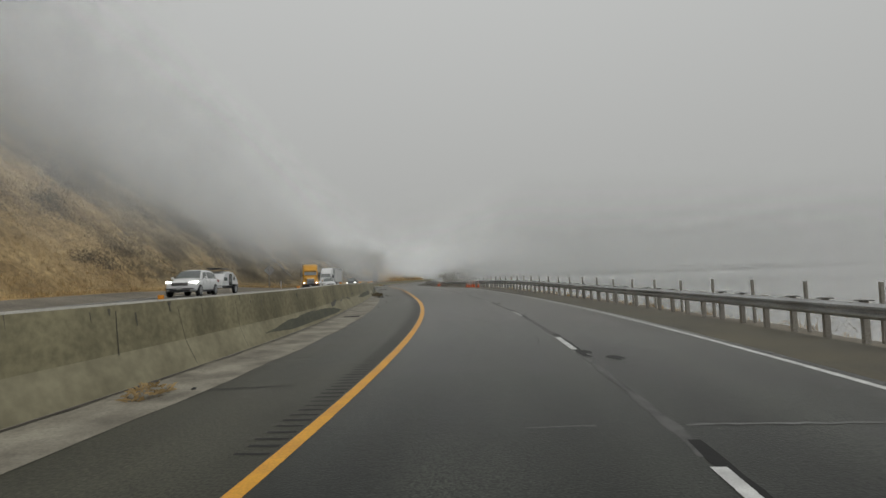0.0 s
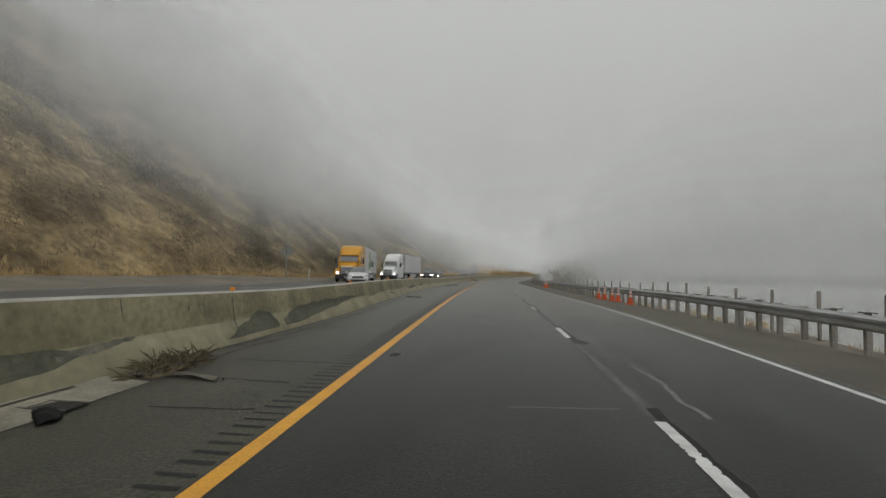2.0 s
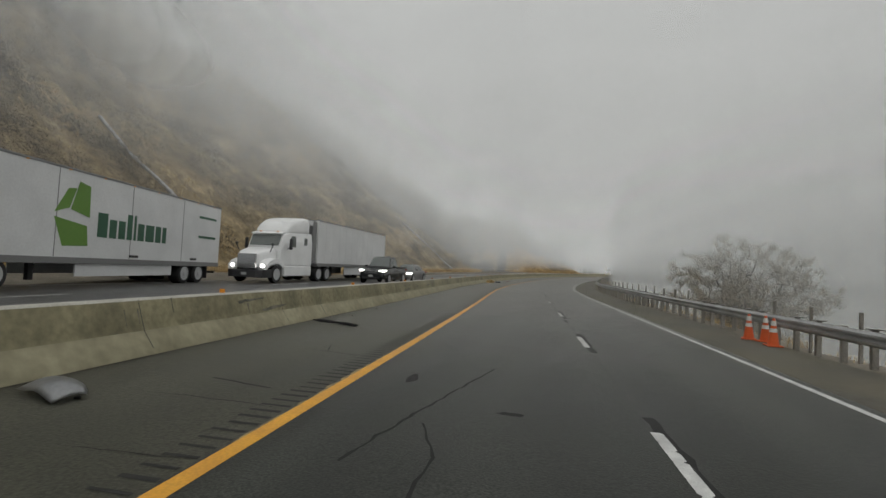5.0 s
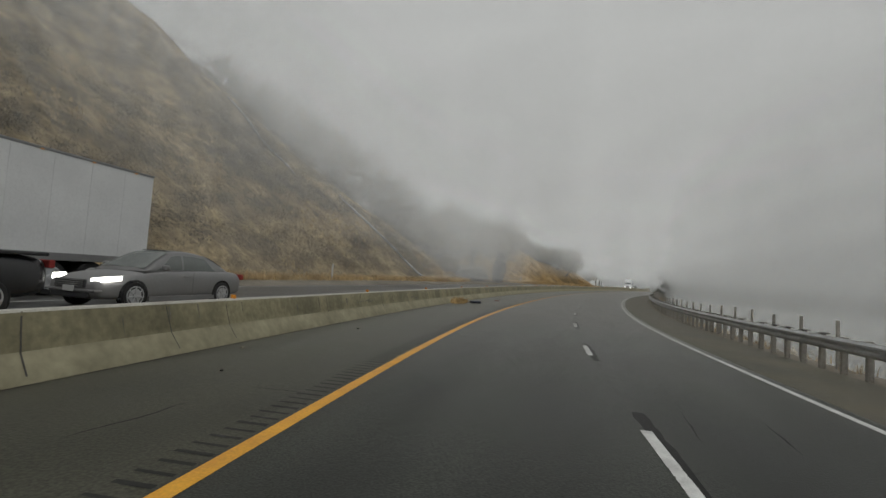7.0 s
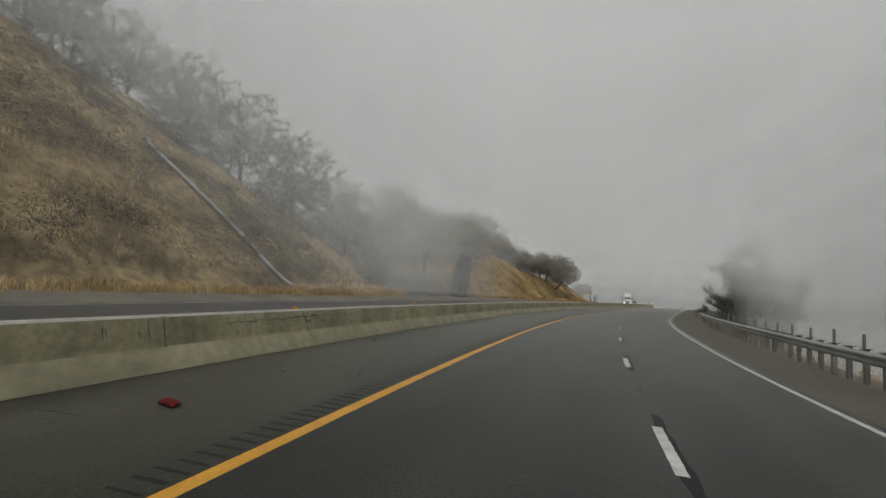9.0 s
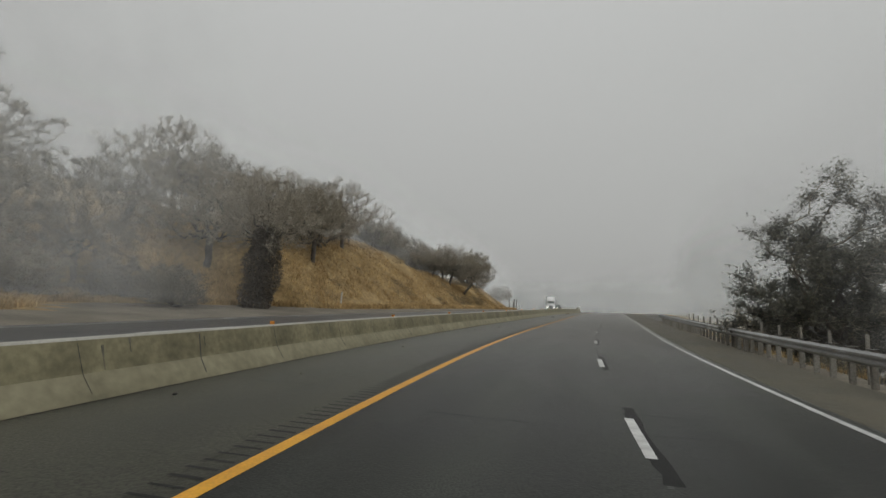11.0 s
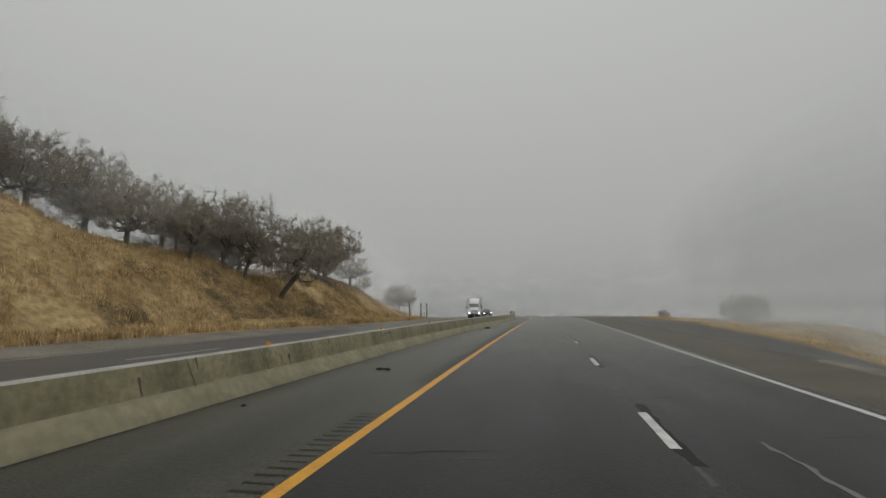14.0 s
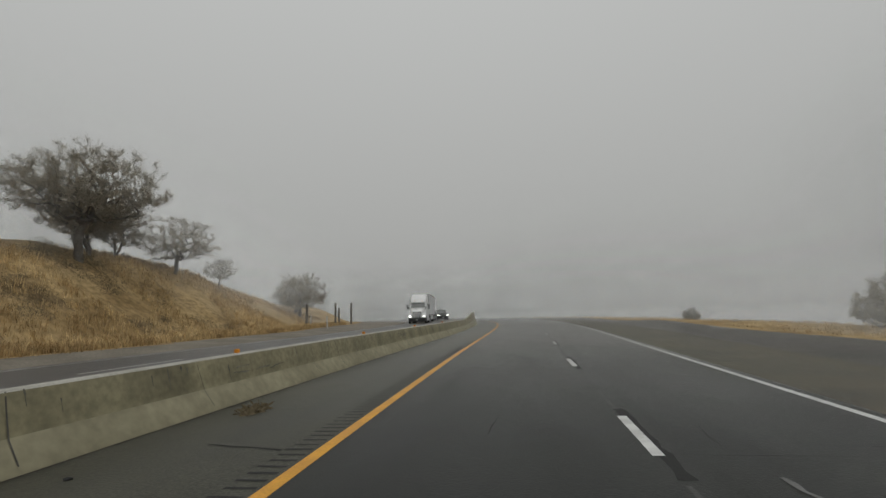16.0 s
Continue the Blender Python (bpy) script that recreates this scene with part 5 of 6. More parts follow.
# ---- vehicles on the oncoming road ----
def paint(name, colour, rough=0.3, metal=0.0):
    return material(name, colour, rough, metal, colour2=tuple(c * 0.9 for c in colour), scale=0.8, fine=14, vary=0.03)


P_WHITE, P_YELLOW, P_TRAILER = paint("white_lacquer", (0.86, 0.87, 0.87)), paint("yellow_lacquer", (0.72, 0.36, 0.02)), paint("trailer_skin", (0.7, 0.71, 0.71), 0.4)
P_DARK, P_BLACK, P_GREY = paint("dark_plastic", (0.035, 0.036, 0.038), 0.55), paint("black_lacquer", (0.02, 0.021, 0.023), 0.25), paint("grey_plastic", (0.2, 0.2, 0.2), 0.5)
P_GREEN, P_PURPLE, P_GREENDARK = paint("green_print", (0.13, 0.27, 0.04), 0.5), paint("purple_stripe", (0.12, 0.08, 0.2), 0.4), paint("dark_green_print", (0.03, 0.11, 0.06), 0.5)
P_CHROME = material("chrome", (0.6, 0.61, 0.62), 0.2, 0.9, scale=4, fine=20, vary=0.04)
P_RIM = paint("wheel_silver", (0.5, 0.51, 0.52), 0.35, 0.3)
P_TYRE = material("tyre_rubber", (0.02, 0.02, 0.021), 0.8, scale=5, fine=50)
# Window colour lightened to imitate the pale sky reflected in it.
P_GLASS = material("tinted_window", (0.13, 0.145, 0.138), 0.1, scale=2, fine=8, vary=0.05, spec=0.8)
P_PLATE = paint("number_plate", (0.55, 0.56, 0.55), 0.5)
P_AMBER = paint("amber_lens", (0.7, 0.3, 0.03), 0.3)


def glowing(name, colour, power):
    m = bpy.data.materials.new(name)
    m.use_nodes = True
    p = m.node_tree.nodes["Principled BSDF"]
    p.inputs["Base Color"].default_value = (0.8, 0.8, 0.8, 1)
    p.inputs["Emission Color"].default_value = (*colour, 1)
    p.inputs["Emission Strength"].default_value = power
    return m


P_LAMP = glowing("lit_headlamp", (1.0, 0.97, 0.9), 5.0)
P_LENS = material("clear_lamp_lens", (0.55, 0.56, 0.57), 0.15, scale=6, fine=20, vary=0.05)


def wheel(parent, x, y, r, w, name="wheel", rim_mat=None, spokes=0):
    """A wheel with tyre, rim and hub; x is its outer face's side."""
    hub = thing(name, Matrix.Identity(4), "", "")
    hub.parent = parent
    hub.location = (x, y, r)
    sgn = 1 if x > 0 else -1
    part("tyre", lathe(bmesh.new(), [(r * 0.6, -w / 2), (r * 0.93, -w / 2), (r, -w * 0.36), (r, w * 0.36), (r * 0.93, w / 2), (r * 0.6, w / 2)], 24, "X"), P_TYRE, hub, smooth=False)
    # With spokes the disc is dark, painting in the shade between them.
    part("rim", lathe(bmesh.new(), [(r * 0.66, sgn * w * 0.40), (r * 0.66, sgn * w * 0.54), (r * 0.58, sgn * w * 0.55), (r * 0.5, sgn * w * 0.51), (r * 0.22, sgn * w * 0.52), (r * 0.17, sgn * w * 0.56), (r * 0.05, sgn * w * 0.57)], 20, "X"), P_DARK if spokes else rim_mat or P_RIM, hub)
    if spokes:
        part("rim_lip", lathe(bmesh.new(), [(r * 0.7, sgn * w * 0.45), (r * 0.7, sgn * w * 0.58), (r * 0.64, sgn * w * 0.59), (r * 0.62, sgn * w * 0.52)], 24, "X"), P_RIM, hub, "silver rim edge")
        for k in range(spokes):
            bm = boxed(min(sgn * w * 0.55, sgn * w * 0.63), max(sgn * w * 0.55, sgn * w * 0.63), -r * 0.065, r * 0.065, 0.0, r * 0.67, 0.008)
            bmesh.ops.rotate(bm, verts=bm.verts, cent=(0, 0, 0), matrix=Matrix.Rotation(6.2832 * k / spokes, 3, "X"))
            part("spoke", bm, P_RIM, hub, "silver alloy spoke")
    return hub


def loft(bm, sections, cap=True):
    """Joins rings of points, each a list of equal length."""
    rings = [[bm.verts.new(p) for p in sec] for sec in sections]
    k = len(rings[0])
    for a, b in zip(rings, rings[1:]):
        for i in range(k):
            bm.faces.new((a[i], a[(i + 1) % k], b[(i + 1) % k], b[i]))
    if cap:
        bm.faces.new(rings[0][::-1])
        bm.faces.new(rings[-1])
    bmesh.ops.recalc_face_normals(bm, faces=bm.faces)
    return bm


def ring_at(y, half, z0, z1, top=0.86, edge=0.12):
    """A rounded body section across the vehicle."""
    t = half * top
    return [(-half * 0.96, y, z0), (half * 0.96, y, z0), (half, y, z0 + edge), (half, y, z1 - (z1 - z0) * 0.28), (t + (half - t) * 0.4, y, z1 - edge * 0.6), (t, y, z1), (-t, y, z1),
            (-t - (half - t) * 0.4, y, z1 - edge * 0.6), (-half, y, z1 - (z1 - z0) * 0.28), (-half, y, z0 + edge)]


def quad(bm, *pts):
    bm.faces.new([bm.verts.new(p) for p in pts])
    return bm


def slab(pts, t=0.012):
    """A thin plate from a polygon."""
    bm = quad(bmesh.new(), *pts)
    bmesh.ops.recalc_face_normals(bm, faces=bm.faces)
    bmesh.ops.solidify(bm, geom=bm.faces[:], thickness=t)
    return bm


def semi_truck(colour, label, fairing=True, stripe=None):
    e = thing("semi_truck", Matrix.Identity(4), label, "truck")
    # cab and bonnet
    part("cab", loft(bmesh.new(), [ring_at(-1.75, 1.08, 1.05, 2.12, 0.92, 0.08), ring_at(-2.12, 1.13, 0.95, 2.82, 0.88, 0.08), ring_at(-2.75, 1.2, 0.95, 3.0, 0.85), ring_at(-4.2, 1.22, 0.95, 3.1, 0.88), ring_at(-5.25, 1.22, 0.95, 3.1, 0.88)]), colour, e, smooth=False)
    hood_ = part("bonnet", loft(bmesh.new(), [ring_at(-0.22, 0.62, 0.75, 1.62, 0.85), ring_at(-0.5, 0.82, 0.72, 1.78, 0.8), ring_at(-1.1, 0.95, 0.8, 1.95, 0.8), ring_at(-1.85, 1.05, 0.95, 2.1, 0.84)]), colour, e, smooth=True)
    roof_ = part("roof_fairing", loft(bmesh.new(), [ring_at(-2.2, 0.95, 2.8, 2.95, 0.7, 0.05), ring_at(-2.55, 1.05, 2.85, 3.45, 0.75), ring_at(-3.2, 1.14, 2.9, 3.85, 0.8), ring_at(-4.3, 1.18, 2.95, 4.05, 0.85), ring_at(-5.45, 1.18, 2.95, 4.08, 0.87)]), colour, e, smooth=True)
    for o in (hood_, roof_):
        rounding = o.modifiers.new("rounding", "SUBSURF")
        rounding.levels = rounding.render_levels = 2
    part("windscreen", slab([(-0.93, -1.735, 2.16), (0.93, -1.735, 2.16), (0.93, -2.045, 2.76), (-0.93, -2.045, 2.76)], 0.02), P_GLASS, e)
    part("visor", slab([(-1.0, -1.92, 2.84), (1.0, -1.92, 2.84), (0.98, -2.28, 2.97), (-0.98, -2.28, 2.97)], 0.03), colour, e)
    for sx in (-1, 1):
        x = 1.215 * sx
        part("side_window", slab([(x * 0.985, -2.5, 2.12), (x, -3.2, 2.12), (x * 0.975, -3.2, 2.78), (x * 0.965, -2.75, 2.78)], 0.02), P_GLASS, e)
        part("sleeper_window", slab([(x, -4.2, 2.3), (x, -4.6, 2.3), (x * 0.985, -4.6, 2.75), (x * 0.985, -4.25, 2.75)], 0.02), P_GLASS, e)
        part("fender", loft(bmesh.new(), [[(sx * 0.68, yy, z0), (sx * 1.2, yy, z0), (sx * 1.2, yy, z1), (sx * 0.68, yy, z1 + 0.1)] for yy, z0, z1 in ((-0.3, 0.75, 1.0), (-0.55, 0.95, 1.24), (-1.0, 1.1, 1.36), (-1.5, 1.08, 1.34), (-1.95, 0.85, 1.2))]), colour, e)
        part("headlamp", loft(bmesh.new(), [[(sx * 0.72, -0.25, 0.82), (sx * 1.14, -0.32, 0.86), (sx * 1.16, -0.36, 1.06), (sx * 0.74, -0.27, 1.12)], [(sx * 0.72, -0.45, 0.82), (sx * 1.15, -0.5, 0.86), (sx * 1.17, -0.5, 1.08), (sx * 0.74, -0.45, 1.14)]]), P_LENS, e, "clear headlamp housing")
        part("lamp", lathe(bmesh.new(), [(0.085, -0.2), (0.1, -0.23), (0.1, -0.3)], 14, "Y", (sx * 0.92, 0, 0.96)), P_LAMP, e, "lit white headlamp")
        part("mirror", boxed(min(sx * 1.38, sx * 1.55), max(sx * 1.38, sx * 1.55), -2.3, -2.14, 1.95, 2.6, 0.05), P_DARK, e)
        part("mirror_arm", tube(bmesh.new(), [(sx * 1.15, -2.35, 2.0), (sx * 1.45, -2.2, 2.05)], [0.025, 0.025], 6), P_DARK, e)
        part("bonnet_mirror", tube(bmesh.new(), [(sx * 0.95, -0.9, 1.75), (sx * 1.12, -0.85, 2.05), (sx * 1.12, -0.8, 2.25)], [0.025, 0.025, 0.09], 8), P_DARK, e)
        part("step_fairing", boxed(min(sx * 0.95, sx * 1.22), max(sx * 0.95, sx * 1.22), -5.3, -2.05, 0.38, 1.0, 0.06), colour, e)
        part("fuel_tank", lathe(bmesh.new(), [(0.26, -4.9), (0.3, -4.85), (0.3, -3.4), (0.26, -3.35)], 16, "Y", (sx * 0.85, 0, 0.7)), P_CHROME, e)
        part("cab_extender", slab([(sx * 1.2, -5.3, 1.2), (sx * 1.2, -5.85, 1.3), (sx * 1.2, -5.85, 3.9), (sx * 1.17, -5.4, 4.0)], 0.03), P_GREY if not stripe else colour, e)
        part("marker_lamp", boxed(sx * 0.55 - 0.05, sx * 0.55 + 0.05, -2.25, -2.15, 2.98, 3.03, 0.01), P_AMBER, e)
        if stripe:
            part("stripe", slab([(sx * 1.226, -2.1, 1.5), (sx * 1.226, -5.2, 1.62), (sx * 1.226, -5.2, 1.8), (sx * 1.226, -2.1, 1.6)], 0.006), stripe, e, "purple side stripe")
    part("bumper", loft(bmesh.new(), [[(-1.05, 0.0 - 0.12, 0.3), (1.05, -0.12, 0.3), (1.08, -0.12, 0.72), (-1.08, -0.12, 0.72)], [(-0.7, 0.02, 0.32), (0.7, 0.02, 0.32), (0.7, 0.0, 0.7), (-0.7, 0.0, 0.7)]][::-1] + [[(-1.22, -0.75, 0.32), (1.22, -0.75, 0.32), (1.22, -0.75, 0.78), (-1.22, -0.75, 0.78)]]), P_DARK, e, "dark plastic bumper")
    part("number_plate", boxed(-0.16, 0.16, 0.02, 0.035, 0.44, 0.58), P_PLATE, e)
    part("grille_frame", boxed(-0.58, 0.58, -0.25, -0.16, 0.78, 1.6, 0.03), P_CHROME if fairing else P_DARK, e)
    for k in range(9):
        part("grille_bar", boxed(-0.53, 0.53, -0.17, -0.13, 0.83 + 0.082 * k, 0.865 + 0.082 * k, 0.006), P_CHROME if not stripe else P_DARK, e)
    part("chassis", boxed(-0.42, 0.42, -8.2, -1.0, 0.62, 0.92, 0.02), P_BLACK, e)
    part("fifth_wheel", boxed(-0.5, 0.5, -7.6, -6.6, 0.95, 1.12, 0.03), P_BLACK, e)
    for y in (-1.25,):
        for sx in (-1, 1):
            wheel(e, sx * 1.08, y, 0.5, 0.28)
    for y in (-6.35, -7.6):
        for sx in (-1, 1):
            wheel(e, sx * 0.98, y, 0.5, 0.5)
    return e


def semi_trailer(label, printed=False, length=15.0):
    e = thing("semi_trailer", Matrix.Identity(4), label, "trailer")
    y0, y1 = -5.95, -5.95 - length
    low = 1.12 if not printed else 0.98
    part("box_body", boxed(-1.28, 1.28, y1, y0, low, 4.08, 0.035), P_TRAILER, e)
    part("bottom_rail", boxed(-1.3, 1.3, y1, y0, low - 0.12, low + 0.1, 0.01), P_GREY, e)
    part("top_rail", boxed(-1.295, 1.295, y1, y0, 4.02, 4.1, 0.01), P_GREY, e)
    for sx in (-1, 1):
        for k in range(1, 12 if not printed else 4):
            y = y0 + (y1 - y0) * k / (12 if not printed else 4)
            part("seam", boxed(min(sx * 1.282, sx * 1.287), max(sx * 1.282, sx * 1.287), y - 0.015, y + 0.015, low + 0.12, 4.0), P_GREY if printed else P_TRAILER, e)
        part("side_skirt", boxed(sx * 1.2 - 0.02, sx * 1.2 + 0.02, y1 + 4.2, y0 - 4.6, 0.42, low - 0.12, 0.005), P_TRAILER, e)
        part("landing_leg", boxed(sx * 0.6 - 0.07, sx * 0.6 + 0.07, y0 - 3.6, y0 - 3.4, 0.3, low, 0.01), P_DARK, e)
        for k in range(9):
            y = y0 + (y1 - y0) * (k + 0.5) / 9
            part("marker_lamp", boxed(sx * 1.3 - 0.012, sx * 1.3 + 0.012, y - 0.04, y + 0.04, 4.0, 4.04), P_AMBER, e)
        for y in (y1 + 1.9, y1 + 3.15):
            wheel(e, sx * 0.98, y, 0.5, 0.5)
        part("mud_flap", boxed(sx * 0.98 - 0.3, sx * 0.98 + 0.3, y1 + 1.15, y1 + 1.17, 0.25, 0.95), P_DARK, e)
    part("axle_frame", boxed(-0.5, 0.5, y1 + 1.2, y1 + 4.0, 0.6, low, 0.02), P_BLACK, e)
    part("rear_guard", boxed(-1.1, 1.1, y1 - 0.02, y1 + 0.1, 0.5, 0.62, 0.02), P_DARK, e)
    part("cooling_unit" if not printed else "nose_panel", boxed(-0.9, 0.9, y0, y0 + (0.35 if not printed else 0.06), 2.0, 3.7, 0.06), P_GREY, e)
    if printed:
        x = 1.289
        for sx in (-1, 1):   # a green emblem and a row of plain bars
            f = lambda u, z: (sx * x, y0 - u, z)
            for j, poly in enumerate(([(3.5, 2.4), (4.9, 2.2), (5.0, 1.5), (3.9, 1.45)], [(3.5, 2.55), (4.0, 3.4), (4.35, 3.45), (4.1, 2.75)], [(4.15, 2.7), (4.45, 3.7), (4.95, 3.6), (5.0, 2.5)])):
                part("emblem", slab([f(*q) for q in poly], 0.004), P_GREEN, e, "green printed emblem")
            u = 5.4
            for w_, z1 in ((0.5, 2.75), (0.38, 2.55), (0.38, 2.55), (0.3, 2.85), (0.14, 2.85), (0.4, 2.55), (0.55, 2.55), (0.38, 2.55), (0.28, 2.55)):
                part("print_bar", slab([f(u, 1.85), f(u + w_, 1.85), f(u + w_, z1), f(u, z1)], 0.004), P_GREENDARK, e, "dark green printed bar")
                u += w_ + 0.1
            for k in range(2):
                part("hatch", slab([f(12.2, 3.3 - k), f(13.9, 3.3 - k), f(13.9, 3.42 - k), f(12.2, 3.42 - k)], 0.004), P_GREENDARK, e, "small line of illegible print")
            for u in (7.2, 11.6):
                part("door_latch", boxed(sx * x - 0.02, sx * x + 0.02, y0 - u - 0.5, y0 - u, 1.15, 1.25), P_DARK, e)
    return e


def car(colour, label, length=4.85, width=1.82, height=1.46, kind="sedan", lit=False, dark_trim=False):
    e = thing(kind, Matrix.Identity(4), label, "pickup" if kind == "pickup_truck" else "car")
    w, L, H = width / 2, length, height
    g = 0.2 if kind == "sedan" else 0.28
    belt = 0.92 if kind == "sedan" else 1.08 if kind == "suv" else 1.12
    nose = 0.66 if kind == "sedan" else 0.86
    hood = 0.27 * L
    sec = [ring_at(-0.02, w * 0.72, g + 0.1, nose - 0.05, 0.9, 0.1), ring_at(-0.14, w * 0.88, g + 0.02, nose + 0.04, 0.86, 0.1), ring_at(-0.5, w * 0.97, g, nose + 0.16, 0.82), ring_at(-hood, w, g, belt, 0.86), ring_at(-0.55 * L, w, g, belt + 0.03, 0.88)]
    sec += [ring_at(-0.85 * L, w, g, belt + 0.06, 0.86), ring_at(-0.97 * L, w * 0.94, g + 0.06, belt + 0.04, 0.82), ring_at(-L, w * 0.8, g + 0.2, belt - 0.12, 0.85)]
    shell = part("body", loft(bmesh.new(), sec), colour, e, smooth=True)
    soft_edge = shell.modifiers.new("rounding", "SUBSURF")
    soft_edge.levels = soft_edge.render_levels = 2
    if kind == "sedan":
        cab = [(-hood * 0.93, w * 0.84, belt), (-hood - 0.85, w * 0.7, H - 0.04), (-0.56 * L, w * 0.68, H), (-0.7 * L, w * 0.68, H - 0.06), (-0.88 * L, w * 0.76, belt + 0.08)]
    elif kind == "suv":
        cab = [(-hood * 0.97, w * 0.86, belt), (-hood - 0.75, w * 0.74, H - 0.05), (-0.6 * L, w * 0.74, H), (-0.9 * L, w * 0.72, H - 0.08), (-0.985 * L, w * 0.78, belt + 0.05)]
    else:
        cab = [(-hood * 1.0, w * 0.84, belt), (-hood - 0.7, w * 0.72, H - 0.04), (-0.5 * L, w * 0.72, H), (-0.6 * L, w * 0.72, H - 0.04), (-0.63 * L, w * 0.78, belt)]
    ys, hbs, hrs, zs = [c[0] for c in cab], [c[1] + (0.05 if 0 < i < 4 else 0.02) for i, c in enumerate(cab)], [c[1] - (0.07 if 0 < i < 4 else 0.0) for i, c in enumerate(cab)], [max(c[2], belt + 0.02) for c in cab]

    def round_at(vals, y):
        """A smooth curve through the five stations."""
        d = [-q for q in ys]
        x = min(max(-y, d[0]), d[4])
        i = max(k for k in range(4) if d[k] <= x + 1e-9)
        f = (x - d[i]) / (d[i + 1] - d[i])
        m0 = (vals[i + 1] - vals[i - 1]) / (d[i + 1] - d[i - 1]) * (d[i + 1] - d[i]) * 0.7 if i else vals[1] - vals[0]
        m1 = (vals[i + 2] - vals[i]) / (d[i + 2] - d[i]) * (d[i + 1] - d[i]) * 0.7 if i < 3 else vals[4] - vals[3]
        return (2 * f ** 3 - 3 * f * f + 1) * vals[i] + (f ** 3 - 2 * f * f + f) * m0 + (3 * f * f - 2 * f ** 3) * vals[i + 1] + (f ** 3 - f * f) * m1

    def side(y, f, out=0.0):
        """A place on the cabin's side: f 0 at the belt, 1 at the roof's edge."""
        hb, hr, zr = round_at(hbs, y), round_at(hrs, y), round_at(zs, y) - 0.06
        return hb + (hr - hb) * f + 0.025 * math.sin(math.pi * f) + out, y, belt + (max(zr, belt) - belt) * f

    rings = []
    for k in range(25):
        y = ys[0] + (ys[4] - ys[0]) * k / 24
        hb, hr, zr = round_at(hbs, y), round_at(hrs, y), round_at(zs, y)
        half_ = [(hb, y, belt - 0.08)] + [side(y, f) for f in (0.0, 0.35, 0.7, 1.0)] + [(hr * 0.9, y, zr - 0.015), (hr * 0.6, y, zr + 0.012), (hr * 0.25, y, zr + 0.02)]
        rings.append(half_ + [(-x, yy, z) for x, yy, z in half_[::-1]])
    part("cabin", loft(bmesh.new(), rings), colour, e, smooth=True)

    def pane(pts_of, nu, nv):
        """A curved sheet of glass from a function of (u, v)."""
        bm = bmesh.new()
        grid = [[bm.verts.new(pts_of(i / nu, k / nv)) for k in range(nv + 1)] for i in range(nu + 1)]
        for i in range(nu):
            for k in range(nv):
                bm.faces.new((grid[i][k], grid[i + 1][k], grid[i + 1][k + 1], grid[i][k + 1]))
        bmesh.ops.recalc_face_normals(bm, faces=bm.faces)
        return bm

    def screen(k0, k1, lo, hi, sgn):
        def place(u, v):
            y = ys[k0] + (ys[k1] - ys[k0]) * (lo + (hi - lo) * v)
            hr, zr = round_at(hrs, y), round_at(zs, y)
            x = (2 * u - 1) * hr * (0.95 if sgn > 0 else 0.9)
            return x, y + sgn * 0.012, zr + 0.02 - 0.03 * (2 * u - 1) ** 4 + 0.012
        return place
    up = lambda p, q, k: p + (q - p) * k
    part("windscreen", pane(screen(0, 1, 0.06, 0.93, 1), 10, 6), P_GLASS, e, smooth=True)
    part("rear_screen", pane(screen(3, 4, 0.12, 0.8, -1), 10, 6), P_GLASS, e, smooth=True)
    for sx in (-1, 1):
        mid_y = up(ys[1], ys[2], 0.7)
        for nm, y0, y1, t0, t1 in (("front_window", up(ys[0], ys[1], 0.42), mid_y + 0.035, up(ys[0], ys[1], 0.98), mid_y + 0.035), ("rear_window", mid_y - 0.035, up(ys[3], ys[4], 0.4 if kind == "sedan" else 0.75), mid_y - 0.035, up(ys[3], ys[4], 0.02))):
            def place(u, v, y0=y0, y1=y1, t0=t0, t1=t1, sx=sx):
                y = up(up(y0, y1, u), up(t0, t1, u), v)
                x, yy, z = side(y, 0.08 + 0.8 * v, 0.008)
                return sx * x, yy, z
            part(nm, pane(place, 8, 5), P_GLASS, e, smooth=True)
    for sx in (-1, 1):
        part("door_mirror", boxed(min(sx * (w - 0.02), sx * (w + 0.16)), max(sx * (w - 0.02), sx * (w + 0.16)), -hood - 0.42, -hood - 0.28, belt + 0.02, belt + 0.16, 0.04), colour, e)
        part("headlamp", loft(bmesh.new(), [[(sx * w * 0.55, -0.08, nose - 0.06), (sx * w * 0.92, -0.2, nose - 0.02), (sx * w * 0.93, -0.22, nose + 0.1), (sx * w * 0.55, -0.11, nose + 0.05)], [(sx * w * 0.6, -0.3, nose - 0.04), (sx * w * 0.99, -0.52, nose + 0.02), (sx * w * 0.98, -0.54, nose + 0.12), (sx * w * 0.6, -0.34, nose + 0.08)]]), P_LAMP if lit else P_LENS, e, "lit headlamp" if lit else "clear headlamp")
        part("door_seam", boxed(min(sx * (w - 0.004), sx * (w + 0.003)), max(sx * (w - 0.004), sx * (w + 0.003)), -0.56 * L, -0.56 * L + 0.012, g + 0.15, belt), P_GREY, e)
        part("door_handle", boxed(min(sx * (w - 0.01), sx * (w + 0.025)), max(sx * (w - 0.01), sx * (w + 0.025)), -0.53 * L, -0.53 * L + 0.2, belt - 0.14, belt - 0.11, 0.008), colour, e)
        part("sill", boxed(min(sx * (w - 0.08), sx * (w + 0.008)), max(sx * (w - 0.08), sx * (w + 0.008)), -0.74 * L, -0.27 * L, g - 0.02, g + 0.1, 0.01), P_DARK if dark_trim else colour, e)
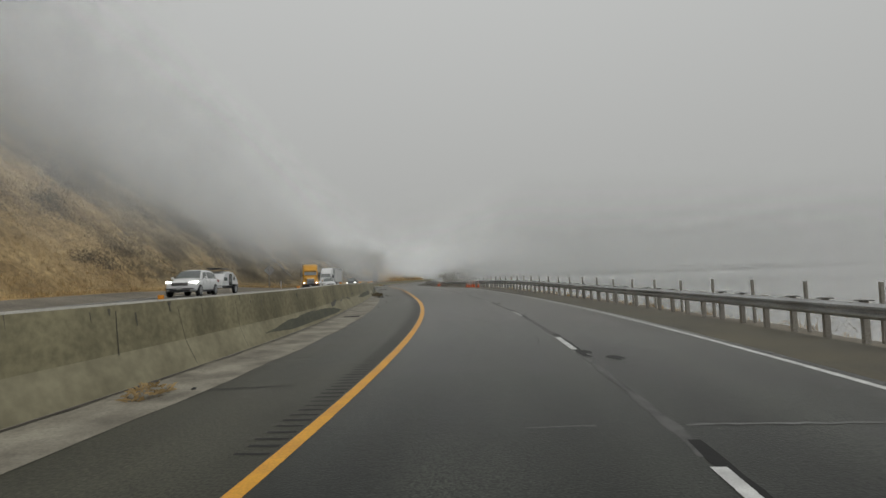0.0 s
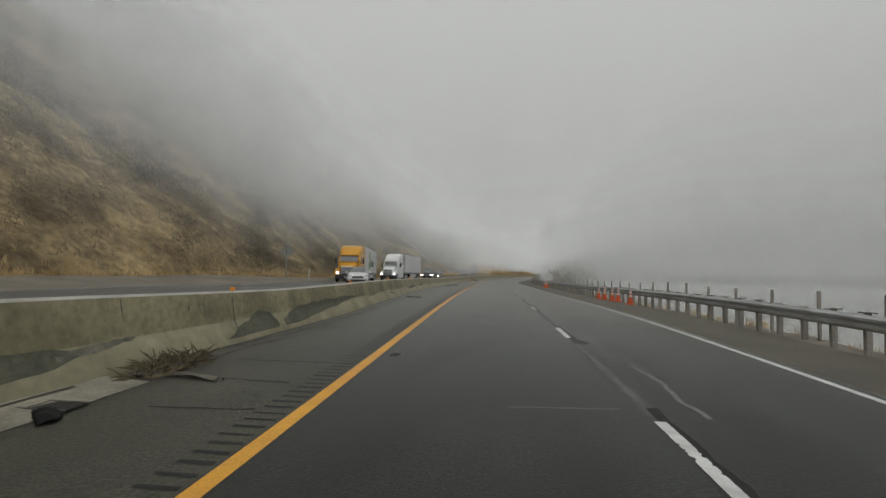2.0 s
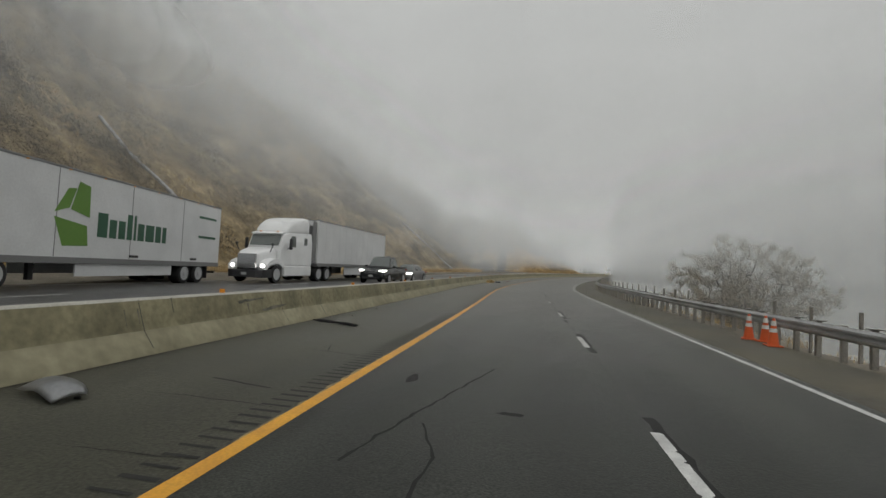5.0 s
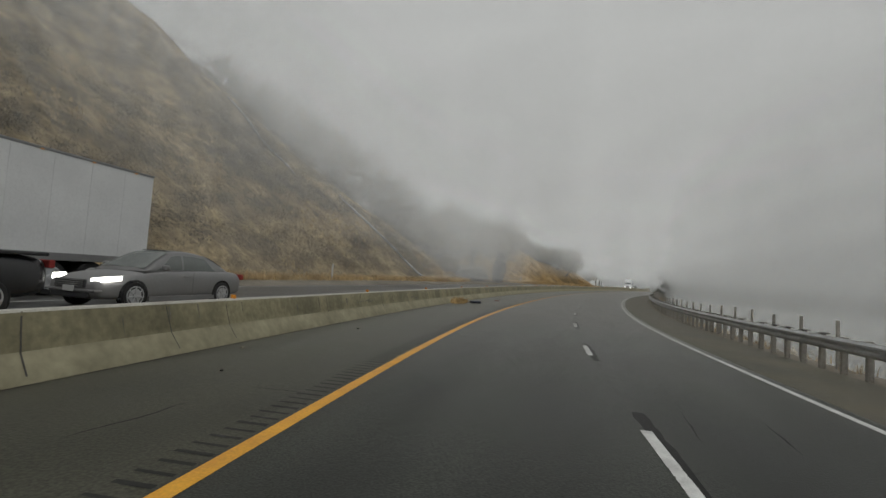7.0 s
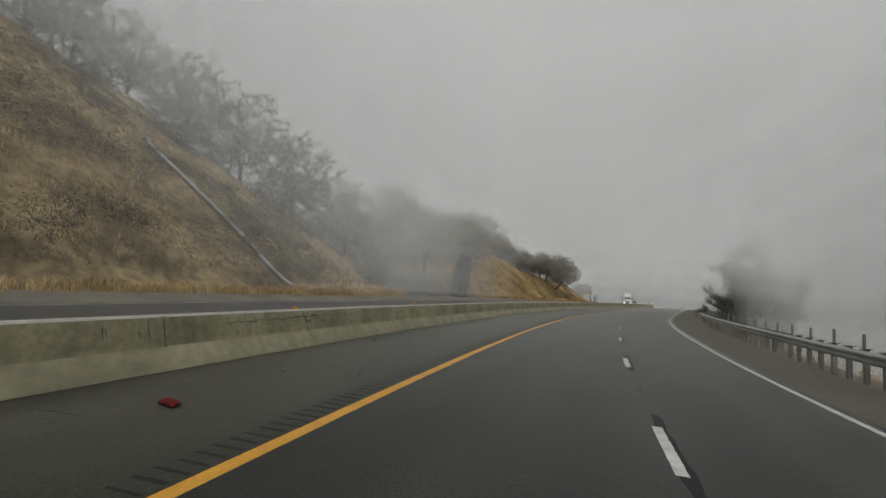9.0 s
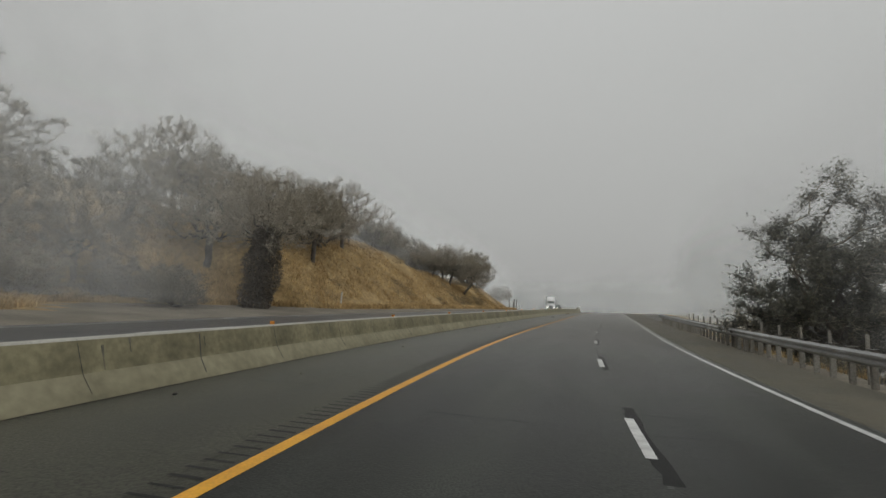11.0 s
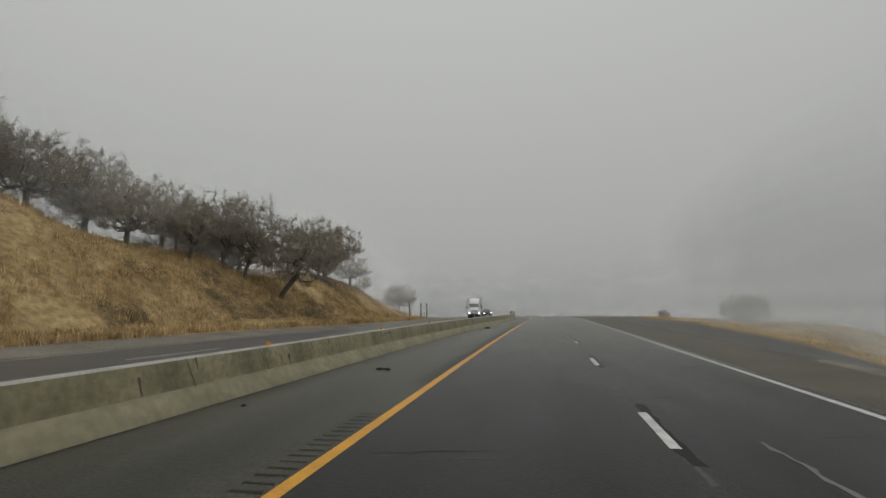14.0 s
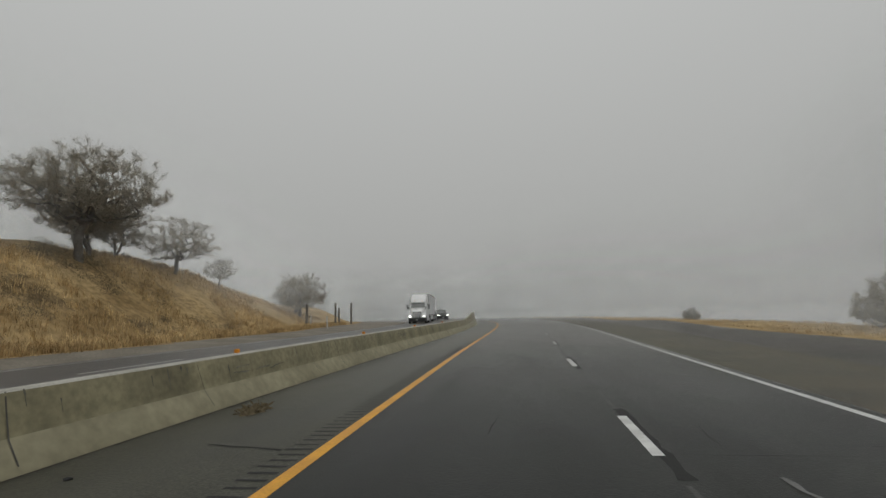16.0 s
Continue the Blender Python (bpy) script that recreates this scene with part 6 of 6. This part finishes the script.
        for y in (-0.185 * L, -0.79 * L):
            # Black ring laid on the body side for the shaded gap round the wheel.
            part("wheel_arch", lathe(bmesh.new(), [((0.39 if kind != "sedan" else 0.36) * k, sx * (w + dx)) for k, dx in ((1.0, -0.1), (1.0, 0.004), (0.86, 0.004), (0.86, -0.03))], 24, "X", (0, y, 0.34)), P_BLACK, e, "dark ring painted for the shaded wheel gap")
            wheel(e, sx * (w - 0.09), y, 0.36 if kind != "sedan" else 0.325, 0.22, spokes=7)
        part("tail_lamp", boxed(min(sx * w * 0.6, sx * w * 0.93), max(sx * w * 0.6, sx * w * 0.93), -L + 0.0, -L + 0.12, belt - 0.2, belt - 0.04, 0.02), M_RED, e)
    part("grille", boxed(-w * 0.5, w * 0.5, -0.06, 0.0, nose - 0.17, nose + 0.02, 0.02), P_DARK, e)
    for k in range(4):
        part("grille_bar", boxed(-w * 0.47, w * 0.47, -0.01, 0.012, nose - 0.145 + 0.045 * k, nose - 0.13 + 0.045 * k), P_CHROME, e)
    part("lower_intake", boxed(-w * 0.62, w * 0.62, -0.1, -0.005, g + 0.06, g + 0.18, 0.02), P_DARK, e)
    part("bumper", boxed(-w * 0.86, w * 0.86, -0.22, 0.01, g + 0.2, g + 0.26, 0.02), P_DARK if dark_trim else colour, e)
    part("number_plate", boxed(-0.16, 0.16, 0.0, 0.018, g + 0.2, g + 0.33), P_PLATE, e)
    if kind == "pickup_truck":
        part("bed_rail", boxed(-w * 0.98, w * 0.98, -0.97 * L, -0.64 * L, belt + 0.03, belt + 0.1, 0.02), colour, e)
    if kind == "sedan":
        part("sunroof", boxed(-w * 0.42, w * 0.42, -0.58 * L, -0.45 * L, H - 0.01, H + 0.012, 0.004), P_GLASS, e)
    return e


def teardrop():
    e = thing("camping_trailer", Matrix.Identity(4), "small white teardrop camper with a roof rack behind a car", "camper")
    side = [(0.0, 0.45), (0.12, 1.0), (0.5, 1.45), (1.2, 1.66), (2.0, 1.6), (2.7, 1.25), (3.1, 0.8), (3.15, 0.45)]
    part("shell", loft(bmesh.new(), [[(x, -y, z) for y, z in side] for x in (-0.85, -0.8, 0.8, 0.85)]), P_WHITE, e)
    for sx in (-1, 1):
        x = sx * 0.856
        part("door", slab([(x, -1.25, 0.62), (x, -1.85, 0.62), (x, -1.85, 1.42), (x, -1.7, 1.5), (x, -1.4, 1.5), (x, -1.25, 1.42)], 0.012), P_BLACK, e, "black framed door")
        part("window", slab([(x, -0.3, 0.95), (x, -0.95, 0.95), (x, -0.95, 1.2), (x, -0.3, 1.2)], 0.012), P_GLASS, e)
        part("porthole", lathe(bmesh.new(), [(0.17, x), (0.17, x + sx * 0.012)], 16, "X", (0, -2.25, 1.15)), P_GLASS, e)
        part("mudguard", boxed(min(sx * 0.86, sx * 1.08), max(sx * 0.86, sx * 1.08), -2.6, -1.75, 0.62, 0.7, 0.03), P_BLACK, e)
        part("rack_rail", tube(bmesh.new(), [(sx * 0.6, -0.4, 1.78), (sx * 0.6, -2.2, 1.86)], [0.02, 0.02], 6), P_DARK, e)
        for y in (-0.7, -1.9):
            part("rack_post", tube(bmesh.new(), [(sx * 0.6, y, 1.45), (sx * 0.6, y, 1.84)], [0.015, 0.015], 6), P_DARK, e)
        wheel(e, sx * 0.95, -2.15, 0.34, 0.2)
    part("rack_load", boxed(-0.5, 0.5, -2.0, -0.5, 1.86, 1.93, 0.03), P_DARK, e)
    part("lower_trim", boxed(-0.858, 0.858, -3.1, -0.02, 0.42, 0.6, 0.01), P_DARK, e)
    part("drawbar", boxed(-0.05, 0.05, -0.2, 1.0, 0.4, 0.48, 0.01), P_BLACK, e)
    return e


def oncoming(e, s, n, swing=0.0):
    a = at(s, n, opp_z(s) + 0.005)
    b = at(s + 6.0, n + bow(s + 6.0) - bow(s), opp_z(s + 6.0) + 0.005)
    d = (a - b).normalized()
    x = d.cross(Vector((0, 0, 1))).normalized()
    m = Matrix((x, d, x.cross(d))).transposed().to_4x4()
    e.matrix_world = Matrix.Translation(a) @ m @ Matrix.Rotation(radians(swing), 4, "Z")


FAR, NEAR = -10.3, -6.5
for pair, s in (((semi_truck(P_YELLOW, "yellow semi truck with a purple stripe, headlamps lit", True, P_PURPLE), semi_trailer("white moving-van trailer with green print", True, 14.4)), 73.0),
                ((semi_truck(P_WHITE, "white semi truck with a tall sleeper cab, headlamps lit"), semi_trailer("plain white box trailer behind a white truck", False, 13.6)), 93.4),
                ((semi_truck(P_WHITE, "white semi truck coming out of the fog, headlamps lit"), semi_trailer("white box trailer behind a distant truck")), 291.5)):
    for e in pair:
        oncoming(e, s, FAR + bow(s), 5.0 if s < 200 else 0.0)
oncoming(car(P_WHITE, "white sedan with chrome grille driving beside the barrier"), 63.8, NEAR + bow(64) - 0.6, 12.0)
oncoming(car(P_WHITE, "white sport utility car towing a small camper", 4.65, 1.88, 1.68, "suv", True, True), 28.4, FAR + bow(28.4), 4.0)
oncoming(teardrop(), 34.1, FAR + bow(34.1) - 0.35, 4.0)
oncoming(car(P_BLACK, "dark pickup truck with lit headlamps beside the barrier", 5.6, 1.98, 1.9, "pickup_truck", True), 100.9, NEAR + bow(100.9))
oncoming(car(P_GREY, "distant grey car with lit headlamps", 4.7, 1.82, 1.45, "sedan", True), 107.4, NEAR + bow(107.4))
oncoming(car(P_BLACK, "distant dark pickup truck in the fog, headlamps lit", 5.6, 1.98, 1.9, "pickup_truck", True), 311.0, NEAR)

# ---- the fog: thin veils, one behind the other, placed to fit the camera's view, and a glowing pale distance behind them ----


def fog_material(white=0.745):
    m = bpy.data.materials.new("fog_veil")
    m.use_nodes = True
    t = m.node_tree
    t.nodes.clear()
    out = t.nodes.new("ShaderNodeOutputMaterial")
    clear, mix, add = (t.nodes.new("ShaderNode" + k) for k in ("BsdfTransparent", "MixShader", "AddShader"))
    front, through_ = t.nodes.new("ShaderNodeBsdfDiffuse"), t.nodes.new("ShaderNodeBsdfTranslucent")
    for n_, z in ((front, 1), (through_, -1)):
        n_.inputs["Color"].default_value = (white, white + 0.01, white, 1)
        v = t.nodes.new("ShaderNodeCombineXYZ")
        v.inputs[2].default_value = z
        t.links.new(v.outputs[0], n_.inputs["Normal"])
    t.links.new(front.outputs[0], add.inputs[0])
    t.links.new(through_.outputs[0], add.inputs[1])
    att = t.nodes.new("ShaderNodeAttribute")
    att.attribute_name = "veil"
    nz = t.nodes.new("ShaderNodeTexNoise")
    nz.inputs["Scale"].default_value, nz.inputs["Detail"].default_value = 0.05, 1
    geo = t.nodes.new("ShaderNodeNewGeometry")
    t.links.new(geo.outputs["Position"], nz.inputs["Vector"])
    r = t.nodes.new("ShaderNodeMapRange")
    r.inputs["From Min"].default_value, r.inputs["From Max"].default_value = 0.3, 0.7
    r.inputs["To Min"].default_value, r.inputs["To Max"].default_value = 0.93, 1.07
    t.links.new(nz.outputs["Fac"], r.inputs[0])
    mul = t.nodes.new("ShaderNodeMath")
    mul.operation = "MULTIPLY"
    t.links.new(att.outputs["Fac"], mul.inputs[0])
    t.links.new(r.outputs[0], mul.inputs[1])
    t.links.new(mul.outputs[0], mix.inputs[0])
    t.links.new(clear.outputs[0], mix.inputs[1])
    t.links.new(add.outputs[0], mix.inputs[2])
    t.links.new(mix.outputs[0], out.inputs["Surface"])
    return m


VEIL_STEP = 2.0
fv, ff, dens = [], [], []
cols = [0, -1.5, -3, -5, -7, -9, -11, -13, -15, -18, -21, -25, -30, -36, -43, -50]
heights = [0.5, 1.4, 3, 5, 7, 9.5, 12.5, 16, 20, 24, 29, 36, 46]
hh = len(heights)
for i in range(142):
    s = 5.0 + VEIL_STEP * i
    full = ease(s, ((60, 0.105), (75, 0.13), (105, 0.13), (118, 0.085), (130, 0.032), (142, 0.04), (150, 0.062), (158, 0.078), (169, 0.088), (176, 0.08), (246, 0.085), (262, 0.055), (299, 0.055), (310, 0.08)))
    low = ease(s, ((60, 0.3), (100, 0.45), (130, 0.55), (142, 0.55), (150, 0.6), (160, 0.75), (170, 0.75), (178, 1.0)))
    edge = ease(s, ((110, -13.5), (120, -7.5), (138, -7.5), (146, -6.0), (168, -5.0), (172, -12.6), (176, -22.5), (246, -21.5), (254, -21.5), (262, -17.5), (299, -17.5), (312, -14.5)))     # it lies behind the first row of trees
    wide = ease(s, ((95, 12.0), (120, 5.0), (140, 4.0), (150, 2.5), (170, 2.5), (176, 3.2)))
    b0 = len(fv)
    for c in cols:
        n = edge + c
        for z in heights:
            fv.append(at(s, n, z))
            rise = low + (1 - low) * min(1.0, max(0.0, z - 3) / 11.0) if z > 0.6 else 0.0
            rise += ease(s, ((95, 0.0), (118, 1.0), (135, 0.7), (150, 0.2), (172, 0.0))) * min(1.0, max(0.0, z - 11) / 12.0)
            clear = min(1.0, max(0.0, ground_z(s, n) + 26.0 - z) / 18.0) if s < 170 else min(1.0, max(0.0, ground_z(s, n) + 13.0 - z) / 9.0)      # the bank thins out above the hill
            soft_ = min(1.0, max(0.0, -c - 5 * ((i * 0.618) % 1) * wide / 12) / wide)
            dens.append(full * soft_ * soft_ * (3 - 2 * soft_) * rise * clear)
    for a in range(len(cols) - 1):
        for c in range(hh - 1):
            q = b0 + a * hh + c
            if max(dens[q], dens[q + 1], dens[q + hh + 1], dens[q + hh]) > 0.003:
                ff.append((q, q + 1, q + hh + 1, q + hh))
me = mesh_of("fog_bank", fv, ff, fog_material(0.8))
me.attributes.new("veil", "FLOAT", "POINT").data.foreach_set("value", dens)
tagged(new("fog_bank", me), "pale grey drifting fog over hillside and verge", "fog", kind="stuff")
fv, ff, dens = [], [], []
right = [9.9, 10.5, 11.2, 12.2, 13.5, 15.5, 18, 22, 28, 38, 56, 80]      # the same fog drifts over the drop behind the guardrail
levels = [-9, -4, -1, 1, 3, 5, 7, 9.5, 13]
for i in range(112):
    s = 41.0 + VEIL_STEP * i
    full = ease(s, ((41, 0.04), (60, 0.075), (100, 0.085), (120, 0.115), (158, 0.115), (167, 0.1), (178, 0.03), (186, 0.02), (196, 0.06), (214, 0.03), (232, 0.08), (250, 0.09), (264, 0.0)))
    start = ease(s, ((205, 9.9), (226, 12.5), (262, 14.0)))
    b0 = len(fv)
    for n in (start - 9.9 + r for r in right):
        for z in levels:
            fv.append(at(s, n, z))
            u = min(1.0, max(0.0, n - start - 0.6 * ((i * 0.618) % 1)) / ease(s, ((95, 3.0), (115, 1.6), (160, 1.6), (175, 3.0))))
            dens.append(full * u * u * (3 - 2 * u) * min(1.0, (13 - z) / 6.0))
    for a in range(len(right) - 1):
        for c in range(len(levels) - 1):
            q = b0 + a * len(levels) + c
            ff.append((q, q + 1, q + len(levels) + 1, q + len(levels)))
me = mesh_of("fog_bank", fv, ff, fog_material(0.58))
me.attributes.new("veil", "FLOAT", "POINT").data.foreach_set("value", dens)
tagged(new("fog_bank", me), "pale grey drifting fog over the drop behind the guardrail", "fog", kind="stuff")
fv, ff, dens = [], [], []
over = [-3.4, -2.2, -0.5, 2, 4.5, 7, 9.5, 12.0, 14.0]      # over the lanes it is set above eye height, to fit the camera's view
levels = (2.3, 2.9, 3.7, 4.6, 5.8, 7.2, 9)
for i in range(70):
    s = 26.0 + VEIL_STEP * i
    full = ease(s, ((26, 0.0), (44, 0.05), (110, 0.07), (154, 0.07), (166, 0.0)))
    drop = ease(s, ((56, 0.0), (90, 0.5)))
    b0 = len(fv)
    left = ease(s, ((100, -3.4), (150, 0.4))) + 1.6 * ((i * 0.618) % 1)
    for n in (left + (k + 3.4) * (14 - left) / 17.4 for k in over):
        u = min(1.0, (n - left) / 4.0, (14.0 - n) / 4.5)
        for z in levels:
            fv.append(at(s, n, z - drop * max(0.0, 1 - (z - 2.3) / 3)))
            dens.append(full * u * min(1.0, (z - 2.3) / 1.2) * min(1.0, (9 - z) / 4.0))
    for a in range(len(over) - 1):
        for c in range(len(levels) - 1):
            q = b0 + a * len(levels) + c
            w = (q, q + 1, q + len(levels) + 1, q + len(levels))
            if max(dens[k] for k in w) > 0.003:
                ff.append(w)
me = mesh_of("fog_bank", fv, ff, fog_material(0.86))
me.attributes.new("veil", "FLOAT", "POINT").data.foreach_set("value", dens)
tagged(new("fog_bank", me), "pale grey fog hanging high over the lanes", "fog", kind="stuff")
fv, ff, dens = [], [], []
wide = [-60, -40, -26, -14, -4.6, -3.6, 2, 8, 14, 24, 40, 60]      # and it closes the road a long way on
levels = (-1.5, 0.1, 1.2, 2.5, 4, 6, 9, 13)
for i in range(55):
    s = 236.0 + 3.0 * i
    own, far_side = ease(s, ((248, 0.0), (276, 0.03), (300, 0.08), (325, 0.13))), ease(s, ((304, 0.0), (330, 0.13)))
    b0 = len(fv)
    for n in wide:
        for z in levels:
            fv.append(at(s, n, z))
            dens.append(max(far_side, own * min(1.0, max(0.0, n + 4.6) / 9.0)) * min(1.0, (13 - z) / 9.0) ** 1.5 * (0.6 if z < 0.5 else 1.0))
    for a in range(len(wide) - 1):
        for c in range(len(levels) - 1):
            q = b0 + a * len(levels) + c
            w = (q, q + 1, q + len(levels) + 1, q + len(levels))
            if max(dens[k] for k in w) > 0.003:
                ff.append(w)
me = mesh_of("fog_bank", fv, ff, fog_material(0.6))
me.attributes.new("veil", "FLOAT", "POINT").data.foreach_set("value", dens)
tagged(new("fog_bank", me), "thick pale grey fog closing the road ahead", "fog", kind="stuff")
scene.cycles.transparent_max_bounces = 128

# Added sheet that glows in the fog's colour and stands for the distance.
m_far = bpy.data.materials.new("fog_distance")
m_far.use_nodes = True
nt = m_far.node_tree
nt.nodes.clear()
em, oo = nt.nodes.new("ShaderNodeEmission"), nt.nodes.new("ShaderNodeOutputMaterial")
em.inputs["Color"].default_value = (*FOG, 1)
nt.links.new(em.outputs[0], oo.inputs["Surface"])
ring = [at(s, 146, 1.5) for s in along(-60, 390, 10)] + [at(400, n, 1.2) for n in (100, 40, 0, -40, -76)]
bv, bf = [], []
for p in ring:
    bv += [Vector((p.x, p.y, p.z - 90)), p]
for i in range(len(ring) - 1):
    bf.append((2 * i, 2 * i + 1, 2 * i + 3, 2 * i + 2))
tagged(new("backdrop", mesh_of("backdrop", bv, bf, m_far)), "plain glowing sheet in the fog's pale grey, standing for the distance", "fog", kind="backdrop")
